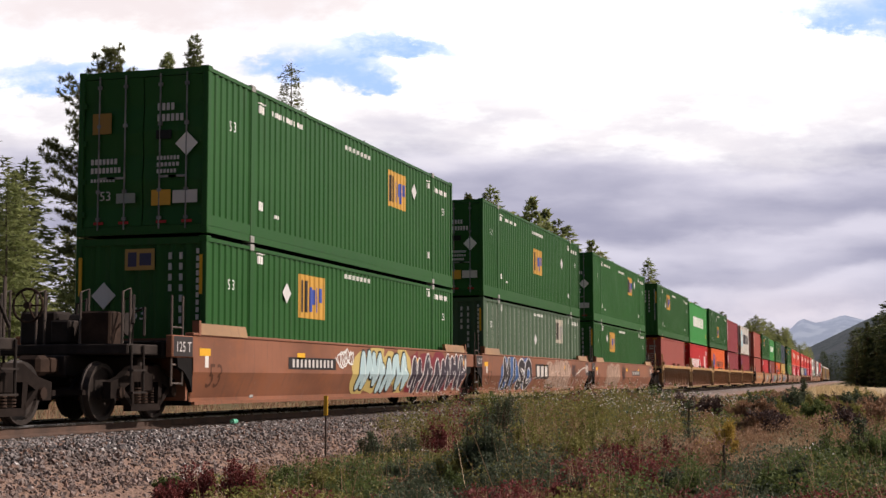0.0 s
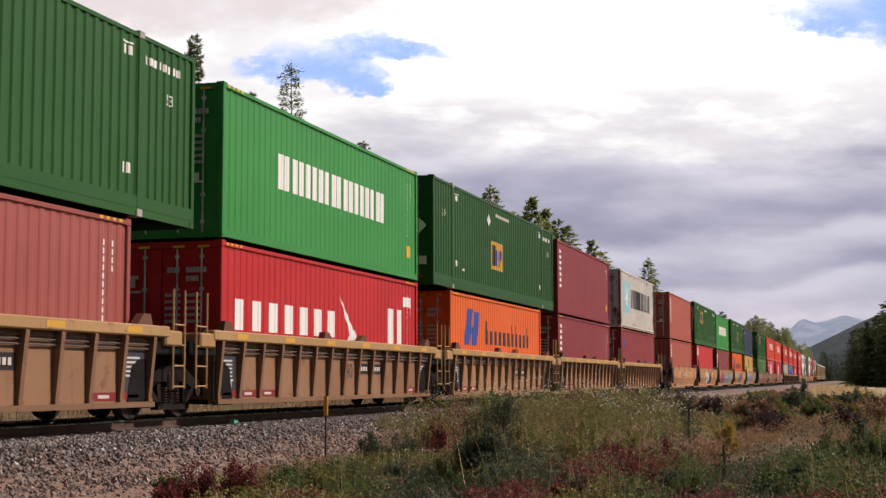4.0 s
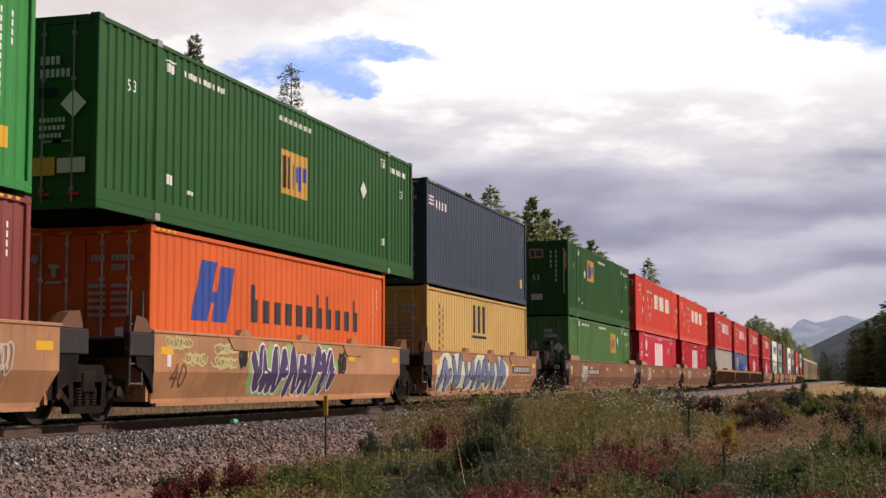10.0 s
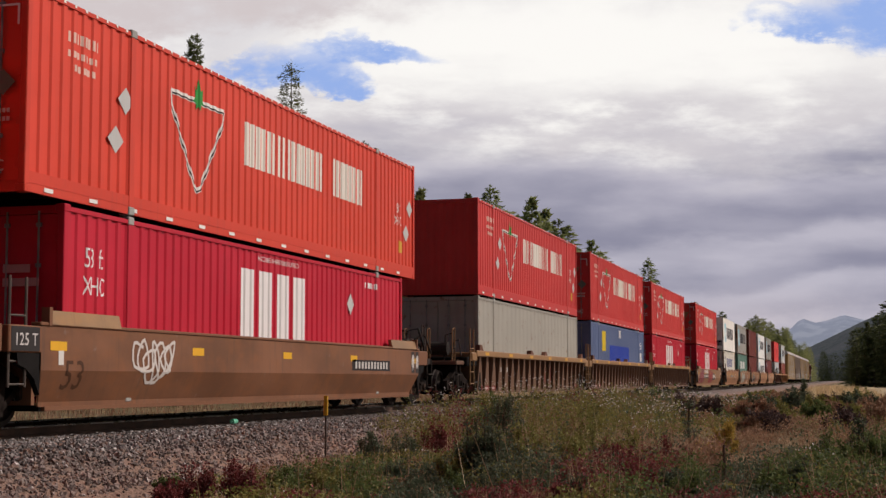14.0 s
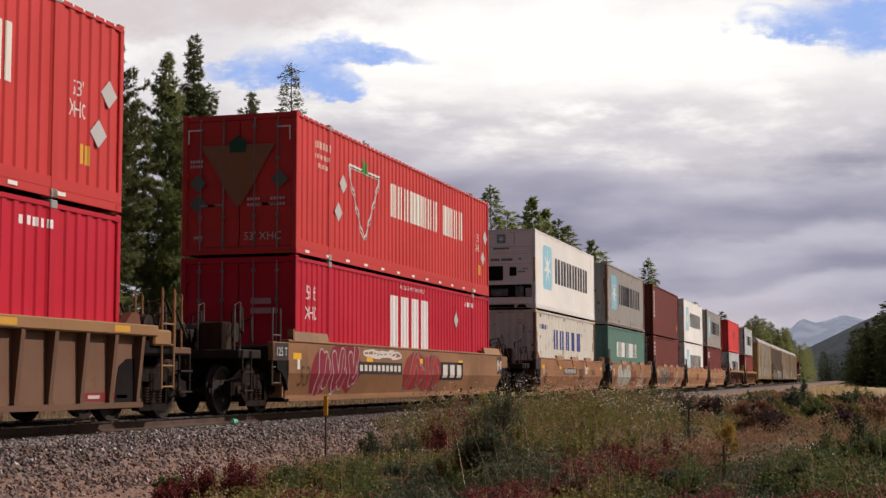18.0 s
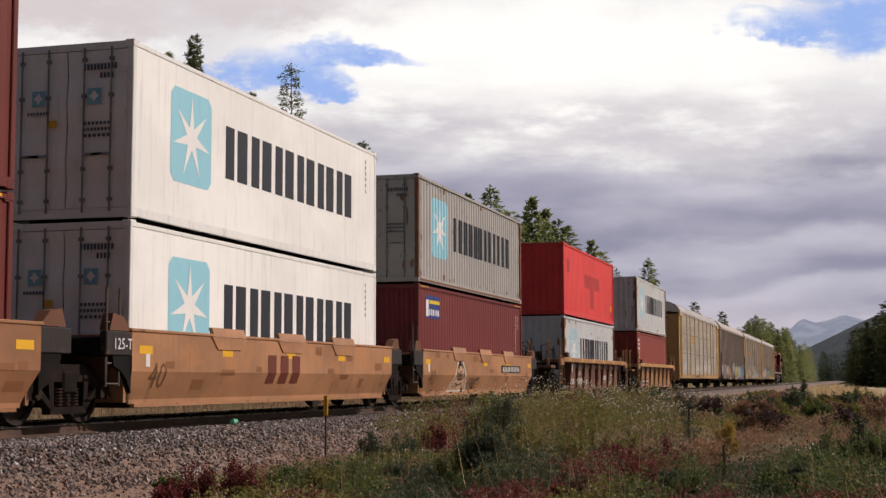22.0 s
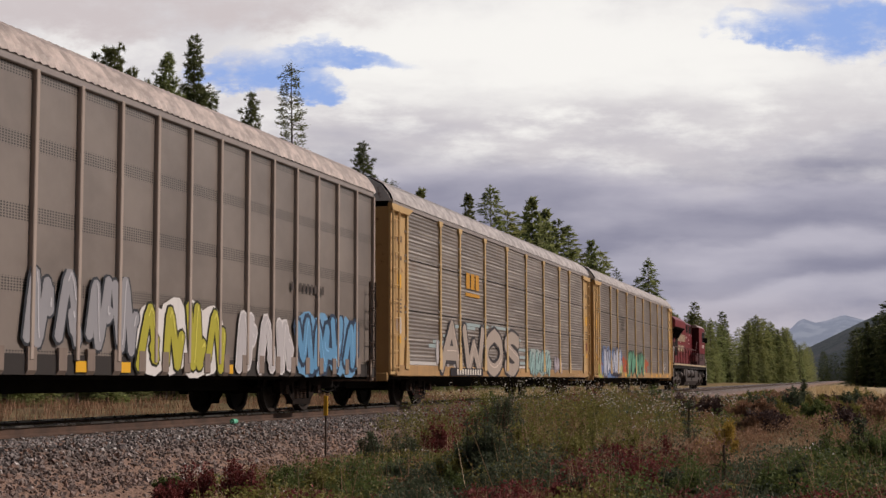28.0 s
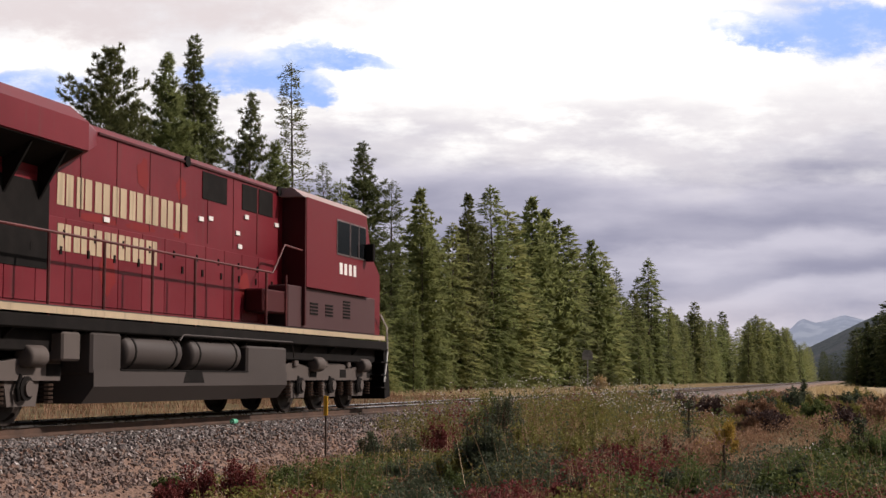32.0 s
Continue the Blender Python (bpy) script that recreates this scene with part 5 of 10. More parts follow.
    for y in ((-half + 1.0, -half * 0.42, 0.05, half * 0.42, half - 0.95)):
        marks("reflector", sk, [rect(y - 0.22, y + 0.22, 1.06, 1.19)], None, ob, mat=YELLOW)
    marks("lettering", sk, words(digits, -half + 1.45, 0.72, 0.42), tuple(c * 0.35 for c in rgb), ob)
    if half > 8.5:
        bk = Skin(lambda y, z: X + 0.005)
        marks("capacity_panel", bk, [rect(-half - 0.2, -half + 0.5, 1.04, 1.37)], (0.035, 0.03, 0.03), ob, "black stencil panel")
        marks("lettering", bk, words("125 T", -half + 0.18, 1.2, 0.17), (0.62, 0.6, 0.58), ob, lift=0.008)
        for e, y in ((1, half - 0.5), (1, half - 0.85)):
            marks("black_panel", sk, [rect(y - 0.3, y - 0.04, 0.82, 1.36)], (0.035, 0.03, 0.03), ob)
            scribble(sk, y - 0.28, 1.1, 0.2, 0.4, (0.55, 0.52, 0.5), ob, int(half * 9 + y), 0.02)
    marks("tag", sk, [rect(-half + 1.0, -half + 1.14, 0.86, 1.06)], (0.7, 0.68, 0.64), ob)
    if plate is not None:
        a = plate
        marks("number_plate", sk, [rect(a - 1.35, a + 1.35, 0.86, 1.10)], (0.03, 0.025, 0.025), ob, "black panel with pale bars", lift=0.004)
        marks("plate_bar", sk, bars(a - 1.2, a + 1.2, 0.90, 1.06, 11, 0.52), (0.55, 0.53, 0.50), ob, lift=0.008)
    return ob, sk


def ribbed_well(s, half, rgb, chord, trucks, digits, ends=(), ribs=15, label="tan ribbed well car with upright side posts", pipes=True, inset=0.35):
    """A well unit whose sides are sheet behind tapered ribs, under a deep top chord."""
    ob = new("well_car")
    tagged(ob, label, "rail car", "well cars")
    ob.location = (0, s, 0)
    MOVERS.append((ob, s, 0))
    m = paint(rgb, 0.6, 0.5, 0.3, 0.55)
    mc = paint(chord, 0.5, 0.4, 0.12, 0.3)
    mr = paint(tuple(c * 0.8 for c in rgb), 0.6, 0.4, 0.4, 0.5)
    X = 1.50
    for side in (1, -1):
        part("side_sheet", MB().box(*sorted((side * 1.30, side * 1.325)), -half + inset, half - inset, 0.30, 1.36), m, ob)
        part("top_chord", MB().cbox(*sorted((side * 1.27, side * X)), -half, half, 1.34, 1.52, 0.02), mc, ob, "yellow-tan top chord")
        part("bottom_sill", MB().box(*sorted((side * 1.22, side * 1.42)), -half + inset, half - inset, 0.22, 0.305), mr, ob)
        src = None
        for i in range(ribs):
            y = -half + inset + 0.1 + 2 * (half - inset - 0.1) * i / (ribs - 1)
            if src is None:
                mb = MB().prism([(side * 1.325, 0.31), (side * 1.38, 0.31), (side * 1.475, 1.338), (side * 1.325, 1.338)], "y", -0.05, 0.05)
                mb.box(*sorted((side * 1.375, side * 1.40)), -0.07, 0.07, 0.31, 0.36)
                src = part("rib", mb, mr, ob)
                src.matrix_basis = pose(0, y, 0)
            else:
                again("rib", src, ob, pose(0, y, 0))
        if pipes:
            for z in (1.27, 1.21, 1.14):
                pm = MB().tube([(side * 1.375, -half + inset + 0.15, z), (side * 1.375, half - inset - 0.15, z)], 0.017)
                part("brake_pipe", pm, steel((0.10, 0.07, 0.055), 0.7, 0.0, "pipe_iron"), ob)
    for i in range(-2, 3):
        y = i * (half - 0.8) / 2
        part("cross_member", MB().box(-1.28, 1.28, y - 0.16, y + 0.16, 0.21, 0.29), BLACK_IRON, ob)
    for e in (-1, 1):
        part("end_bulkhead", MB().box(-1.29, 1.29, *sorted((e * (half - inset - 0.07), e * (half - inset + 0.01))), 0.3, 1.4), mr, ob)
        part("end_deck", MB().cbox(-1.4, 1.4, *sorted((e * (half - 0.3), e * (half + 0.75))), 1.05, 1.32, 0.03), BLACK_IRON, ob)
        for side in (1, -1) if inset < 0.5 else ():
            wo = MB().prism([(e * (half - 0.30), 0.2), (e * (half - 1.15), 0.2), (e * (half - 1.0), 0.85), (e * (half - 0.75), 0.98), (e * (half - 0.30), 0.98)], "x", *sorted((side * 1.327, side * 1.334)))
            # flat black plate on the sheet; the opening's shade is only its colour
            part("wheel_opening", wo, BLACK_IRON, ob, "black plate for the shaded cut-out above the wheels")
        part("end_stub", MB().cbox(0.7, 1.48, *sorted((e * (half - 0.1), e * (half + 0.5))), 1.2, 1.46, 0.03), mc, ob)
        for side in (1, -1):
            for y, z in ((half - 0.75, 1.70), (1.15, 1.66)) if inset < 0.5 else ((half - 1.2, 1.72),):
                part("corner_guide", MB().prism([(e * (y - 0.25), 1.52), (e * (y - 0.05), z), (e * (y + 0.18), z), (e * (y + 0.25), 1.52)], "x", *sorted((side * 1.30, side * 1.44))), paint((0.15, 0.06, 0.035), 0.7, 0.4, 0.3, 0.4), ob)
        ladder(1.44, e * (half + 0.42) - 0.2, 0.5, 2.15, 0.42, ob, paint(chord, 0.6, 0.4, 0.4, 0.5))
    for y in trucks:
        truck(y, ob)
    for e in ends:
        coupler(e * (half + 1.6), e, ob)
        part("end_platform", MB().cbox(-1.3, 1.3, *sorted((e * (half + 0.7), e * (half + 1.6))), 1.08, 1.2, 0.02).cbox(-0.25, 0.25, *sorted((e * (half + 0.5), e * (half + 1.7))), 0.7, 1.08, 0.03), mr, ob)
        brake_wheel(e * (half + 1.45), -0.5, 1.85, ob)
        brake_rigging(e * (half + 0.55), e, ob)
        for x in (-1.15, -0.3, 0.4, 1.15):
            hand = MB().tube([(x, e * (half + 1.5), 1.2), (x, e * (half + 1.5), 2.1), (x, e * (half + 1.25), 2.15), (x, e * (half + 1.25), 1.2)], 0.022)
            part("handrail", hand, paint(chord, 0.6, 0.4, 0.4, 0.5), ob)
    sk = Skin(lambda y, z: 1.325)
    sk_top = Skin(lambda y, z: X)
    p = 2 * (half - inset - 0.1) / (ribs - 1)
    y0 = -half + inset + 0.1

    def bay(i):
        return y0 + (i + 0.5) * p
    blk = (0.05, 0.05, 0.06)
    for i in (0, ribs - 2) if ribs == 15 else ():
        marks("capacity_panel", sk, [rect(bay(i) - 0.38, bay(i) + 0.38, 0.45, 1.12)], blk, ob, "black stencil panel")
        marks("stencil_row", sk, [rect(bay(i) - 0.25, bay(i) + 0.2, 0.98 - 0.07 * k, 1.01 - 0.07 * k) for k in range(5)], (0.6, 0.6, 0.58), ob, lift=0.008)
    if ribs == 15:
        marks("lettering", sk, words("25T", bay(0), 0.55, 0.22), (0.75, 0.75, 0.73), ob, lift=0.008)
    marks("lettering", sk, words(digits, bay({15: 7, 9: 3, 8: 5}.get(ribs, 13)), 0.85, 0.34), (0.06, 0.045, 0.04), ob)
    for i in (0, 1, 2, ribs - 2, ribs - 3) if ribs > 11 else ():
        marks("red_strip", sk, [rect(bay(i) - 0.4, bay(i) + 0.4, 0.33, 0.46)], (0.22, 0.03, 0.03), ob, lift=0.006)
        marks("red_strip_mark", sk, [rect(bay(i) - 0.17, bay(i) + 0.17, 0.37, 0.42)], (0.6, 0.5, 0.48), ob, lift=0.009)
    if ribs == 15:
        for k in (8, 9):
            name_plate(sk, ob, bay(k) - 0.40, bay(k) + 0.40, 0.78, 1.02, 4 + k % 2)
    for k in (3, 4) if ribs > 15 else ():
        marks("number_bar", sk, bars(bay(k) - 0.3, bay(k) + 0.3, 0.9, 1.05, 4), (0.55, 0.52, 0.48), ob)
    for i in range(6):
        y = -half + 1.2 + i * (2 * half - 2.4) / 5
        marks("reflector", sk_top, [rect(y - 0.24, y + 0.24, 1.38, 1.48)], (0.62, 0.33, 0.05), ob)
    return ob, sk


def spray(ob, sk, jobs):
    for k, (y0, y1, z0, z1, n, fill, line, back) in enumerate(jobs):
        text = n if isinstance(n, str) else None
        graffiti("spray_paint", sk, y0, y1, z0, z1, n, fill, line, ob, seed=k + int(ob.location.y), back=back, text=text)


WH, BK, BLU, RD = (0.72, 0.71, 0.68), (0.02, 0.02, 0.022), (0.06, 0.15, 0.35), (0.30, 0.02, 0.03)


def build_wells():
    # an empty grey car at the very start
    ob, sk = smooth_well(7.9, 8.0, (0.12, 0.135, 0.17), (-9.5, 9.3), "53", ends=(1,), dark_end=False, label="empty grey-blue well car")
    # three long units, rust brown
    a = 9.45
    ob, sk = smooth_well(31.15, a, RUSTBROWN, (-9.9, 9.83), "53", -3.3, ends=(-1,), dark_end=False)
    spray(ob, sk, [(-0.55, 3.2, 0.31, 1.39, 4, (0.42, 0.58, 0.60), BK, (0.52, 0.40, 0.14)), (3.4, 8.6, 0.31, 1.37, 5, (0.045, 0.035, 0.05), WH, (0.20, 0.025, 0.035))])
    scribble(sk, -1.9, 1.12, 1.1, 0.45, WH, ob, 3)
    ob, sk = smooth_well(50.83, a, RUSTBROWN, (9.8,), "53", None, dark_end=False)
    spray(ob, sk, [(-6.3, -2.1, 0.30, 1.39, "MISO", (0.03, 0.025, 0.03), WH, (0.05, 0.13, 0.31)), (0.6, 4.9, 0.31, 1.39, 4, (0.42, 0.29, 0.22), (0.17, 0.10, 0.075), (0.42, 0.29, 0.22))])
    name_plate(sk, ob, -1.45, 0.75, 0.68, 1.20, 3)
    scribble(sk, 5.2, 1.0, 1.0, 0.6, (0.08, 0.05, 0.05), ob, 12)
    marks("paint_run", sk, stroke(curve([(8.7, 1.13), (8.0, 1.14), (7.3, 1.07), (6.9, 0.97), (6.5, 0.92), (6.1, 0.82), (5.95, 0.62), (5.8, 0.42)], 4), 0.045) + stroke([(5.15, 0.72), (5.25, 0.42)], 0.035) + stroke([(6.95, 0.97), (6.7, 1.06)], 0.06),
          (0.60, 0.56, 0.50), ob, "white line of run paint")
    ob, sk = smooth_well(70.3, a, RUSTBROWN, (9.7,), "53", 3.1, ends=(1,), dark_end=False)
    spray(ob, sk, [(-5.9, -2.1, 0.31, 1.39, 4, (0.40, 0.27, 0.20), (0.17, 0.10, 0.075), (0.40, 0.27, 0.20))])
    scribble(sk, -1.6, 1.0, 1.2, 0.7, (0.05, 0.03, 0.03), ob, 5)
    # five ribbed units, tan
    for i, s in enumerate((91.6, 107.2, 122.7, 138.05, 153.7)):
        tr = ([-7.65] if i == 0 else []) + [7.8 if i < 4 else 7.6]
        ribbed_well(s, 6.95, YTAN if i > 1 else (0.27, 0.145, 0.08), (0.40, 0.24, 0.105), tr, "40", ends=((-1,) if i == 0 else (1,) if i == 4 else ()))
    # five short units, tan and smooth
    jobs = {0: [], 1: [(-1.9, -0.02, 0.31, 1.36, "KA", WH, BK, BK), (0.04, 1.75, 0.31, 1.36, "BA", (0.025, 0.02, 0.02), (0.10, 0.04, 0.02), (0.50, 0.19, 0.03))],
            2: [(-5.1, -2.1, 0.30, 1.37, "SA", (0.30, 0.045, 0.13), (0.10, 0.02, 0.04), (0.40, 0.12, 0.10)), (-1.8, 4.2, 0.30, 1.37, "CREW", (0.16, 0.26, 0.26), BK, (0.36, 0.48, 0.46))],
            3: [(-2.65, 1.8, 0.30, 1.38, 5, (0.085, 0.055, 0.13), (0.80, 0.78, 0.76), (0.30, 0.42, 0.16))], 4: [(-5.9, 1.75, 0.30, 1.38, 6, (0.17, 0.20, 0.32), BK, (0.62, 0.62, 0.48))]}
    for i, s in enumerate((173.05, 189.0, 204.6, 220.35, 236.1)):
        tr = ([-7.65] if i == 0 else []) + [7.85 if i < 4 else 7.4]
        ob, sk = smooth_well(s, 7.0, TAN_2 if i < 4 else TAN, tr, "40", -1.2 if i in (0,) else (4.2 if i == 4 else None), ends=((-1,) if i == 0 else (1,) if i == 4 else ()),
                             label="tan smooth-sided well car with spray paint")
        spray(ob, sk, jobs[i])
        if i == 1:
            scrawl("SUBWAY", sk, 3.8, 1.06, 1.3, 0.28, BK, ob)
            scrawl("SONO", sk, 4.25, 0.72, 0.7, 0.22, BK, ob)
            scribble(sk, 1.95, 1.05, 0.6, 0.5, WH, ob, 21, 0.03)
            scribble(sk, -2.5, 1.0, 0.5, 0.6, WH, ob, 22, 0.03)
        elif i == 3:
            for y, z, w in ((-6.1, 1.26, 1.0), (-5.4, 1.0, 0.9), (-4.2, 1.2, 1.0), (-4.3, 0.95, 1.1)):
                scribble(sk, y, z, w, 0.24, (0.52, 0.50, 0.24), ob, int(9 * y + 90), 0.03)
            scribble(sk, -3.15, 1.05, 0.35, 0.5, BK, ob, 24, 0.04)
            scribble(sk, 2.05, 1.0, 0.5, 0.5, BK, ob, 25, 0.04)
        elif i in (0, 2):
            scribble(sk, 4.5, 0.95, 0.8, 0.5, (0.50, 0.42, 0.36) if i else (0.12, 0.06, 0.04), ob, 40 + i)
    # three long units, rust brown
    for i, s in enumerate((257.6, 277.15, 296.7)):
        tr = ([-9.85] if i == 0 else []) + [9.8 if i < 2 else 9.6]
        ob, sk = smooth_well(s, a, (0.225, 0.098, 0.050), tr, "53", (-3.4, None, 5.2)[i], ends=((-1,) if i == 0 else (1,) if i == 2 else ()), dark_end=False)
        scribble(sk, -6.3, 0.95, 1.5, 0.8, (0.62, 0.58, 0.54), ob, 60 + i, 0.05)
        if i == 1:
            marks("faded_lettering", sk, bars(1.2, 3.3, 0.65, 1.12, 3, 0.62), (0.10, 0.03, 0.025), ob)
    # three long ribbed units, brown
    for i, s in enumerate((320.5, 339.9, 359.45)):
        tr = ([-9.8] if i == 0 else []) + [9.75 if i < 2 else 9.6]
        ob, sk = ribbed_well(s, 9.0, RIBBROWN, (0.30, 0.165, 0.075), tr, "53", ends=((-1,) if i == 0 else (1,) if i == 2 else ()), ribs=21, label="brown ribbed well car with upright side posts", pipes=False)
        marks("faded_lettering", sk, bars(1.0, 2.9, 0.55, 1.1, 3, 0.6), (0.18, 0.035, 0.03), ob)
    # one long unit, tan, covered in spray paint
    ob, sk = smooth_well(382.95, a, (0.29, 0.148, 0.074), (-9.7, 9.7), "53", None, ends=(-1, 1), dark_end=False, label="tan smooth-sided well car with red spray paint")
    spray(ob, sk, [(-7.35, -4.65, 0.32, 1.37, 3, (0.24, 0.022, 0.045), (0.46, 0.33, 0.31), (0.21, 0.02, 0.035)), (-1.1, 1.9, 0.30, 1.38, 2, (0.36, 0.028, 0.03), (0.20, 0.24, 0.22), (0.26, 0.03, 0.03))])
    scribble(sk, -4.5, 1.25, 3.0, 0.2, (0.62, 0.58, 0.54), ob, 31, 0.05)
    name_plate(sk, ob, -4.8, -1.5, 0.78, 1.06, 10)
    name_plate(sk, ob, 1.95, 4.25, 0.64, 1.13, 3)
    # five short units, orange tan
    for i, s in enumerate((404.3, 420.05, 435.75, 451.35, 467.0)):
        tr = ([-7.75] if i == 0 else []) + [7.85 if i < 4 else 7.9]
        ob, sk = smooth_well(s, 7.05, (0.35, 0.168, 0.082) if i < 3 else (0.43, 0.215, 0.108), tr, "40", (-1.0, None, None, None, 3.4)[i], ends=((-1,) if i == 0 else (1,) if i == 4 else ()), wide=True, label="orange-tan smooth-sided well car with line drawings")
        if i in (1, 2, 3):
            y = (-0.95, -0.95, -1.3)[i - 1]
            name_plate(sk, ob, y, y + 2.0, 0.58, 1.12, 3, None, (0.16, 0.045, 0.03))
            marks("lettering", sk, words("125-T", -6.78, 1.2, 0.17), (0.75, 0.74, 0.72), ob, lift=0.010)
        if i in (1, 2, 4):       # a pointed line drawing in white and black
            y = {1: 2.95, 2: 2.8, 4: -2.8}[i]
            marks("drawing_field", sk, [[(y - 0.95, 0.33), (y + 0.95, 0.33), (y + 0.06, 1.39), (y - 0.06, 1.39)]], (0.56, 0.36, 0.22), ob)
            marks("drawing_line", sk, stroke([(y - 0.95, 0.33), (y - 0.06, 1.38), (y + 0.06, 1.38), (y + 0.95, 0.33), (y - 0.95, 0.33)], 0.05), WH, ob, lift=0.008)
            eye = [(y + 0.41 * math.cos(0.5236 * k), 0.86 + 0.22 * math.sin(0.5236 * k)) for k in range(13)]
            marks("drawing_line", sk, stroke(eye, 0.035) + stroke([(y + 0.16 * math.cos(0.5236 * k), 0.97 + 0.10 * math.sin(0.5236 * k)) for k in range(13)], 0.03) +
                  stroke([(y - 0.38, 0.84), (y - 0.28, 0.68), (y - 0.20, 0.86), (y - 0.10, 0.66), (y, 0.87), (y + 0.10, 0.66), (y + 0.20, 0.86), (y + 0.28, 0.68), (y + 0.38, 0.84)], 0.026) +
                  stroke([(y - 0.5, 0.42), (y - 0.3, 0.55), (y, 0.50), (y + 0.3, 0.55), (y + 0.5, 0.42)], 0.035) + stroke([(y - 0.80, 0.40), (y, 1.30), (y + 0.80, 0.40)], 0.022), BK, ob, lift=0.008)
            scrawl("EVADES", sk, y + 1.0, 0.55, 1.25, 0.30, (0.06, 0.04, 0.03), ob, 0.04)
        elif i == 0:
            scrawl("EVADES", sk, 0.75, 0.86, 1.35, 0.42, (0.06, 0.04, 0.03), ob, 0.05)
            scribble(sk, 2.2, 1.05, 0.6, 0.34, WH, ob, 33, 0.03)
            scribble(sk, 3.6, 0.95, 1.0, 0.25, (0.12, 0.08, 0.06), ob, 34, 0.03)
        spray(ob, sk, {1: [(-4.5, -1.2, 0.33, 1.36, 3, (0.42, 0.45, 0.41), (0.24, 0.27, 0.25), (0.40, 0.40, 0.34))], 2: [(-5.15, -1.3, 0.33, 1.37, 4, (0.035, 0.03, 0.03), WH, None)]}.get(i, []))
        rng = random.Random(50 + i)      # brown primer patches over old marks
        marks("primer_patch", sk, [rect(q, q + rng.uniform(0.16, 0.6), z, z + rng.uniform(0.08, 0.2)) for q, z in ((rng.uniform(-6, 6), rng.uniform(0.45, 1.25)) for _ in range(12))], (0.26, 0.115, 0.05), ob)
    # two single ribbed cars
    ob, sk = ribbed_well(487.0, 7.75, (0.17, 0.080, 0.052), (0.36, 0.185, 0.085), (-7.4, 7.4), "40", ends=(-1, 1), ribs=9, inset=1.55, label="brown ribbed well car with orange-tan top chord")
    marks("square_mark", sk, stroke([(3.97, 0.50), (4.50, 0.50), (4.50, 0.86), (3.97, 0.86), (3.97, 0.50)], 0.035) + stroke([(4.22, 0.50), (4.22, 0.86)], 0.03) + stroke([(4.22, 0.66), (4.5, 0.66)], 0.03), (0.62, 0.6, 0.57), ob)
    marks("post_tag", Skin(lambda y, z: 1.48), [rect(-6.15, -6.03, 0.95, 1.25)], (0.6, 0.58, 0.55), ob)
    name_plate(sk, ob, -5.85, -4.85, 0.46, 0.70, 4, None)
    name_plate(sk, ob, -4.40, -3.15, 0.48, 0.72, 6, None)
    name_plate(sk, ob, 1.85, 2.85, 0.62, 0.84, 3, None)
    scribble(sk, -2.35, 0.56, 0.3, 0.22, (0.6, 0.58, 0.55), ob, 71, 0.025)
    scribble(sk, -4.0, 0.92, 0.5, 0.18, (0.42, 0.40, 0.38), ob, 72, 0.025)
    for y in (0.02, 0.20):
        part("splice_post", MB().prism([(1.325, 0.24), (1.41, 0.24), (1.495, 1.338), (1.325, 1.338)], "y", y - 0.04, y + 0.04), paint((0.20, 0.095, 0.06), 0.6, 0.4, 0.4, 0.5), ob)
    ob, sk = ribbed_well(506.9, 7.2, (0.33, 0.165, 0.075), (0.41, 0.225, 0.095), (-7.3, 7.3), "40", ends=(-1, 1), ribs=8, inset=0.75)
    name_plate(sk, ob, -5.5, -4.5, 0.44, 0.70, 4)
    name_plate(sk, ob, -4.2, -3.2, 0.44, 0.70, 5)


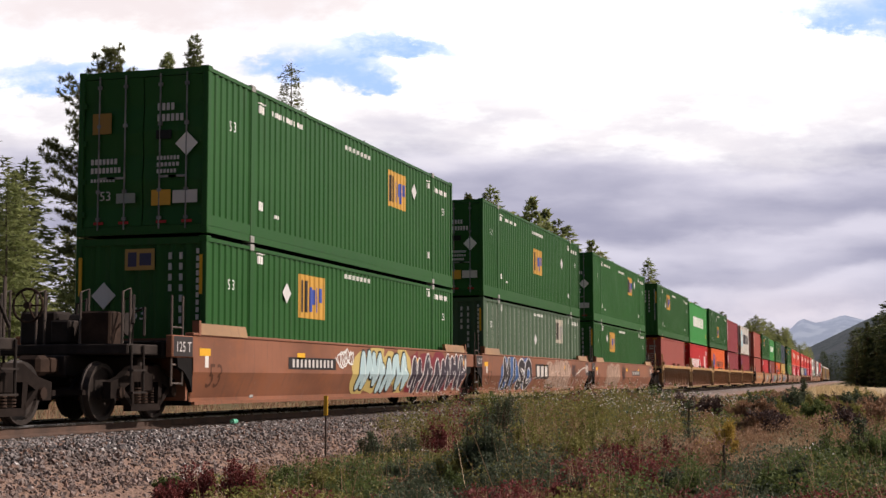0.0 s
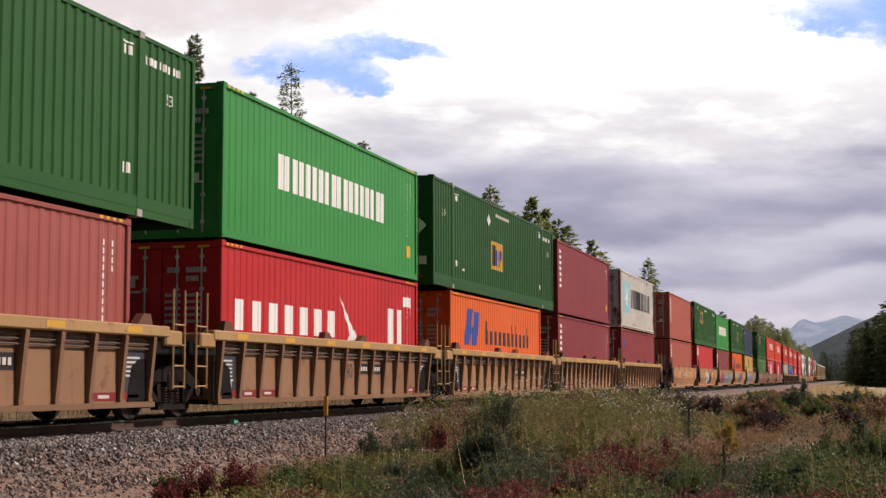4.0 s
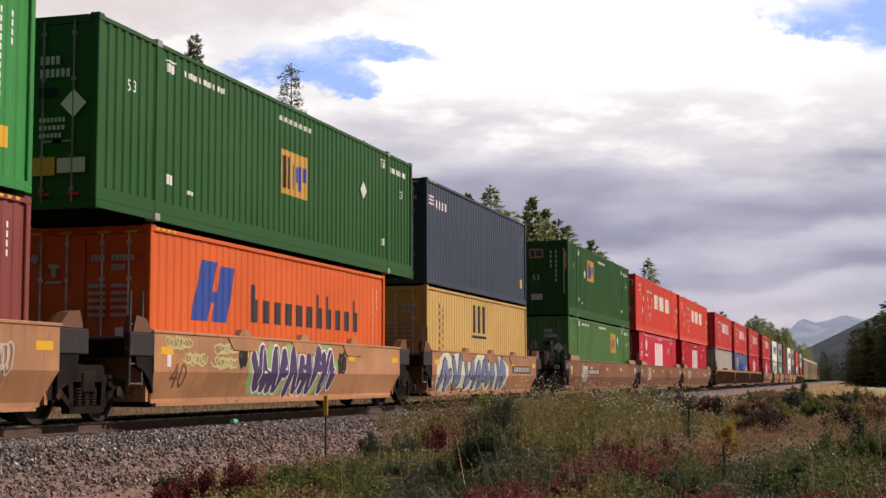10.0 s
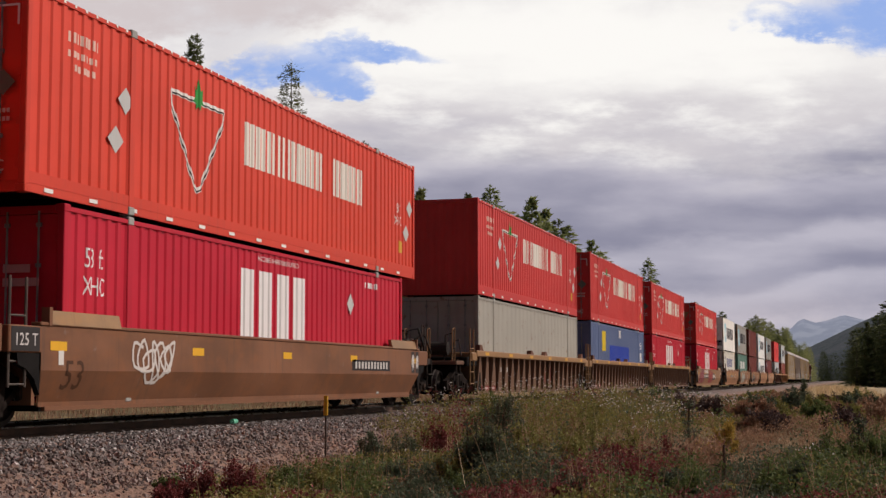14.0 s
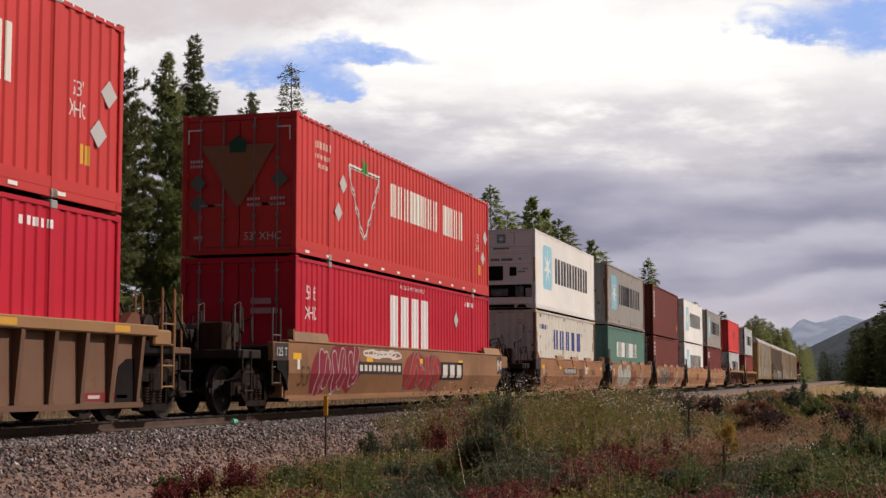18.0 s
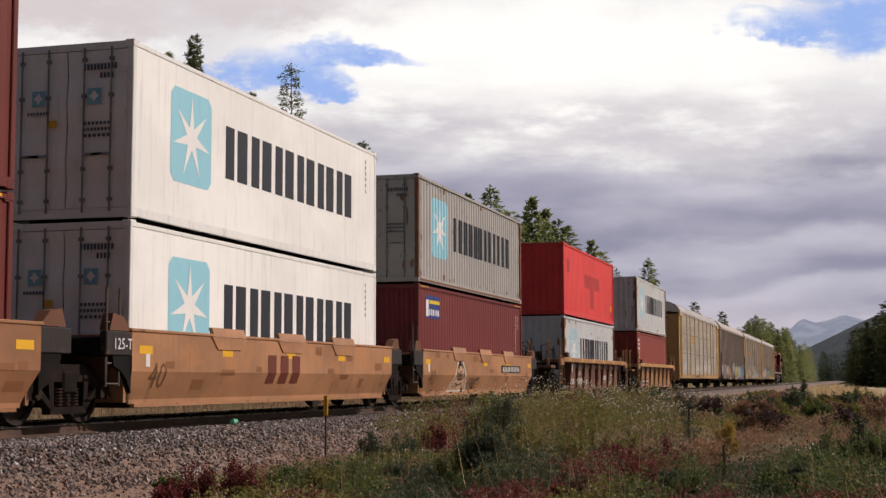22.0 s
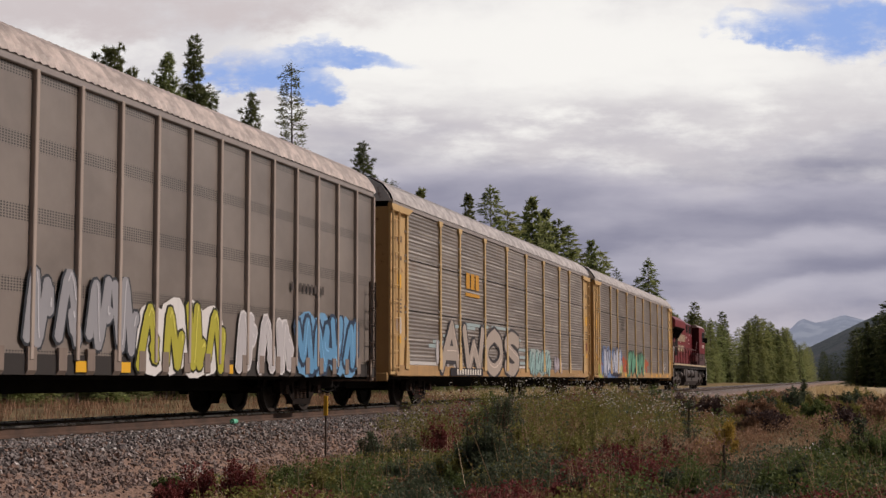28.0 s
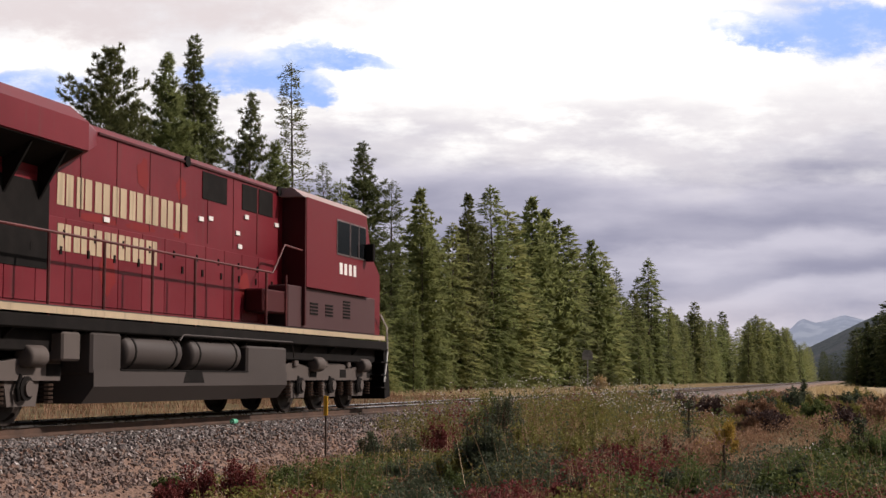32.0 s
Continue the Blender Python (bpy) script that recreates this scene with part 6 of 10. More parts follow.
def autorack(s, style):
    """An enclosed car carrier: sill, posts, screens, arched roof and folding end doors."""
    ob = new("autorack")
    tagged(ob, "yellow-framed car carrier with grey slatted screens and spray paint" if style != "grey" else "grey-brown car carrier with perforated panels", "rail car", "car carriers")
    ob.location = (0, s, 0)
    MOVERS.append((ob, s, 0))
    half = 13.45 if style == "grey" else 13.62
    yel = paint((0.57, 0.38, 0.175), 0.6, 0.4, 0.12, 0.3)
    body = paint((0.235, 0.185, 0.155), 0.6, 0.4, 0.0, 0.35)
    roofm = steel((0.50, 0.42, 0.38), 0.6, 0.0, "roof_sheet") if style == "grey" else steel((0.40, 0.37, 0.36), 0.6, 0.1, "roof_galv")
    X, z0, z1 = 1.52, 1.02, 4.90
    dark = BLACK_IRON
    part("underframe", MB().cbox(-0.45, 0.45, -half, half, 0.45, 0.78, 0.03).box(-1.35, 1.35, -half + 0.2, half - 0.2, 0.66, 0.74), dark, ob)
    for y in (-9.75, 9.75):
        truck(y, ob)
    for e in (-1, 1):
        coupler(e * half, e, ob)
    inner = 12.15 if style != "grey" else half - 0.25
    for side in (1, -1):
        sx = lambda a, b: sorted((side * a, side * b))
        if style == "grey":
            part("side_sill", MB().box(*sx(X - 0.12, X - 0.02), -half + 0.1, half - 0.1, 0.72, 1.0), paint((0.04, 0.035, 0.033), 0.7, 0.3, 0, 0.4), ob, "dark side sill")
            n = 34
            for i in range(n):
                y = -half + 0.5 + (2 * half - 1.0) * i / (n - 1)
                part("sill_bracket", MB().prism([(side * (X - 0.02), 0.72), (side * (X + 0.02), 0.78), (side * (X + 0.02), 1.1), (side * (X - 0.02), 1.1)], "y", y - 0.11, y + 0.11), body, ob)
        else:
            part("side_sill", MB().cbox(*sx(X - 0.12, X), -half + 0.7, half - 0.7, 0.74, z0, 0.015), sheet_paint((0.44, 0.27, 0.125)), ob)
        nb = 22 if style == "grey" else 9
        ys = [-inner + 2 * inner * i / nb for i in range(nb + 1)] if style == "grey" else [-12.15, -9.15, -7.15, -4.28, -1.42, 1.42, 4.28, 7.15, 9.15, 12.15]
        for i in range(nb + 1):
            wpost = 0.045 if style == "grey" else 0.062
            mb = MB().cbox(*sx(X - 0.06, X + 0.035), ys[i] - wpost, ys[i] + wpost, z0 - 0.1, z1 + 0.02, 0.012)
            if style != "grey":
                mb.prism([(ys[i] - 0.2, z1 + 0.02), (ys[i] + 0.2, z1 + 0.02), (ys[i] + 0.13, z1 - 0.12), (ys[i] - 0.13, z1 - 0.12)], "x", *sx(X - 0.02, X + 0.04))
                mb.prism([(ys[i] - 0.16, z0 - 0.1), (ys[i] + 0.16, z0 - 0.1), (ys[i] + 0.085, z0 + 0.55), (ys[i] - 0.085, z0 + 0.55)], "x", *sx(X - 0.02, X + 0.038))
            part("side_post", mb, paint((0.60, 0.415, 0.20), 0.6, 0.4, 0.08, 0.3) if style != "grey" else paint((0.40, 0.33, 0.285), 0.6, 0.3, 0, 0.25), ob)
        if style != "grey":     # pale bolts beside the posts, and the seams between the screens
            mb, seam = MB(), MB()
            for y in ys:
                for z in (z0 + 0.62, z0 + 1.28, z0 + 1.42, z0 + 2.56, z0 + 2.70, z0 + 3.3):
                    for d in (-0.13, 0.13):
                        mb.box(*sx(X - 0.02, X + 0.02), y + d - 0.022, y + d + 0.022, z, z + 0.05)
            part("bolt", mb, paint((0.5, 0.47, 0.44), key="_mark"), ob, "pale bolts beside the posts", kind="stuff")
            for z in (z0 + 1.36, z0 + 2.64):
                seam.box(*sx(X - 0.02, X - 0.008), -inner, inner, z, z + 0.02)
            part("screen_seam", seam, dark, ob, kind="stuff")
        for i in range(nb):
            a, b = ys[i] + 0.05, ys[i + 1] - 0.05
            mb = MB()
            if style == "grey":
                mb.box(*sx(X - 0.05, X - 0.035), a, b, z0 - 0.02, z1)
                part("side_panel", mb, MATS["perforated"], ob)
            else:
                n = 40
                zs = [z0 + (z1 - z0) * k / n for k in range(n + 1)]
                pts = []
                for k in range(n):
                    dz = (z1 - z0) / n
                    pts += [(X - 0.024, zs[k]), (X - 0.015, zs[k] + 0.25 * dz), (X - 0.015, zs[k] + 0.5 * dz), (X - 0.024, zs[k] + 0.75 * dz)]
                pts.append((X - 0.024, z1))
                mb.add([(side * x, y, z) for x, z in pts for y in (a, b)], [(2 * k, 2 * k + 1, 2 * k + 3, 2 * k + 2) for k in range(len(pts) - 1)])
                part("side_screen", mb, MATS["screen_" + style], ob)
        part("top_chord", MB().cbox(*sx(X - 0.1, X + 0.02), -half + 0.3, half - 0.3, z1 - 0.01, z1 + 0.14, 0.015), paint((0.30, 0.27, 0.26), 0.6, 0.3, 0, 0.3), ob, "dull grey top chord")
        if style != "grey":
            for e in (-1, 1):
                y0, y1 = sorted((e * inner, e * (half - 0.15)))
                part("end_post", MB().cbox(*sx(X - 0.1, X - 0.02), y0 + 0.1, y1, z0 - 0.25, z1 - 0.05, 0.02), yel, ob)
                if side > 0:        # plates, bars of writing and old tags beside the ladder
                    yc = (y0 + y1) / 2 + 0.1
                    face = Skin(lambda y, z: X - 0.02)
                    marks("caution_plate", face, [rect(yc - 0.16, yc + 0.16, 2.9, 3.25)], None, ob, mat=YELLOW)
                    marks("caution_plate", face, [rect(yc - 0.14, yc + 0.14, 1.55, 1.72)], None, ob, mat=YELLOW)
                    marks("lettering_bar", face, bars(yc - 0.22, yc + 0.22, 4.05, 4.2, 3) + bars(yc - 0.22, yc + 0.22, 3.6, 3.7, 5) + [rect(yc - 0.2, yc + 0.2, 2.6 - 0.1 * k, 2.64 - 0.1 * k) for k in range(4)], (0.10, 0.07, 0.05), ob)
                    scribble(face, yc - 0.2, 2.0, 0.4, 0.5, (0.30, 0.10, 0.06) if e > 0 else (0.62, 0.58, 0.54), ob, int(s) + e, 0.025)
                mb = MB()
                for k in (0.0, 0.45):
                    mb.tube([(side * (X + 0.05), e * (half - 0.22 - k), 0.85), (side * (X + 0.05), e * (half - 0.22 - k), z1 - 0.1)], 0.03)
                for k in range(10):
                    z = 0.95 + k * 0.4
                    mb.tube([(side * (X + 0.05), e * (half - 0.22), z), (side * (X + 0.05), e * (half - 0.67), z)], 0.016)
                part("ladder", mb, yel, ob)
                part("end_hood", MB().prism([(y0 - 0.35 if e > 0 else y0 - 0.1, z1 + 0.02), (y1 + 0.1 if e > 0 else y1 + 0.35, z1 + 0.02), (y1, z1 - 0.14), (y0, z1 - 0.14)], "x", *sx(X - 0.04, X + 0.07)), yel, ob)
        else:
            for e in (-1, 1):
                mb = MB()
                for k in (0.0, 0.4):
                    mb.tube([(side * (X + 0.07), e * (half - 0.3 - k), 0.6), (side * (X + 0.07), e * (half - 0.3 - k), 2.9)], 0.025)
                for k in range(6):
                    mb.tube([(side * (X + 0.07), e * (half - 0.3), 0.7 + k * 0.4), (side * (X + 0.07), e * (half - 0.7), 0.7 + k * 0.4)], 0.016)
                part("ladder", mb, RUST_IRON, ob)
    # arched roof with cross ribs
    arc = [(X + 0.03, z1 + 0.10), (X - 0.03, 5.15), (1.30, 5.40), (0.95, 5.60), (0.5, 5.70), (0, 5.74)]
    arc = arc + [(-x, z) for x, z in arc[-2::-1]]
    n = int((2 * half - 0.4) / 0.20)
    rows_ = []
    for i in range(2 * n + 1):
        y = -half + 0.2 + (2 * half - 0.4) * i / (2 * n)
        k = 0.0 if i % 2 else 0.022
        rows_.append([(x * (1 + k / 1.6), y, z + k) for x, z in arc])
    m_ = len(arc)
    part("roof", MB().add([p for r in rows_ for p in r], [(i * m_ + j, i * m_ + j + 1, (i + 1) * m_ + j + 1, (i + 1) * m_ + j) for i in range(2 * n) for j in range(m_ - 1)]), roofm, ob)
    doorm = paint((0.42, 0.255, 0.105), 0.55, 0.4, 0.1, 0.35) if style != "grey" else body
    for e in (-1, 1):
        y = e * (half - 0.16)
        part("roof_end", MB().prism([(x * 0.985, z - 0.01) for x, z in arc], "y", *sorted((y, y - e * 0.06))), paint((0.62, 0.60, 0.58), 0.6, 0.4, 0.05, 0.4), ob, "pale grey roof end cap")
        for x0, x1, dy in ((-X + 0.03, -0.72, 0.10), (-0.70, -0.03, 0.0), (0.03, 0.70, 0.0), (0.72, X - 0.03, 0.10)):
            mb = MB()
            zs = [0.80, 2.15, 2.19, 3.45, 3.49, 4.86]
            mb.add([(x, y - e * (dy if abs(x) > 1 else 0.0), z) for z in zs for x in (x0, x1)], [(2 * k, 2 * k + 1, 2 * k + 3, 2 * k + 2) for k in range(5)])
            mb.box(x0, x1, *sorted((y - e * (dy + 0.02), y - e * (dy + 0.05))), 0.8, 4.86)
            part("end_door", mb, doorm, ob)
        part("door_bar", MB().tube([(0, y + e * 0.03, 0.8), (0, y + e * 0.03, 4.86)], 0.035), BLACK_IRON, ob)
        part("end_lettering", MB().box(0.25, 0.85, *sorted((y + e * 0.004, y + e * 0.012)), 4.60, 4.68).box(-1.0, -0.4, *sorted((y + e * 0.004, y + e * 0.012)), 4.98, 5.04).box(0.3, 1.0, *sorted((y + e * 0.004, y + e * 0.012)), 4.98, 5.04), paint((0.10, 0.08, 0.06), key="_mark"), ob)
        part("end_sill", MB().cbox(-X + 0.05, X - 0.05, *sorted((y, y + e * 0.10)), 0.62, 0.82, 0.02), doorm, ob)
    skin = Skin(lambda y, z: X - 0.012)
    return ob, skin, Skin(lambda y, z: X + 0.001)


def build_autoracks():
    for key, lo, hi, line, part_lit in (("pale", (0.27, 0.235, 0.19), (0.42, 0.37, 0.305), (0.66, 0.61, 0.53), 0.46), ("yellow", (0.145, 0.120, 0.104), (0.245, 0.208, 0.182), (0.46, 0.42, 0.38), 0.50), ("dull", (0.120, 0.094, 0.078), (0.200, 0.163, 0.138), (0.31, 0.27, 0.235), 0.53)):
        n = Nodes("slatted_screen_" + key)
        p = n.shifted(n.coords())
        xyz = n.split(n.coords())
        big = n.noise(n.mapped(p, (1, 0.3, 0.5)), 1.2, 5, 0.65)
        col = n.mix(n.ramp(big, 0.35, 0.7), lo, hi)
        # bright lines along the slats, in groups: highlights painted into the colour
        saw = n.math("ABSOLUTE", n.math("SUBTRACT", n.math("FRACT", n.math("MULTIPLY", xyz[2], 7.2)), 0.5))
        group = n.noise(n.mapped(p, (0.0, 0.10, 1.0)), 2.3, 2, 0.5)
        line_gaps = n.noise(n.mapped(p, (1, 0.5, 3.0)), 1.4, 4, 0.6)
        pale_metal = n.math("MULTIPLY", n.math("MULTIPLY", n.ramp(saw, 0.30, 0.42), n.ramp(group, part_lit - 0.05, part_lit + 0.05)), n.ramp(line_gaps, 0.32, 0.58))
        col = n.mix(n.math("MULTIPLY", pale_metal, 0.85), col, line)
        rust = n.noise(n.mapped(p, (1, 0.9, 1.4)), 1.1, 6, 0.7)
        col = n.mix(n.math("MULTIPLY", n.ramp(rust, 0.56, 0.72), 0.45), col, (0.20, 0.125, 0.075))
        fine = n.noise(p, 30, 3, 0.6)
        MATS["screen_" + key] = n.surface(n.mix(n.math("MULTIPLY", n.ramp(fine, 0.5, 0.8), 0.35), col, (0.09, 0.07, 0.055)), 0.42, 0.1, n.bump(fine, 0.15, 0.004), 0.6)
    n = Nodes("perforated_panel")
    p = n.coords()
    sx = n.split(p)
    dots = n.t.nodes.new("ShaderNodeTexVoronoi")
    n.put(dots.inputs["Vector"], n.mapped(p, (0.0, 14.0, 26.0)))
    dots.inputs["Randomness"].default_value = 0.0
    dots.inputs["Scale"].default_value = 1.0
    hole = n.math("LESS_THAN", dots.outputs["Distance"], 0.33)
    rowz = n.math("FRACT", n.math("MULTIPLY", n.math("SUBTRACT", sx[2], 0.15), 1.02))
    band = n.math("MULTIPLY", n.math("GREATER_THAN", rowz, 0.70), n.math("LESS_THAN", rowz, 0.92))
    big = n.noise(n.mapped(p, (1, 0.4, 0.5)), 1.2, 5, 0.65)
    col = n.mix(n.ramp(big, 0.3, 0.7), (0.165, 0.137, 0.119), (0.235, 0.198, 0.172))
    col = n.mix(n.math("MULTIPLY", hole, band), col, (0.03, 0.025, 0.022))
    MATS["perforated"] = n.surface(col, 0.36, 0.0, None, 0.6)
    # first: yellow, its pale screens with the most highlight lines
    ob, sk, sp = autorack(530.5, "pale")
    marks("logo_shape", sk, bars(-6.7, -4.7, 3.3, 3.65, 3, 0.7) + [rect(-6.7, -4.6, 3.12, 3.2)], (0.50, 0.24, 0.03), ob)
    spray(ob, sk, [(-11.75, -9.45, 1.05, 1.95, 3, (0.50, 0.48, 0.48), (0.24, 0.25, 0.30), (0.40, 0.40, 0.40)), (-4.2, -0.15, 1.05, 1.85, 4, (0.58, 0.55, 0.52), (0.32, 0.20, 0.16), (0.50, 0.44, 0.38)), (1.5, 6.6, 1.05, 1.9, 5, (0.54, 0.52, 0.50), (0.26, 0.23, 0.26), (0.46, 0.42, 0.38)), (9.7, 11.7, 1.05, 1.75, 2, (0.54, 0.52, 0.5), (0.2, 0.2, 0.22), None)])
    marks("number_bar", sp, bars(-4.4, -1.6, 0.80, 0.96, 10), (0.05, 0.04, 0.03), ob)
    # second: grey
    ob, sk, sp = autorack(558.95, "grey")
    spray(ob, sp, [(-12.6, -10.1, 0.95, 2.0, 2, (0.50, 0.42, 0.46), (0.60, 0.58, 0.6), None), (-9.9, -7.5, 0.72, 2.0, 4, (0.15, 0.125, 0.115), (0.72, 0.70, 0.69), None),
                   (-7.25, -5.8, 0.95, 1.95, 1, (0.60, 0.58, 0.56), (0.16, 0.18, 0.16), (0.20, 0.26, 0.18)), (-5.9, -4.3, 0.90, 2.12, 2, (0.42, 0.11, 0.06), (0.30, 0.36, 0.25), (0.22, 0.26, 0.17)), (-4.4, -2.5, 0.70, 1.65, 3, (0.40, 0.13, 0.08), (0.16, 0.30, 0.19), (0.38, 0.38, 0.30)),
                   (-1.45, 1.75, 0.95, 2.2, 4, (0.30, 0.30, 0.32), (0.04, 0.045, 0.055), None), (1.75, 5.0, 0.70, 1.98, 4, (0.42, 0.39, 0.05), (0.03, 0.03, 0.02), (0.72, 0.70, 0.68)),
                   (5.5, 8.2, 0.72, 1.9, 3, (0.50, 0.48, 0.49), (0.68, 0.66, 0.66), None), (8.4, 12.1, 0.72, 2.03, 4, (0.12, 0.31, 0.52), (0.03, 0.05, 0.09), (0.15, 0.34, 0.55))])
    marks("lettering_bar", sp, bars(-6.3, -5.2, 3.0, 3.3, 3) + bars(-6.3, -4.9, 2.55, 2.8, 3) + bars(-4.8, -4.1, 2.55, 2.8, 3) + bars(8.1, 10.0, 2.42, 2.60, 9), (0.07, 0.055, 0.05), ob)
    marks("reflector", sp, [rect(y, y + 0.5, 0.76, 0.92) for y in (-9.3, -5.9, -3.9, -2.4, -0.02, 1.1, 4.9)], None, ob, mat=YELLOW)
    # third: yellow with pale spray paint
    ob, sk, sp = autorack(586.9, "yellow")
    marks("logo_shape", sp, bars(-6.5, -4.9, 3.28, 3.74, 3, 0.75) + [rect(-6.5, -4.9, 3.06, 3.16)], (0.56, 0.27, 0.03), ob)
    spray(ob, sk, [(-9.7, -7.5, 0.95, 1.75, 2, (0.48, 0.46, 0.46), (0.30, 0.28, 0.28), None)])
    marks("spray_paint", sk, [rect(y, y + w, z, z + 0.09) for y, w, z in ((-10.2, 1.2, 1.5), (-9.8, 1.6, 1.62), (-8.8, 1.4, 1.8), (-7.6, 2.2, 2.1), (-6.8, 3.0, 2.2), (-1.2, 1.8, 1.9), (-0.6, 1.9, 1.6), (-0.2, 1.7, 1.35), (0.3, 1.5, 1.15), (-3.4, 2.4, 2.22))], (0.34, 0.43, 0.44), ob, lift=0.003)
    spray(ob, sp, [(-9.3, 0.5, 0.76, 2.28, "AWOS", (0.41, 0.345, 0.295), (0.05, 0.045, 0.05), None), (1.8, 5.4, 0.78, 1.70, 4, (0.28, 0.44, 0.43), (0.06, 0.10, 0.11), (0.38, 0.46, 0.44)), (6.0, 7.6, 0.9, 1.5, 2, (0.42, 0.38, 0.42), (0.25, 0.22, 0.28), None)])
    marks("pale_scuff", sk, [rect(-11.9, -9.4, 1.03, 1.12), rect(-0.6, 1.4, 1.03, 1.10)], (0.58, 0.56, 0.54), ob)
    marks("number_plate", sp, [rect(-8.2, -4.6, 0.76, 0.98)], (0.03, 0.025, 0.03), ob, lift=0.026)
    marks("number_bar", sp, bars(-7.6, -4.8, 0.79, 0.95, 10), (0.66, 0.62, 0.56), ob, lift=0.030)
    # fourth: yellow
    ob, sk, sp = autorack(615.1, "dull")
    spray(ob, sp, [(-12.3, -11.2, 0.76, 1.4, 1, (0.16, 0.26, 0.48), (0.35, 0.04, 0.06), (0.42, 0.45, 0.10)), (-11.2, -6.2, 0.76, 2.15, 6, (0.48, 0.52, 0.62), (0.05, 0.06, 0.12), (0.14, 0.24, 0.46)), (-7.0, -5.9, 0.78, 1.7, 1, (0.42, 0.46, 0.10), (0.16, 0.05, 0.06), None),
                   (-4.3, 1.75, 0.78, 2.1, 5, (0.12, 0.33, 0.22), (0.02, 0.035, 0.03), None)])
    rng = random.Random(17)
    marks("spray_paint", sk, [blob(rng, y, z, rng.uniform(0.2, 0.5), rng.uniform(0.1, 0.2)) for y, z in ((-5.4, 1.6), (-5.2, 1.2), (-4.7, 1.45), (-4.9, 1.05), (1.6, 1.3), (2.1, 1.6), (2.6, 1.15), (2.3, 1.4), (2.9, 1.5))], (0.46, 0.10, 0.04), ob, lift=0.005)
    marks("lettering_bar", sk, [rect(-6.9, -5.0, 3.62 - 0.12 * i, 3.66 - 0.12 * i) for i in range(3)] + bars(-5.9, -5.05, 3.22, 3.34, 7) + bars(-5.9, -5.05, 3.02, 3.14, 8), (0.045, 0.038, 0.034), ob)
    marks("number_bar", sp, bars(-8.9, -6.3, 0.8, 0.98, 8), (0.05, 0.045, 0.06), ob, lift=0.03)
    scribble(sp, 8.9, 1.4, 1.6, 0.6, (0.5, 0.48, 0.5), ob, 7)
    marks("reflector", sp, [rect(y, y + 0.5, 0.80, 0.94) for y in (-5.0, 4.2, 6.3, 7.8, 11.0)], None, ob, mat=YELLOW)
# ---------------- the pushing locomotive, its nose towards +Y ----------------
def drum(c, length, r, n=22):
    """A tank lying along y with domed ends."""
    mb = MB()
    prof = [(0.0, 0.02), (0.02, 0.45), (0.06, 0.75), (0.12, 0.93), (0.19, 1.0)]
    prof = [(f * r * 2, w * r) for f, w in prof]
    prof += [(length - y, w) for y, w in reversed(prof)]
    for y, w in prof:
        for k in range(n):
            mb.v.append((c[0] + w * math.cos(6.2832 * k / n), c[1] + y, c[2] + w * math.sin(6.2832 * k / n)))
    mb.f = [(i * n + k, i * n + (k + 1) % n, (i + 1) * n + (k + 1) % n, (i + 1) * n + k) for i in range(len(prof) - 1) for k in range(n)]
    return mb


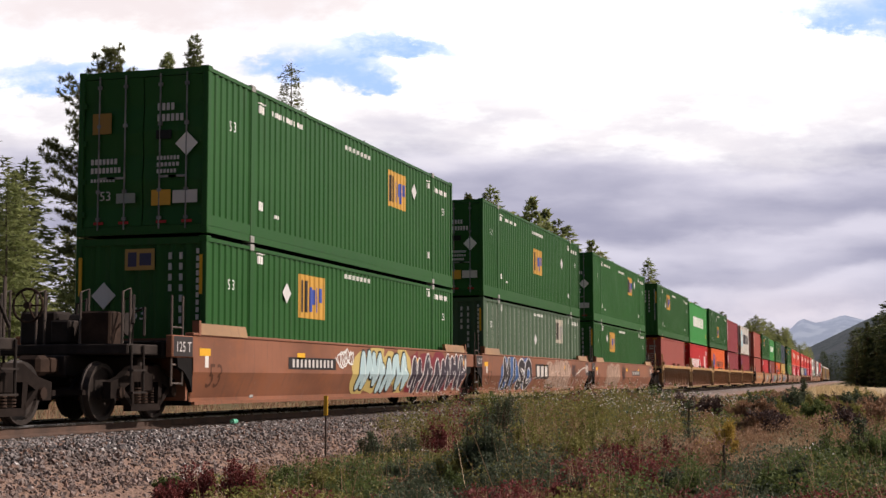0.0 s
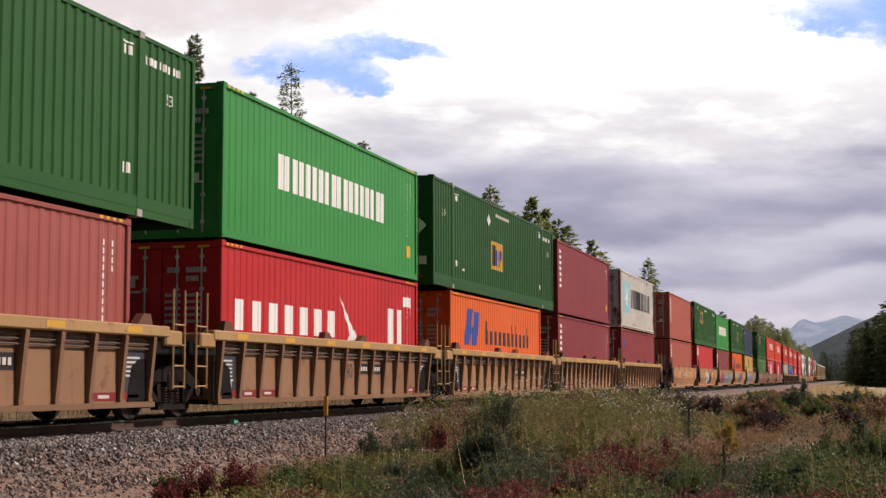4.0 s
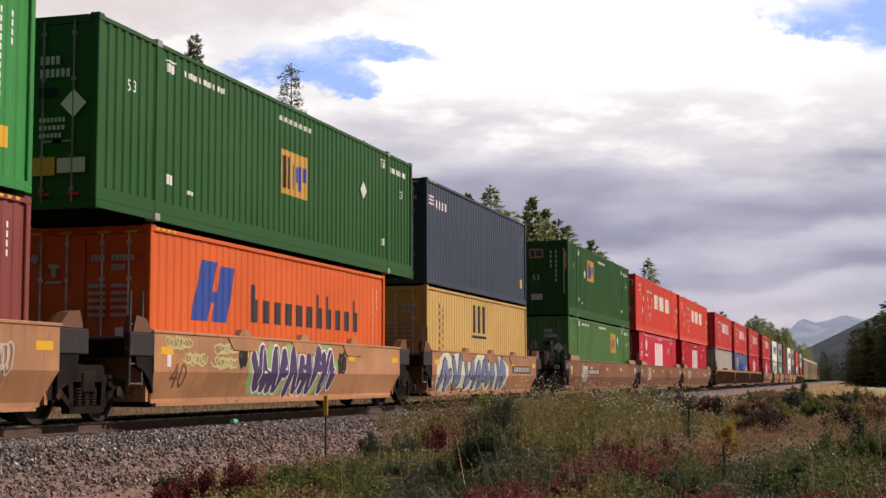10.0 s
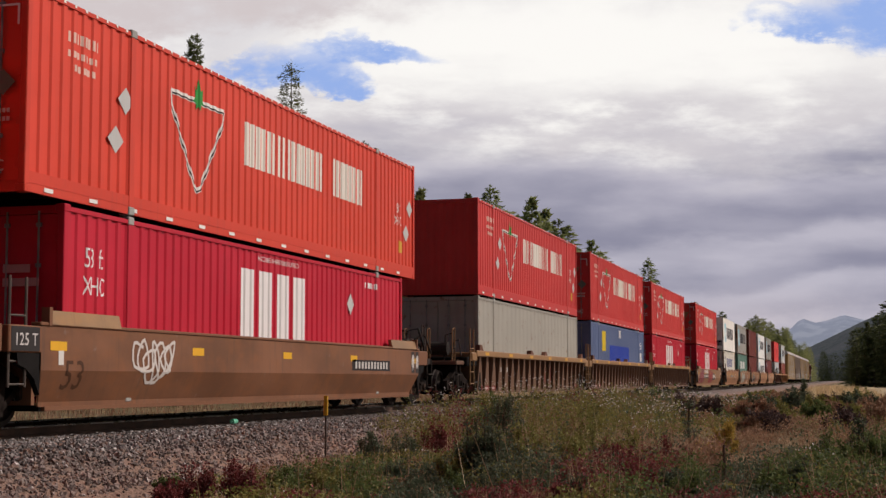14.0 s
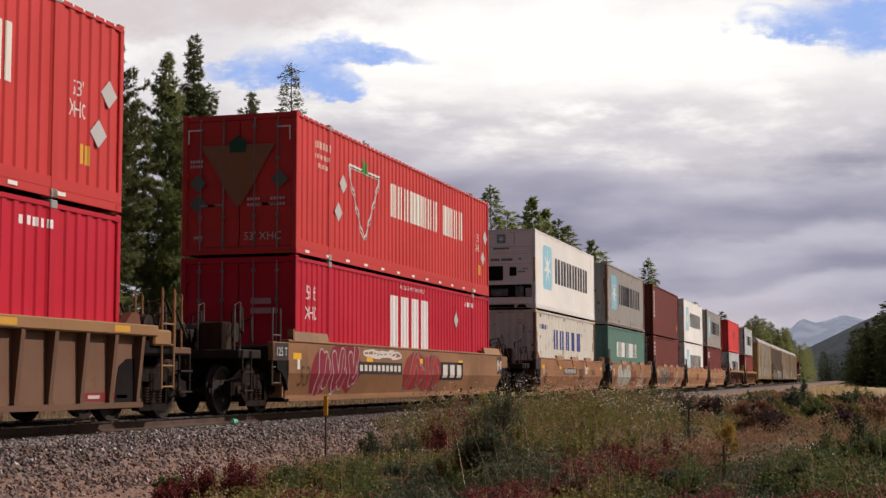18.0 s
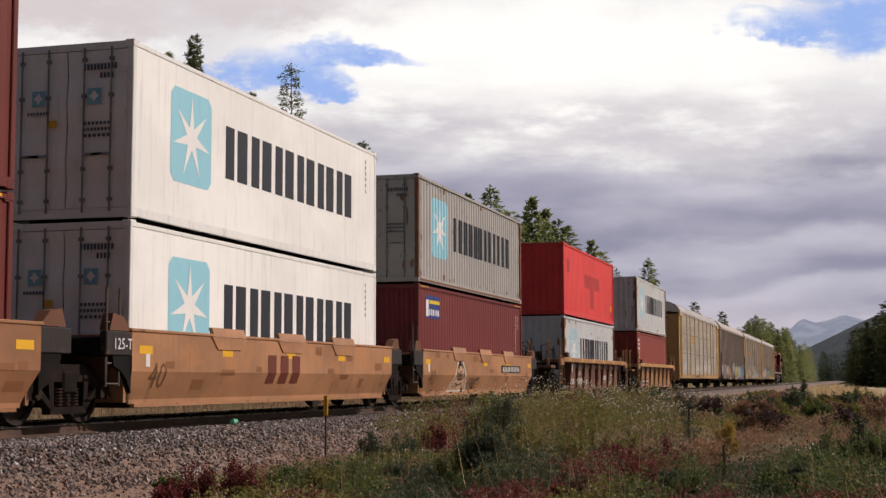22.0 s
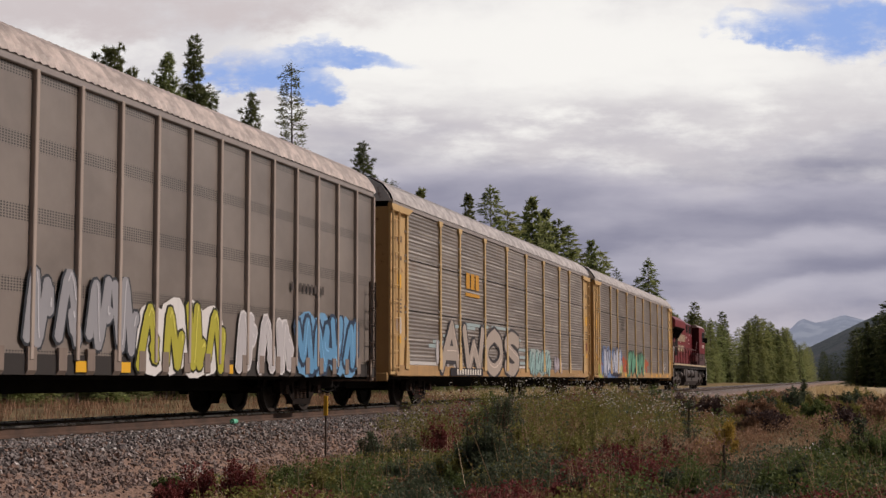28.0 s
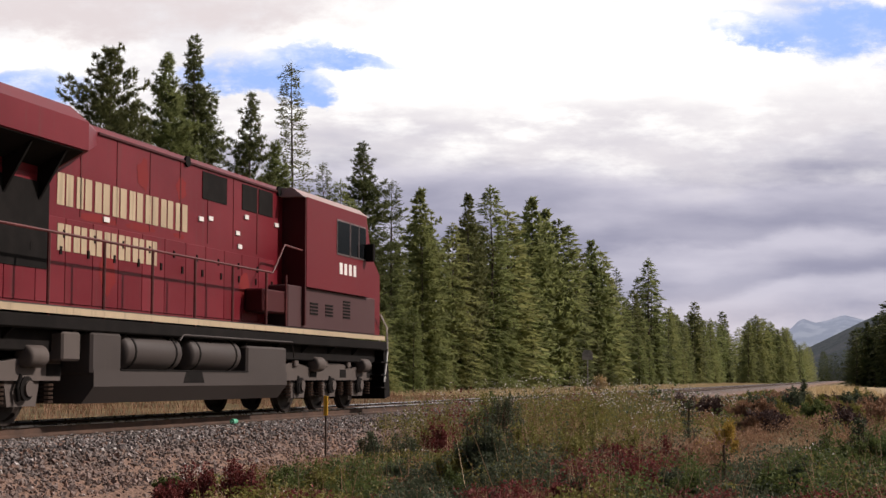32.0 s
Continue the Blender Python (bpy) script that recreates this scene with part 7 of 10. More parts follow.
def locomotive():
    ob = new("locomotive")
    tagged(ob, "dark red diesel locomotive pushing at the tail", "locomotive")
    S0 = 640.6
    ob.location = (0, S0, 0)
    MOVERS.append((ob, S0, 0))
    red = paint((0.165, 0.008, 0.017), 0.48, 0.8, 0.0, 0.45)
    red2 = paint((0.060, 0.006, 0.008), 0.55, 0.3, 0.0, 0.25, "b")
    cream = paint((0.50, 0.40, 0.27), 0.5, 0.5, 0.0, 0.6)
    grey = paint((0.062, 0.052, 0.049), 0.55, 0.4, 0.0, 0.5)
    cast = paint((0.105, 0.088, 0.080), 0.7, 0.4, 0.0, 0.6)
    blk = BLACK_IRON
    Y = lambda s: s - S0
    # frame and walkway
    part("frame", MB().cbox(-1.45, 1.45, Y(630.2), Y(650.6), 1.36, 1.56, 0.02), blk, ob)
    for side in (1, -1):
        part("sill_stripe", MB().box(*sorted((side * 1.44, side * 1.47)), Y(630.4), Y(650.4), 1.58, 1.68), cream, ob, "cream sill stripe")
    part("walkway", MB().box(-1.45, 1.45, Y(630.3), Y(650.4), 1.64, 1.70), grey, ob)
    # long hood with doors, and the winged radiator at its tail
    HX = 0.98
    part("hood", MB().prism([(-HX, 1.7), (HX, 1.7), (HX, 4.50), (HX - 0.12, 4.62), (-HX + 0.12, 4.62), (-HX, 4.50)], "y", Y(630.7), Y(645.3)), red, ob)
    part("radiator_wing", MB().prism([(-1.0, 3.75), (1.0, 3.75), (1.52, 4.0), (1.52, 4.42), (1.2, 4.68), (-1.2, 4.68), (-1.52, 4.42), (-1.52, 4.0)], "y", Y(630.75), Y(636.4)), red, ob)
    part("wing_taper", MB().add([(1.52, Y(636.4), 4.0), (1.52, Y(636.4), 4.38), (1.2, Y(636.4), 4.62), (-1.2, Y(636.4), 4.62), (-1.52, Y(636.4), 4.38), (-1.52, Y(636.4), 4.0),
                                 (0.97, Y(637.6), 4.3), (0.97, Y(637.6), 4.5), (0.86, Y(637.6), 4.63), (-0.86, Y(637.6), 4.63), (-0.97, Y(637.6), 4.5), (-0.97, Y(637.6), 4.3)],
                                [(0, 1, 7, 6), (1, 2, 8, 7), (2, 3, 9, 8), (3, 4, 10, 9), (4, 5, 11, 10), (0, 6, 11, 5)]), red, ob)
    for side in (1, -1):
        part("wing_screen", MB().prism([(side * 1.0, 3.72), (side * 1.5, 3.97), (side * 1.48, 3.99), (side * 0.98, 3.76)], "y", Y(631.0), Y(636.3)), blk, ob, "dark radiator intake screen")
        for k in range(6):
            y = Y(631.4 + k * 0.9)
            part("wing_brace", MB().prism([(side * 0.99, 3.2), (side * 1.45, 3.94), (side * 0.99, 3.9)], "y", y, y + 0.05), blk, ob)
    part("roof_hatch", MB().cbox(-0.7, 0.7, Y(637.6), Y(640.6), 4.6, 4.70, 0.03).cbox(-0.5, 0.5, Y(641.4), Y(644.2), 4.6, 4.72, 0.03), red2, ob)
    part("exhaust_stack", MB().cbox(-0.35, 0.35, Y(639.3), Y(640.3), 4.66, 4.80, 0.03), blk, ob)
    for k in range(17):
        y = Y(631.1 + k * 0.80)
        z1 = 3.05 if y > Y(636.2) - 0.4 else 3.60
        for side in (1, -1):
            mb = MB().cbox(*sorted((side * (HX - 0.01), side * (HX + 0.018))), y, y + 0.785, 1.78, z1, 0.006)
            d = part("hood_door", mb, red, ob)
            part("latch", MB().box(*sorted((side * (HX + 0.018), side * (HX + 0.035))), y + 0.62, y + 0.68, 2.5, 2.62), blk, d)
    for k in range(8):
        y = Y(637.1 + k * 1.12)
        part("panel_seam", MB().box(HX, HX + 0.008, y, y + (0.022 if k % 3 else 0.04), 3.12, 4.46), paint((0.105, 0.007, 0.010), 0.5, 0.3, 0.0, 0.3, "seam"), ob)
    worn = paint((0.215, 0.014, 0.014), 0.6, 0.4, 0.0, 0.3, "c")
    rng = random.Random(4)
    for y, z, w, h in ((637.0, 3.08, 1.3, 0.13), (638.6, 3.08, 0.9, 0.14), (640.2, 3.1, 0.5, 0.10), (638.9, 3.78, 0.42, 0.5), (640.3, 3.80, 0.4, 0.42), (642.9, 2.2, 0.6, 0.5), (637.7, 2.0, 0.5, 0.6)):
        part("touch_up_paint", Skin(lambda yy, zz, base=HX + 0.019 if z < 3.0 else HX: base).lay([blob(rng, Y(y + w / 2), z + h / 2, w / 2, h / 2, 12, 0.25)], 0.004), worn, ob, "fresher red touch-up patch")
    for k in range(9):
        y = Y(636.6 + k * 0.9)
        part("door_hinge", MB().box(HX + 0.018, HX + 0.034, y, y + 0.05, 2.75, 2.87), blk, ob)
    part("roof_rail", MB().cbox(HX - 0.02, HX + 0.03, Y(637.6), Y(645.1), 4.46, 4.51, 0.01), red2, ob)
    for y in (640.7, 644.9):
        part("lifting_lug", MB().cyl((HX + 0.02, Y(y), 4.5), "x", 0.10, 0.04, 14), blk, ob)
    for a, b, c, d in ((631.9, 632.7, 2.0, 3.4), (633.2, 634.0, 1.9, 3.4), (634.2, 634.8, 1.9, 3.1), (634.9, 636.2, 2.25, 3.5)):
        part("air_grille", MB().box(HX + 0.02, HX + 0.03, Y(a), Y(b), c, d), blk, ob)
    for a, b in ((641.35, 642.4), (643.1, 643.8), (643.9, 644.6)):
        part("vent_window", MB().box(HX, HX + 0.012, Y(a), Y(b), 3.92, 4.42), blk, ob, "dark louvred opening")
    # lower front cabinets beside the cab
    part("battery_box", MB().cbox(-1.42, 1.42, Y(644.4), Y(649.8), 1.7, 2.55, 0.02), paint((0.075, 0.034, 0.036), 0.55, 0.3, 0, 0.4), ob)
    for y in (645.6, 646.5, 647.6):
        for k in range(4 if y < 647 else 6):
            part("louvre", MB().box(1.42, 1.432, Y(y), Y(y + 0.45), 2.0 + 0.07 * k, 2.04 + 0.07 * k), blk, ob)
    # cab
    cabm = paint((0.150, 0.009, 0.016), 0.5, 0.3, 0, 0.25)
    cab = part("cab", MB().prism([(Y(645.2), 2.55), (Y(649.2), 2.55), (Y(649.2), 3.75), (Y(648.95), 4.40), (Y(645.2), 4.40)], "x", -1.5, 1.5), cabm, ob)
    part("cab_roof", MB().prism([(-1.5, 4.39), (1.5, 4.39), (1.25, 4.58), (-1.25, 4.58)], "y", Y(645.0), Y(649.15)), paint((0.42, 0.30, 0.28), 0.45, 0.3, 0, 0.3), cab)
    # near-black red puts this sunless wall's shade into its paint
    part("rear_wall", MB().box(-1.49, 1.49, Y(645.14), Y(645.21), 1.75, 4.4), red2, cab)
    for a, b in ((647.0, 647.75), (647.85, 648.35), (648.42, 648.85)):
        part("window_frame", MB().cbox(1.495, 1.515, Y(a) - 0.03, Y(b) + 0.03, 3.36, 4.14, 0.008), steel((0.16, 0.13, 0.13), 0.5, 0.2, "window_steel"), cab)
        part("window_pane", MB().box(1.515, 1.52, Y(a), Y(b), 3.40, 4.10), glassy(), cab)
    part("windshield", MB().add([(-1.2, Y(649.22), 3.8), (1.2, Y(649.22), 3.8), (1.2, Y(649.0), 4.33), (-1.2, Y(649.0), 4.33)], [(0, 1, 2, 3)]), glassy(), cab)
    part("mirror", MB().cbox(1.52, 1.72, Y(648.8), Y(648.95), 3.35, 3.75, 0.02), blk, cab)
    part("nose", MB().add([(x, y, z) for x in (-1.3, 1.3) for y, z in ((Y(649.1), 1.7), (Y(650.5), 1.7), (Y(650.5), 3.15), (Y(649.9), 3.55), (Y(649.1), 3.75))],
                          [(0, 1, 2, 3, 4), (9, 8, 7, 6, 5), (0, 5, 6, 1), (1, 6, 7, 2), (2, 7, 8, 3), (3, 8, 9, 4), (4, 9, 5, 0)]), cabm, ob)
    part("number_bar", MB().box(1.5, 1.506, Y(647.15), Y(647.33), 2.95, 3.2).box(1.5, 1.506, Y(647.45), Y(647.63), 2.95, 3.2).box(1.5, 1.506, Y(647.75), Y(647.93), 2.95, 3.2).box(1.5, 1.506, Y(648.05), Y(648.23), 2.95, 3.2), WHITE, ob)
    part("headlight", MB().cyl((0.12, Y(649.1), 4.45), "y", 0.09, 0.1).cyl((-0.12, Y(649.1), 4.45), "y", 0.09, 0.1), glassy(), ob)
    # painted name as plain bars
    for k in range(8):
        a, z = Y(636.45) + k * 0.55, 3.72
        part("name_bar", MB().box(HX + 0.002, HX + 0.008, a, a + 0.20, 3.24, z), cream, ob)
        part("name_bar", MB().box(HX + 0.002, HX + 0.008, a + 0.25, a + 0.45, 3.24, z), cream, ob)
    for k in range(7):
        a = Y(636.45) + k * 0.46
        part("name_bar", MB().box(HX + 0.02, HX + 0.026, a, a + 0.18, 2.56, 2.96), cream, ob)
        part("name_bar", MB().box(HX + 0.02, HX + 0.026, a + 0.22, a + 0.38, 2.56, 2.96), cream, ob)
    for k, (y, z) in enumerate(((641.2, 3.5), (641.6, 3.55), (642.8, 3.4), (642.9, 3.15), (644.7, 3.75), (643.2, 3.75), (637.8, 3.12))):
        part("sticker", MB().box(HX + 0.001, HX + 0.027, Y(y), Y(y) + 0.18, z, z + 0.08), WHITE, ob)
    # handrails along the walkway
    rail = steel((0.12, 0.02, 0.02), 0.6, 0.0, "red_rail")
    for side in (1, -1):
        x = side * 1.42
        posts = [630.9 + 1.55 * k for k in range(9)] + [644.3]
        for y in posts:
            z = 2.72
            part("rail_post", MB().tube([(x, Y(y), 1.5), (x, Y(y), z)], 0.026), rail, ob)
        part("hand_rail", MB().tube([(x, Y(630.6), 1.75), (x, Y(630.7), 2.6), (x, Y(630.95), 2.74), (x, Y(643.6), 2.72), (x, Y(644.2), 3.32), (x, Y(647.2), 3.22)], 0.022), rail, ob)
        part("grab_rail", MB().tube([(x, Y(630.35), 0.7), (x, Y(630.35), 2.3), (x, Y(630.6), 2.72)], 0.024), WHITE, ob, "white grab rail")
        part("grab_rail", MB().tube([(x, Y(650.5), 0.6), (x, Y(650.75), 1.3), (x, Y(650.7), 1.9), (x, Y(650.2), 2.2)], 0.024), WHITE, ob, "white grab rail")
        part("grab_rail", MB().tube([(x - 0.3 * side, Y(650.9), 0.9), (x - 0.3 * side, Y(651.1), 1.5), (x - 0.3 * side, Y(650.7), 2.1)], 0.024), WHITE, ob, "white grab rail")
        for y0 in (630.2, 650.2):
            for k in range(4):
                part("step", MB().box(*sorted((side * 0.95, side * 1.45)), Y(y0), Y(y0) + 0.5, 0.45 + 0.3 * k, 0.48 + 0.3 * k), blk, ob)
            part("step_side", MB().box(*sorted((side * 0.93, side * 0.97)), Y(y0), Y(y0) + 0.6, 0.4, 1.5), blk, ob)
    part("control_cabinet", MB().cbox(1.0, 1.4, Y(643.2), Y(644.6), 1.95, 2.4, 0.03), red2, ob)
    # fuel tank, air reservoirs
    part("fuel_tank", MB().prism([(-1.25, 0.30), (1.25, 0.30), (1.45, 0.55), (1.45, 0.80), (-1.45, 0.80), (-1.45, 0.55)], "y", Y(636.8), Y(644.3)), grey, ob, "dull grey fuel tank")
    for side in (1, -1):
        part("tank_end", MB().cbox(*sorted((side * 0.9, side * 1.44)), Y(636.75), Y(637.65), 0.72, 1.36, 0.04), grey, ob)
        part("tank_end", MB().cbox(*sorted((side * 0.9, side * 1.44)), Y(642.4), Y(644.3), 0.72, 1.28, 0.04), grey, ob)
        for a, b in ((637.8, 639.8), (640.1, 642.2)):
            part("air_reservoir", drum((side * 1.16, Y(a), 1.09), b - a, 0.285), grey, ob, "rounded grey air tank", smooth=True)
            for y in (a + 0.3, b - 0.3):
                part("tank_strap", MB().cyl((side * 1.16, Y(y), 1.09), "y", 0.295, 0.05, 20), blk, ob)
    for side in (1, -1):
        part("tank_rim", MB().box(*sorted((side * 1.40, side * 1.462)), Y(637.6), Y(642.4), 0.79, 0.815), blk, ob)
        part("tank_notch", MB().prism([(Y(639.75), 0.60), (Y(640.55), 0.60), (Y(640.45), 0.79), (Y(639.85), 0.79)], "x", *sorted((side * 1.40, side * 1.456))), blk, ob, "dark recess with the filler")
        part("sand_bracket", MB().cbox(*sorted((side * 1.2, side * 1.43)), Y(635.95), Y(636.45), 0.92, 1.34, 0.03), cast, ob)
        part("air_hose", MB().tube([(side * 1.3, Y(636.5), 1.25), (side * 1.34, Y(636.9), 1.42), (side * 1.34, Y(637.5), 1.40)], 0.03, 8), blk, ob)
        part("air_pipe", MB().tube([(side * 1.44, Y(639.6), 1.30), (side * 1.44, Y(639.75), 1.40), (side * 1.44, Y(644.6), 1.40), (side * 1.44, Y(644.7), 1.1)], 0.018), grey, ob)
        part("under_frame_box", MB().cbox(*sorted((side * 0.5, side * 1.25)), Y(630.6), Y(650.3), 1.05, 1.38, 0.02), blk, ob)
        for k in range(12):
            part("sill_bracket", MB().prism([(side * 1.25, 1.2), (side * 1.44, 1.37), (side * 1.25, 1.37)], "y", Y(631.6 + 1.55 * k), Y(631.6 + 1.55 * k) + 0.05), blk, ob)
    # three-axle trucks
    for c in (633.6, 647.6):
        tr = part("truck", MB().cbox(-0.8, 0.8, Y(c) - 2.6, Y(c) + 2.6, 0.55, 1.0, 0.04), blk, ob)
        for side in (1, -1):
            x0, x1 = sorted((side * 0.98, side * 1.16))
            fr = MB()
            prof = [(-2.75, 0.62), (-2.75, 0.95), (-2.2, 1.02), (-1.3, 0.9), (-0.6, 1.02), (0.6, 1.02), (1.3, 0.9), (2.2, 1.02), (2.75, 0.95), (2.75, 0.62)]
            for (a, z), (b, w) in zip(prof[1:-1], prof[2:-1]):
                fr.prism([(Y(c) + a, 0.64), (Y(c) + b, 0.64), (Y(c) + b, w), (Y(c) + a, z)], "x", x0, x1)
            for a in (-1.85, 0, 1.85):
                fr.prism([(Y(c) + a - 0.45, 0.66), (Y(c) + a + 0.45, 0.66), (Y(c) + a + 0.36, 0.28), (Y(c) + a - 0.36, 0.28)], "x", *sorted((side * 1.0, side * 1.1)))
            part("side_frame", fr, cast, tr)
            for a in (-1.85, 0, 1.85):
                w = part("wheel", wheel_mesh(0.53), None, tr)
                w.matrix_basis = pose(side * 0.76, Y(c) + a, 0.53, 0, 0, 0 if side > 0 else 180)
                part("axle_box", MB().cyl((side * 1.13, Y(c) + a, 0.53), "x", 0.17, 0.12, 18), blk, tr)
                part("axle_cap", MB().cyl((side * 1.19, Y(c) + a + 0.03, 0.53), "x", 0.11, 0.06, 16), cast, tr)
                part("link_arm", MB().tube([(side * 1.17, Y(c) + a - 0.18, 0.36), (side * 1.17, Y(c) + a - 0.23, 0.54), (side * 1.17, Y(c) + a - 0.14, 0.72)], 0.03, 7), blk, tr)
                part("casting_hole", MB().cbox(*sorted((side * 1.155, side * 1.166)), Y(c) + a + 0.52, Y(c) + a + 0.92, 0.70, 0.88, 0.004), blk, tr)
                for k in (-0.62, 0.62):
                    sp = MB()
                    for i in range(5):
                        sp.cyl((side * 1.10, Y(c) + a + k, 0.34 + 0.06 * i), "z", 0.10, 0.035, 10)
                    part("spring", sp, RUST_IRON, tr)
            for a in (-1.1, 1.9):
                part("brake_cylinder", drum((side * 1.22, Y(c) + a - 0.25, 0.98), 0.5, 0.16, 16), cast, tr, smooth=True)
            for a in (-2.3, -0.6, 0.9):
                part("bracket", MB().cbox(*sorted((side * 1.1, side * 1.22)), Y(c) + a, Y(c) + a + 0.22, 0.92, 1.10, 0.02), cast, tr)
            part("brake_pipe", MB().tube([(side * 1.2, Y(c) - 2.4, 1.12), (side * 1.2, Y(c) + 2.3, 1.12), (side * 1.2, Y(c) + 2.5, 0.95)], 0.02), grey, tr)
    part("pilot", MB().prism([(Y(650.6), 0.2), (Y(651.0), 0.25), (Y(650.8), 1.4), (Y(650.5), 1.4)], "x", -1.4, 1.4), blk, ob)
    part("rear_plate", MB().box(-1.4, 1.4, Y(630.0), Y(630.2), 0.3, 1.5), blk, ob)
    coupler(Y(651.0), 1, ob)
    coupler(Y(630.1), -1, ob)
    return ob
# ---------------- the ground ----------------
def smooth01(t):
    t = min(1.0, max(0.0, t))
    return t * t * (3 - 2 * t)


def ground_z(x, y):
    """Height of the land; the rail tops are at 0."""
    ax = abs(x)
    z = -0.20 if ax < 2.2 else -0.20 - 0.62 * smooth01((ax - 2.2) / 1.9)
    if ax > 4.1:
        z = -0.82
    if x > 3.6:         # weedy bank between the line and the camera
        bank = smooth01((x - 3.6) / 3.0) * smooth01((y - 14) / 14.0)
        z += 0.26 * bank * (1 - 0.6 * smooth01((x - 11) / 8.0))
        z -= 0.25 * smooth01((x - 9) / 4.0) * (1 - smooth01((y - 8) / 12))
        z += 0.5 * smooth01((y - 90) / 120) * smooth01((x - 6) / 8)
        z += 0.62 * math.exp(-((x - 11.2) / 1.9) ** 2 - ((y - 82) / 11) ** 2) + 0.45 * math.exp(-((x - 8.6) / 2.2) ** 2 - ((y - 150) / 30) ** 2)
    if x < -5:
        z += 0.35 * smooth01((-x - 5) / 14)
    if ax > 3.4:
        z += 0.16 * (noise.noise((x * 0.25, y * 0.25, 3)) + 0.5 * noise.noise((x * 0.8, y * 0.8, 7))) * smooth01((ax - 3.4) / 3)
    far = smooth01((math.hypot(x, y) - 500) / 1500)
    return z - 0.5 * far


def spread(stops):
    out = []
    for (a, da), (b, db) in zip(stops, stops[1:]):
        v = a
        while v < b - 1e-6:
            out.append(v)
            v += da
    out.append(stops[-1][0])
    return out


def build_ground():
    xs = spread([(-4000, 800), (-800, 160), (-160, 16), (-32, 2.5), (-7, 0.5), (7, 0.7), (24, 2.5), (60, 16), (160, 160), (800, 800), (4000, 1)])
    ys = spread([(-4000, 800), (-800, 80), (-80, 8), (0, 1.0), (8, 0.6), (60, 2.0), (130, 8), (400, 40), (1200, 400), (4000, 1)])
    nx = len(xs)
    verts = [(x, y, ground_z(x, y)) for y in ys for x in xs]
    faces = [(j * nx + i, j * nx + i + 1, (j + 1) * nx + i + 1, (j + 1) * nx + i) for j in range(len(ys) - 1) for i in range(nx - 1)]
    me = bpy.data.meshes.new("ground")
    me.from_pydata(verts, [], faces)
    n = Nodes("trackside_ground")
    p = n.position()
    xyz = n.split(p)
    stones = n.t.nodes.new("ShaderNodeTexVoronoi")
    stones.inputs["Scale"].default_value = 16
    n.put(stones.inputs["Vector"], p)
    tone = n.t.nodes.new("ShaderNodeSeparateColor")
    n.put(tone.inputs[0], stones.outputs["Color"])
    grey = n.mix(tone.outputs[0], (0.092, 0.078, 0.072), (0.275, 0.242, 0.226))
    grey = n.mix(n.ramp(n.noise(p, 0.9, 5, 0.6), 0.45, 0.7), grey, (0.16, 0.105, 0.080))
    dirt = n.mix(n.noise(p, 5, 6, 0.65), (0.16, 0.098, 0.070), (0.32, 0.215, 0.165))
    soil = n.mix(n.ramp(n.noise(p, 0.45, 6, 0.65), 0.35, 0.65), (0.11, 0.085, 0.045), (0.24, 0.17, 0.085))
    soil = n.mix(n.ramp(n.noise(p, 2.2, 5, 0.6), 0.5, 0.75), soil, (0.065, 0.075, 0.028))
    wob = n.math("MULTIPLY_ADD", n.noise(p, 0.8, 4, 0.6), 1.6, -0.8)
    ax = n.math("ADD", n.math("ABSOLUTE", xyz[0]), wob)
    col = n.mix(n.ramp(ax, 2.4, 3.4), grey, dirt)
    col = n.mix(n.ramp(ax, 4.4, 5.6), col, soil)
    straw = n.math("MULTIPLY", n.ramp(n.math("ADD", xyz[1], n.math("MULTIPLY", n.noise(p, 0.2, 4, 0.6), 20)), 66, 80), n.ramp(xyz[0], 7.5, 9.0))
    col = n.mix(n.math("MULTIPLY", straw, 0.85), col, n.mix(n.noise(p, 1.5, 5, 0.6), (0.40, 0.30, 0.17), (0.62, 0.49, 0.31)))
    bump = n.bump(n.math("ADD", stones.outputs["Distance"], n.noise(p, 9, 5, 0.7)), 0.6, 0.05)
    me.materials.append(n.surface(col, 0.95, 0.0, bump, 0.2))
    me.shade_smooth()
    tagged(new("ground", me), "gravelly trackside ground with dry grass", "ground", kind="structure")


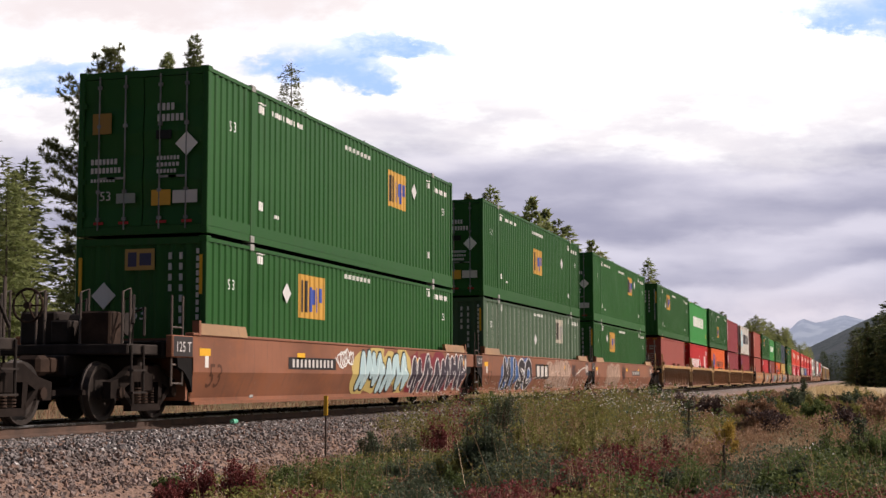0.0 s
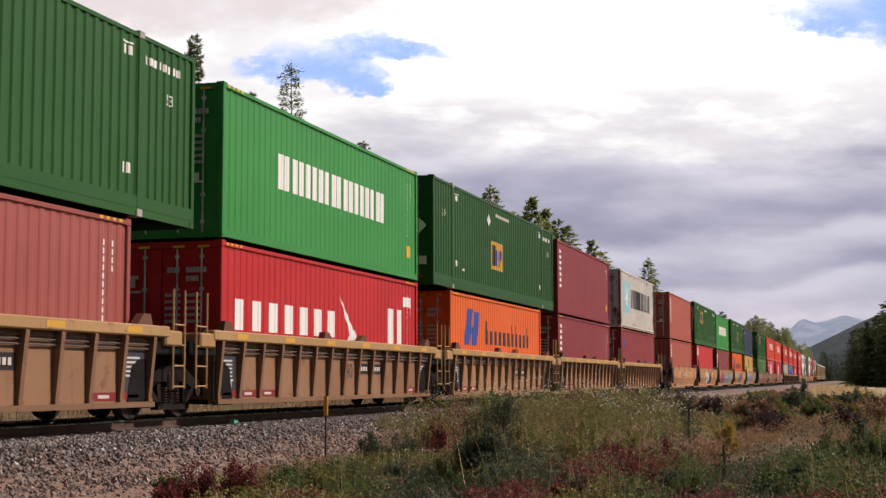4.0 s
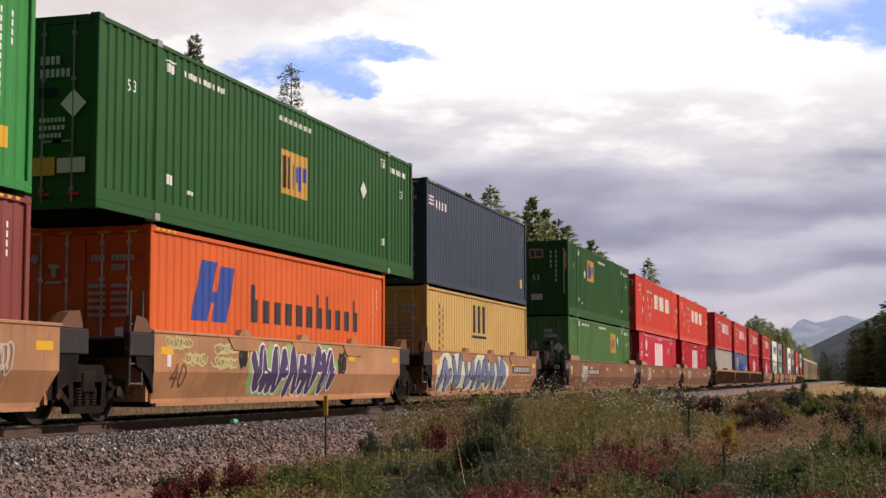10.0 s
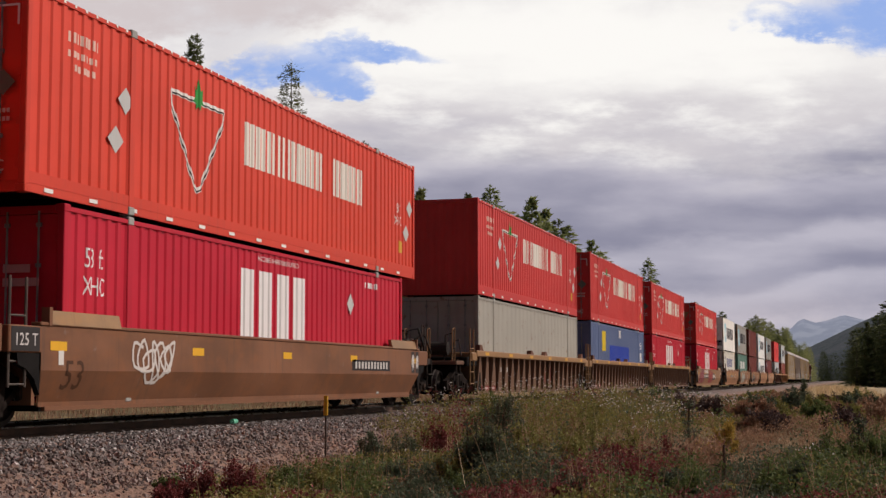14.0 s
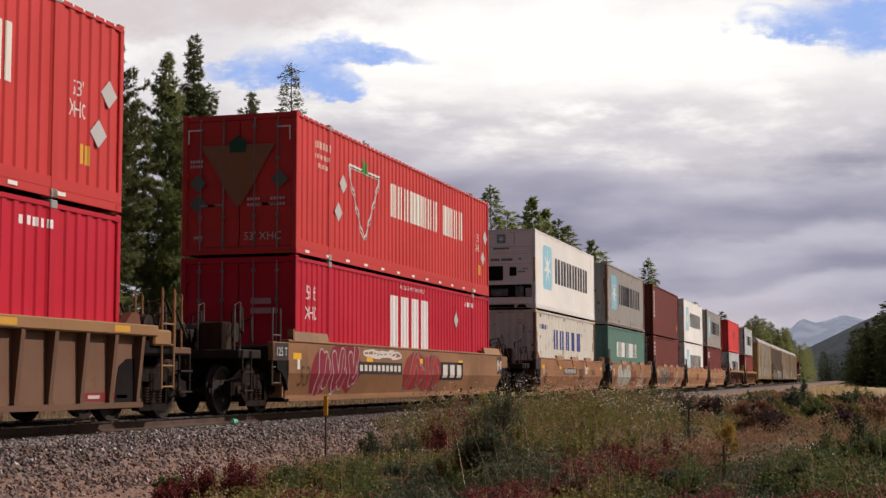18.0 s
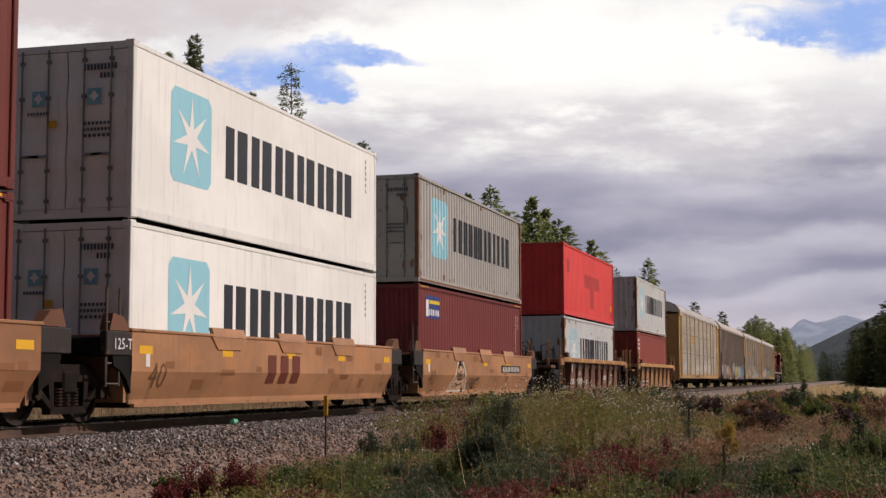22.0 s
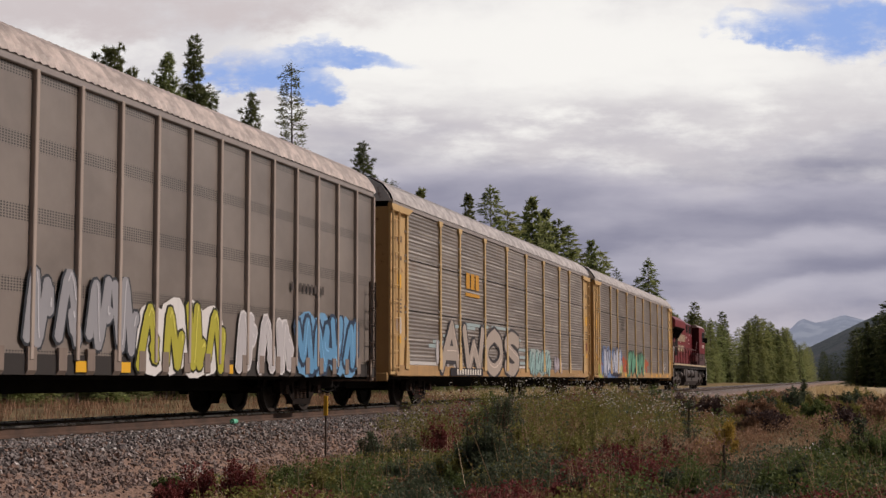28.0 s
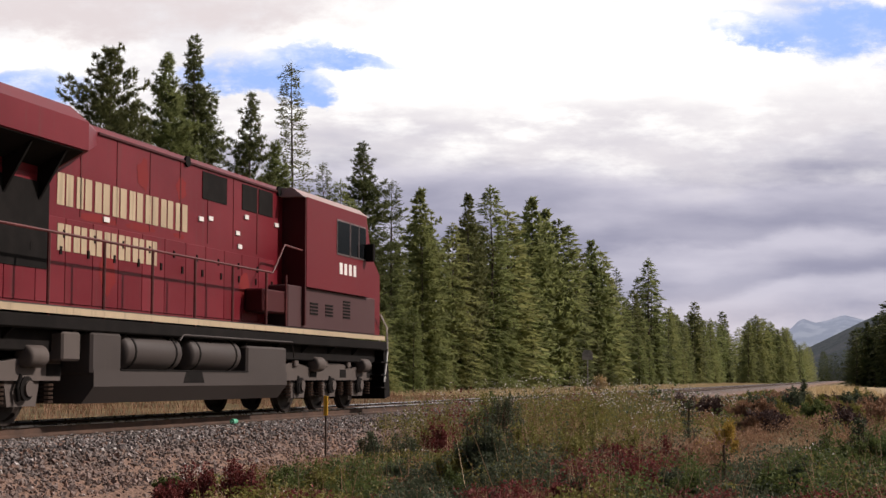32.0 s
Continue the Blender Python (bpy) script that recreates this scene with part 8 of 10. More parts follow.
def build_track():
    rails = new("railway_track")
    tagged(rails, "rusty steel rails on weathered wooden ties", "track", kind="structure")
    prof = [(-0.07, -0.172), (0.07, -0.172), (0.07, -0.155), (0.012, -0.125), (0.012, -0.045), (0.036, -0.032), (-0.036, -0.032), (-0.012, -0.045), (-0.012, -0.125), (-0.07, -0.155)]
    for side in (1, -1):
        r = part("rail", MB().prism([(side * 0.755 + x, z) for x, z in prof], "y", -700, 1240), RAIL_SIDE, rails)
        part("rail_head", MB().prism([(side * 0.755 + x, z) for x, z in ((-0.036, -0.032), (0.036, -0.032), (0.036, -0.012), (0.026, 0.0), (-0.026, 0.0), (-0.036, -0.012))], "y", -700, 1240), RAIL_HEAD, r, "rail head polished by wheels")
    n = Nodes("old_tie_wood")
    p = n.shifted(n.coords())
    g = n.noise(n.mapped(p, (1.5, 14, 14)), 2.0, 6, 0.7)
    wood = n.surface(n.mix(g, (0.035, 0.025, 0.02), (0.14, 0.105, 0.08)), 0.9, 0.0, n.bump(g, 0.5, 0.01))
    rng = random.Random(4)
    tie = fix(MB().cbox(-1.3, 1.3, -0.115, 0.115, -0.36, -0.175, 0.015).mesh("tie"))
    tie.materials.append(wood)
    far = MB()
    for k in range(-1200, 2700):
        y = k * 0.52
        if 4 < y < 66:
            t = new("tie", tie)
            t.parent = rails
            t.matrix_basis = pose(rng.uniform(-0.03, 0.03), y, rng.uniform(-0.01, 0.005), 0, 0, rng.uniform(-0.6, 0.6))
        elif -200 < y < 500:
            far.box(-1.3, 1.3, y - 0.115, y + 0.115, -0.36, -0.178)
    part("tie_rest", far.mesh("tie_rest"), wood, rails, kind="stuff")


def stone_field():
    """Loose ballast stones near the camera, as real lumps."""
    rng = np.random.default_rng(5)
    base = np.array([(1, 0, 0), (-1, 0, 0), (0, 1, 0), (0, -1, 0), (0, 0, 1), (0, 0, -1)], float)
    tri = np.array([(0, 2, 4), (2, 1, 4), (1, 3, 4), (3, 0, 4), (2, 0, 5), (1, 2, 5), (3, 1, 5), (0, 3, 5)])
    N = 42000
    y = 9 + 50 * rng.random(N) ** 1.7
    x = 0.95 + 3.6 * rng.random(N)
    keep = (x < 3.6) | (rng.random(N) < 0.35)
    x, y = x[keep], y[keep]
    N = len(x)
    z = np.array([ground_z(a, b) for a, b in zip(x, y)])
    size = 0.018 + 0.026 * rng.random(N) ** 1.6
    V = base[None] * size[:, None, None] * (0.6 + 0.8 * rng.random((N, 6, 1)))
    q = rng.normal(size=(N, 4))
    q /= np.linalg.norm(q, axis=1)[:, None]
    w, a, b, c = q.T
    R = np.stack([np.stack([1 - 2 * (b * b + c * c), 2 * (a * b - c * w), 2 * (a * c + b * w)], -1),
                  np.stack([2 * (a * b + c * w), 1 - 2 * (a * a + c * c), 2 * (b * c - a * w)], -1),
                  np.stack([2 * (a * c - b * w), 2 * (b * c + a * w), 1 - 2 * (a * a + b * b)], -1)], 1)
    V = np.einsum("nij,nkj->nki", R, V) + np.stack([x, y, z + size * 0.35], -1)[:, None]
    me = bpy.data.meshes.new("ballast_stones")
    me.from_pydata(V.reshape(-1, 3).tolist(), [], (tri[None] + 6 * np.arange(N)[:, None, None]).reshape(-1, 3).tolist())
    n = Nodes("ballast_stone")
    r = n.island()
    col = n.mix(r, (0.060, 0.050, 0.047), (0.300, 0.268, 0.252))
    col = n.mix(n.ramp(n.math("FRACT", n.math("MULTIPLY", r, 7.3)), 0.75, 0.9), col, (0.20, 0.125, 0.095))
    col = n.mix(n.math("GREATER_THAN", n.math("FRACT", n.math("MULTIPLY", r, 13.7)), 0.965), col, (0.62, 0.60, 0.58))
    p = n.position()
    shoulder = n.math("ADD", n.split(p)[0], n.math("MULTIPLY_ADD", n.noise(p, 1.3, 5, 0.65), 1.6, -0.8))
    col = n.mix(n.math("MULTIPLY", n.ramp(shoulder, 2.5, 3.3), 0.55), col, n.mix(r, (0.10, 0.062, 0.048), (0.30, 0.195, 0.155)))
    me.materials.append(n.surface(col, 0.85, 0.0))
    tagged(new("ballast_stones", me), "grey crushed stone ballast beside the rails", "ballast", kind="stuff")
# ---------------- sky backdrop ----------------
def build_sky():
    """A far shell of cloud before the camera, which drifts slowly; behind the camera the open sky goes on."""
    R, mb = 4200.0, MB()
    nu, nv = 48, 26
    for j in range(nv + 1):
        for i in range(nu + 1):
            az = radians(-62 + 124 * i / nu)
            el = radians(-9 + 52 * j / nv)
            mb.v.append((R * math.sin(az) * math.cos(el), R * math.cos(az) * math.cos(el), R * math.sin(el)))
    mb.f = [(j * (nu + 1) + i, j * (nu + 1) + i + 1, (j + 1) * (nu + 1) + i + 1, (j + 1) * (nu + 1) + i) for j in range(nv) for i in range(nu)]
    me = mb.mesh("cloud_backdrop")
    me.shade_smooth()
    n = Nodes("cloudy_sky")
    x, y, z = n.split(n.coords())
    u, v = n.math("DIVIDE", x, y), n.math("DIVIDE", z, y)       # tangents of the view angles
    vec = n.t.nodes.new("ShaderNodeCombineXYZ")
    n.put(vec.inputs[0], u)
    n.put(vec.inputs[1], v)
    p = vec.outputs[0]
    w1 = n.noise(n.mapped(p, (1, 1.6, 1)), 5.0, 7, 0.62)
    w2 = n.noise(n.mapped(p, (1, 1.9, 1), (3.1, 1.7, 0)), 11.0, 7, 0.62)
    uu = n.math("ADD", u, n.math("MULTIPLY_ADD", w1, 0.16, -0.08))
    vv = n.math("ADD", v, n.math("MULTIPLY_ADD", w2, 0.075, -0.0375))

    def spot(cx, cy, rx, ry, soft=1.0):
        a = n.math("DIVIDE", n.math("SUBTRACT", uu, cx), rx)
        b = n.math("DIVIDE", n.math("SUBTRACT", vv, cy), ry)
        d = n.math("ADD", n.math("MULTIPLY", a, a), n.math("MULTIPLY", b, b))
        return n.math("SUBTRACT", 1.0, n.ramp(d, 1.0 - 0.7 * soft, 1.0 + 0.9 * soft))
    # stacked rolls of cloud, each with a flat grey base and a paler top; heaped and white high up
    puff = n.noise(n.mapped(p, (1, 1.7, 1), (7, 2, 0)), 7.5, 9, 0.62)
    heap = n.noise(n.mapped(p, (1, 4.2, 1), (2, 9, 0)), 7.5, 5, 0.50)
    drift = n.noise(n.mapped(p, (1, 2.2, 1), (4, 1, 0)), 3.2, 4, 0.5)
    torn = n.noise(n.mapped(p, (1, 3.0, 1), (1, 5, 0)), 16.0, 6, 0.6)
    phase = n.math("ADD", n.math("MULTIPLY", n.math("POWER", n.math("MAXIMUM", v, 0.001), 0.7), 19.0), n.math("ADD", n.math("MULTIPLY", drift, 3.4), n.math("MULTIPLY", torn, 0.55)))
    saw = n.math("FRACT", phase)
    roll = n.math("MULTIPLY", n.ramp(saw, 0.0, 0.72), n.math("SUBTRACT", 1.0, n.ramp(saw, 0.66, 1.0)))
    roll = n.math("ADD", n.math("MULTIPLY", roll, 0.66), n.math("MULTIPLY", n.ramp(heap, 0.34, 0.66), 0.42))
    edge = n.math("ADD", v, n.math("ADD", n.math("MULTIPLY_ADD", heap, 0.09, -0.045), n.math("MULTIPLY_ADD", puff, 0.05, -0.025)))
    low = n.math("SUBTRACT", 1.0, n.ramp(edge, 0.13, 0.185))
    mid = n.math("SUBTRACT", 1.0, n.ramp(edge, 0.17, 0.235))
    col = n.mix(n.ramp(puff, 0.38, 0.62), (0.80, 0.83, 0.84), (1.03, 1.08, 1.04))
    col = n.mix(spot(SKY[0][0], SKY[0][1], SKY[0][2], SKY[0][3]), col, (1.10, 1.16, 1.10))
    col = n.mix(n.math("MULTIPLY", mid, n.ramp(torn, 0.25, 0.6)), col, (0.72, 0.735, 0.755))
    col = n.mix(low, col, n.mix(roll, (0.305, 0.325, 0.425), (0.56, 0.58, 0.665)))
    col = n.mix(n.math("MULTIPLY", spot(SKY[1][0], SKY[1][1], SKY[1][2], SKY[1][3]), n.ramp(w2, 0.3, 0.62)), col, (0.73, 0.705, 0.70))
    for k, (cx, cy, rx, ry) in enumerate(SKY[2:]):
        col = n.mix(n.math("MULTIPLY", spot(cx, cy, rx, ry, 0.9), n.ramp(w2, 0.28, 0.55)), col, (0.34, 0.54, 0.97))
    hor = n.math("SUBTRACT", 1.0, n.ramp(v, 0.03, 0.075))
    col = n.mix(n.math("MULTIPLY", hor, n.ramp(puff, 0.3, 0.6)), col, (0.64, 0.63, 0.68))
    em = n.t.nodes.new("ShaderNodeEmission")
    n.put(em.inputs[0], col)
    em.inputs[1].default_value = 1.0
    n.t.links.new(em.outputs[0], n.out.inputs[0])
    me.materials.append(n.mat)
    ob = new("cloud_backdrop", me)
    return tagged(ob, "white and grey broken clouds with blue gaps", "sky", kind="structure")


def px(x, y):
    """Tangents in the sky's own frame for a spot of the middle of the clip."""
    w = CAM_POSE.to_3x3() @ Vector(((x - 784) / 2535, (441 - y) / 2535, -1))
    w = Matrix.Rotation(radians(-15.984), 3, "Z") @ w
    return w.x / w.y, w.z / w.y


SKY = [(*px(1020, 120), 0.20, 0.055), (*px(250, 10), 0.16, 0.022),
       (*px(640, 95), 0.050, 0.0085), (*px(480, 128), 0.045, 0.010), (*px(585, 150), 0.022, 0.007), (*px(60, 150), 0.05, 0.012),
       (*px(1590, 28), 0.058, 0.020), (*px(1390, 45), 0.034, 0.009)]
# ---------------- conifers ----------------
def leaf_mat(name, lo, hi, tint=None, through=0.35, rough=0.7):
    """Leaves or needles: a range of tones, some light coming through."""
    n = Nodes(name)
    r = n.island()
    col = n.mix(r, lo, hi)
    big = n.noise(n.position(), 0.5, 4, 0.6)
    col = n.mix(n.math("MULTIPLY", n.ramp(big, 0.35, 0.7), 0.45), col, tuple(0.58 * (a + b) for a, b in zip(lo, hi)))
    if tint:
        col = n.mix(n.math("MULTIPLY", n.ramp(n.random(), 0.35, 1.0), 0.6), col, tint)
    b = n.t.nodes.new("ShaderNodeBsdfPrincipled")
    n.put(b.inputs["Base Color"], col)
    b.inputs["Roughness"].default_value = rough
    b.inputs["Specular IOR Level"].default_value = 0.25
    t = n.t.nodes.new("ShaderNodeBsdfTranslucent")
    n.put(t.inputs[0], col)
    m = n.t.nodes.new("ShaderNodeMixShader")
    m.inputs[0].default_value = through
    n.t.links.new(b.outputs[0], m.inputs[1])
    n.t.links.new(t.outputs[0], m.inputs[2])
    n.t.links.new(m.outputs[0], n.out.inputs[0])
    return n.mat


NEEDLE = leaf_mat("needles", (0.150, 0.180, 0.068), (0.300, 0.340, 0.138), (0.34, 0.335, 0.135), 0.55)
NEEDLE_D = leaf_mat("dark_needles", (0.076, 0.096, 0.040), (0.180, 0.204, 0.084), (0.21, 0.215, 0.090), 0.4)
BARK = steel((0.13, 0.105, 0.088), 0.95, 0.0, "grey_bark")


def unit(v):
    return v / (np.linalg.norm(v, axis=1)[:, None] + 1e-9)


def sprays(rng, C, D, N, S, slim):
    """One pointed needle spray at each place: direction, facing and size given."""
    D = unit(D)
    W = unit(np.cross(N, D))
    b = (S * rng.uniform(0.75, 1.25, len(S)) * slim)[:, None]
    S = S[:, None]
    return np.stack([C - W * b, C + W * b, C + D * S], 1)


def crown_arrays(seed, H, rad, first, gaps, droop, clump, density=1.0, pine=False, dome=2.6, tuft=8, slim=0.30):
    """Whorls of boughs with many small needle sprays that face outwards; uneven, with gaps."""
    rng = np.random.default_rng(seed)
    out = []
    z = H * first
    side_full = 1 + 0.22 * np.sin(np.arange(64) / 64 * 6.283 * rng.integers(2, 4) + rng.uniform(0, 6))
    up = np.array((0, 0, 1.0))
    while z < H * 0.985:
        t = (z - H * first) / (H * (1 - first))
        if pine:
            prof = (0.55 + 0.45 * math.sin(math.pi * min(1, t * 1.15))) * (1 - t ** dome) + 0.07
        else:
            prof = (1 - t) ** 0.55 * (0.82 + 0.18 * min(1, t * 6)) + 0.045
        R = rad * prof * rng.uniform(0.82, 1.14)
        n = int(rng.integers(2, 4)) if not pine else int(rng.integers(3, 5))
        a0 = rng.uniform(0, 6.28)
        for i in range(n):
            if rng.random() < gaps:
                continue
            ang = a0 + 6.283 * i / n + rng.normal(0, 0.25)
            L = R * rng.uniform(0.68, 1.15) * side_full[int(ang / 6.283 * 64) % 64]
            rise = (0.20 if pine else -0.10 - droop * 0.35) + 0.55 * t + rng.normal(0, 0.09)
            o = np.array((math.cos(ang), math.sin(ang), 0))
            q = np.array((-math.sin(ang), math.cos(ang), 0))
            if pine:
                k = max(3, int(L / 0.23 * density))
                f = np.repeat(rng.uniform(0.22, 1.0, k), tuft)
                cc = np.repeat(rng.normal(0, 1, k), tuft)
                lat = cc * (0.10 + 0.16 * L * (1.15 - f))
                C = o * (L * f)[:, None] + q * lat[:, None] + up * (z + rise * L * f + np.repeat(rng.normal(0, 0.10, k), tuft))[:, None]
                D = rng.normal(0, 0.75, (len(f), 3)) + o * 0.5 + up * 0.45
                N = rng.normal(0, 0.5, (len(f), 3)) + o * 0.6 + up * 0.6
                S = clump * rng.uniform(0.7, 1.25, len(f)) * (1 - 0.25 * t)
                out.append(sprays(rng, C, D, N, S, slim))
            else:
                k = max(10, int((L + 0.55) / 0.085 * density))
                f = rng.uniform(0.16, 1.0, k) ** 0.75
                lat = rng.normal(0, 1, k) * (0.09 + 0.22 * L * (1.12 - f))
                C = o * (L * f)[:, None] + q * lat[:, None] + up * (z + rise * L * f - droop * 0.28 * L * f * f + rng.normal(0, 0.06, k))[:, None]
                D = o + q * (lat * 1.6 + rng.normal(0, 0.35, k))[:, None] + up * (rise * 0.6 - 0.25 * droop + rng.normal(0, 0.28, k))[:, None]
                N = rng.normal(0, 0.36, (k, 3)) + o * 0.55 + up * 0.75
                S = clump * (1.15 - 0.35 * f) * rng.uniform(0.7, 1.3, k) * (1 - 0.25 * t)
                out.append(sprays(rng, C, D, N, S, 0.25))
        z += (0.10 + 0.10 * rng.random()) * (1.9 if pine else 1.0)
    m = 40
    C = np.stack([rng.normal(0, 0.06, m), rng.normal(0, 0.06, m), H * rng.uniform(0.93, 0.998, m)], 1)
    D = np.stack([rng.normal(0, 0.6, m), rng.normal(0, 0.6, m), np.ones(m)], 1)
    out.append(sprays(rng, C, D, rng.normal(0, 1, (m, 3)), np.full(m, clump * 0.6), 0.22))
    return np.concatenate(out)


def quads(name, V):
    """Loose small faces: triangles or quads, as the rows come."""
    me = bpy.data.meshes.new(name)
    n, k = V.shape[:2]
    me.vertices.add(n * k)
    me.vertices.foreach_set("co", V.reshape(-1))
    me.loops.add(n * k)
    me.loops.foreach_set("vertex_index", np.arange(n * k, dtype=np.int32))
    me.polygons.add(n)
    me.polygons.foreach_set("loop_start", np.arange(0, n * k, k, dtype=np.int32))
    me.update(calc_edges=True)
    return me


def trunk_mesh(H, r, limbs, seed):
    rng = random.Random(seed)
    mb = MB()
    n, rings = 8, 7
    wob = [(rng.uniform(-0.06, 0.06), rng.uniform(-0.06, 0.06)) for _ in range(rings)]
    pts = [(wob[i][0] * (i > 0), wob[i][1] * (i > 0), H * i / (rings - 1)) for i in range(rings)]
    for i, q in enumerate(pts):
        rr = r * (1 - 0.93 * i / (rings - 1)) * (1.25 if i == 0 else 1)
        for k in range(n):
            mb.v.append((q[0] + rr * math.cos(6.2832 * k / n), q[1] + rr * math.sin(6.2832 * k / n), q[2]))
    mb.f = [(i * n + k, i * n + (k + 1) % n, (i + 1) * n + (k + 1) % n, (i + 1) * n + k) for i in range(rings - 1) for k in range(n)]
    for _ in range(limbs):
        z = H * rng.uniform(0.12, 0.93)
        a = rng.uniform(0, 6.28)
        L = rng.uniform(0.7, 2.0) * (1 - 0.6 * z / H)
        mb.tube([(0, 0, z), (math.cos(a) * L * 0.6, math.sin(a) * L * 0.6, z + rng.uniform(-0.1, 0.25)), (math.cos(a) * L, math.sin(a) * L, z + rng.uniform(-0.2, 0.5))], 0.022 + 0.012 * (1 - z / H), 4)
    return mb.mesh("trunk")


KINDS, CROWNS = [], []
SPECS = [("spruce", 3.5, 0.02, 0.02, 0.5, 0.46, 1.0, False), ("spruce", 2.9, 0.04, 0.04, 0.6, 0.44, 1.0, False),
         ("pine", 2.9, 0.36, 0.05, 0.1, 0.36, 1.35, True), ("pine", 2.4, 0.22, 0.10, 0.1, 0.36, 1.2, True),
         ("spruce", 2.1, 0.10, 0.20, 0.3, 0.36, 0.95, False), ("spruce", 3.7, 0.02, 0.02, 0.45, 0.48, 1.0, False),
         ("pine", 3.0, 0.10, 0.04, 0.15, 0.40, 1.15, True), ("spruce", 3.0, 0.02, 0.03, 0.4, 0.46, 1.0, False)]
PLAIN, FINE = [], []


def tree_kinds():
    for i, (kind, rad, first, gaps, droop, clump, dens, pine) in enumerate(SPECS):
        dome = 6.0 if i == 2 else 2.6
        V = crown_arrays(11 + i, 20, rad, first, gaps, droop, clump, dens, pine, dome)
        CROWNS.append(V)
        fine = None
        if i in (1, 2, 3, 4, 6):     # finer crowns for the nearest trees
            fine = quads("crown", crown_arrays(11 + i, 20, rad, first, gaps, droop, clump * (0.85 if pine else 0.62), dens * (2.6 if pine else 2.3), pine, dome, 20, 0.10))
        FINE.append(fine)
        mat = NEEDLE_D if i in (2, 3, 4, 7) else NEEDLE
        if fine:
            fine.materials.append(mat)
        crown = quads("crown", V)
        crown.materials.append(mat)
        # a plainer crown for trees that stand far off
        keep = V[np.random.default_rng(i).random(len(V)) < 0.30]
        c = keep.mean(1, keepdims=True)
        plain = quads("crown", c + (keep - c) * 1.75)
        plain.materials.append(mat)
        trunk = trunk_mesh(20 * 0.985, 0.19, 60 if gaps > 0.07 else 24, i)
        trunk.materials.append(BARK)
        KINDS.append((kind, trunk, crown))
        PLAIN.append(plain)


def plant_tree(k, x, y, h, rng, group="trees beyond the line", wide=1.0):
    kind, trunk, crown = KINDS[k]
    ob = new(kind + "_tree")
    tagged(ob, "tall dark green pine with ragged rounded crown" if kind == "pine" else "tall olive-green spruce with drooping boughs" if h > 9 else "young bright green spruce at the forest edge", "tree", group)
    ob.matrix_basis = pose(x, y, ground_z(x, y) - 0.1, rng.uniform(-1.2, 1.2), rng.uniform(-1.2, 1.2), rng.uniform(0, 360))
    for name, me in (("trunk", trunk), ("crown", FINE[k] if FINE[k] and x > -24.4 and y < 112 and h > 15.5 else crown if y < 150 and x > -27.5 else PLAIN[k])):
        c = new(name, me)
        c.parent = ob
        c.scale = (h / 20 * wide, h / 20 * wide, h / 20)
    return ob


def woods(name, places, mat, label, seed=0, thin=0.35):
    """Far trees that nobody could count, as one mass of crowns."""
    rng = np.random.default_rng(seed)
    out = []
    for x, y, h, w in places:
        V = CROWNS[(0, 1, 5, 7)[int(rng.integers(4))]]
        V = V[rng.random(len(V)) < thin].copy()
        c = V.mean(1, keepdims=True)
        V = c + (V - c) * 2.0
        a = rng.uniform(0, 6.28)
        V = V @ np.array(((math.cos(a), math.sin(a), 0), (-math.sin(a), math.cos(a), 0), (0, 0, 1)))
        out.append(V * np.array((w * h / 20, w * h / 20, h / 20)) + np.array((x, y, ground_z(x, y))))
    me = quads(name, np.concatenate(out))
    me.materials.append(mat)
    tagged(new(name, me), label, "woods", kind="stuff")


# tops of the forest edge: distance along the line and height
EDGE_Y = [40, 60, 71, 75, 82, 90, 96, 104, 111, 120, 129, 135, 146, 165, 180, 187, 203, 212, 230, 252, 264, 297, 338, 421, 470]
EDGE_H = [11, 12, 14, 15, 15, 14, 13.5, 15, 14, 15, 14, 15, 18, 20, 20, 20, 20, 19, 18, 18, 18, 15.5, 18, 19.5, 20]


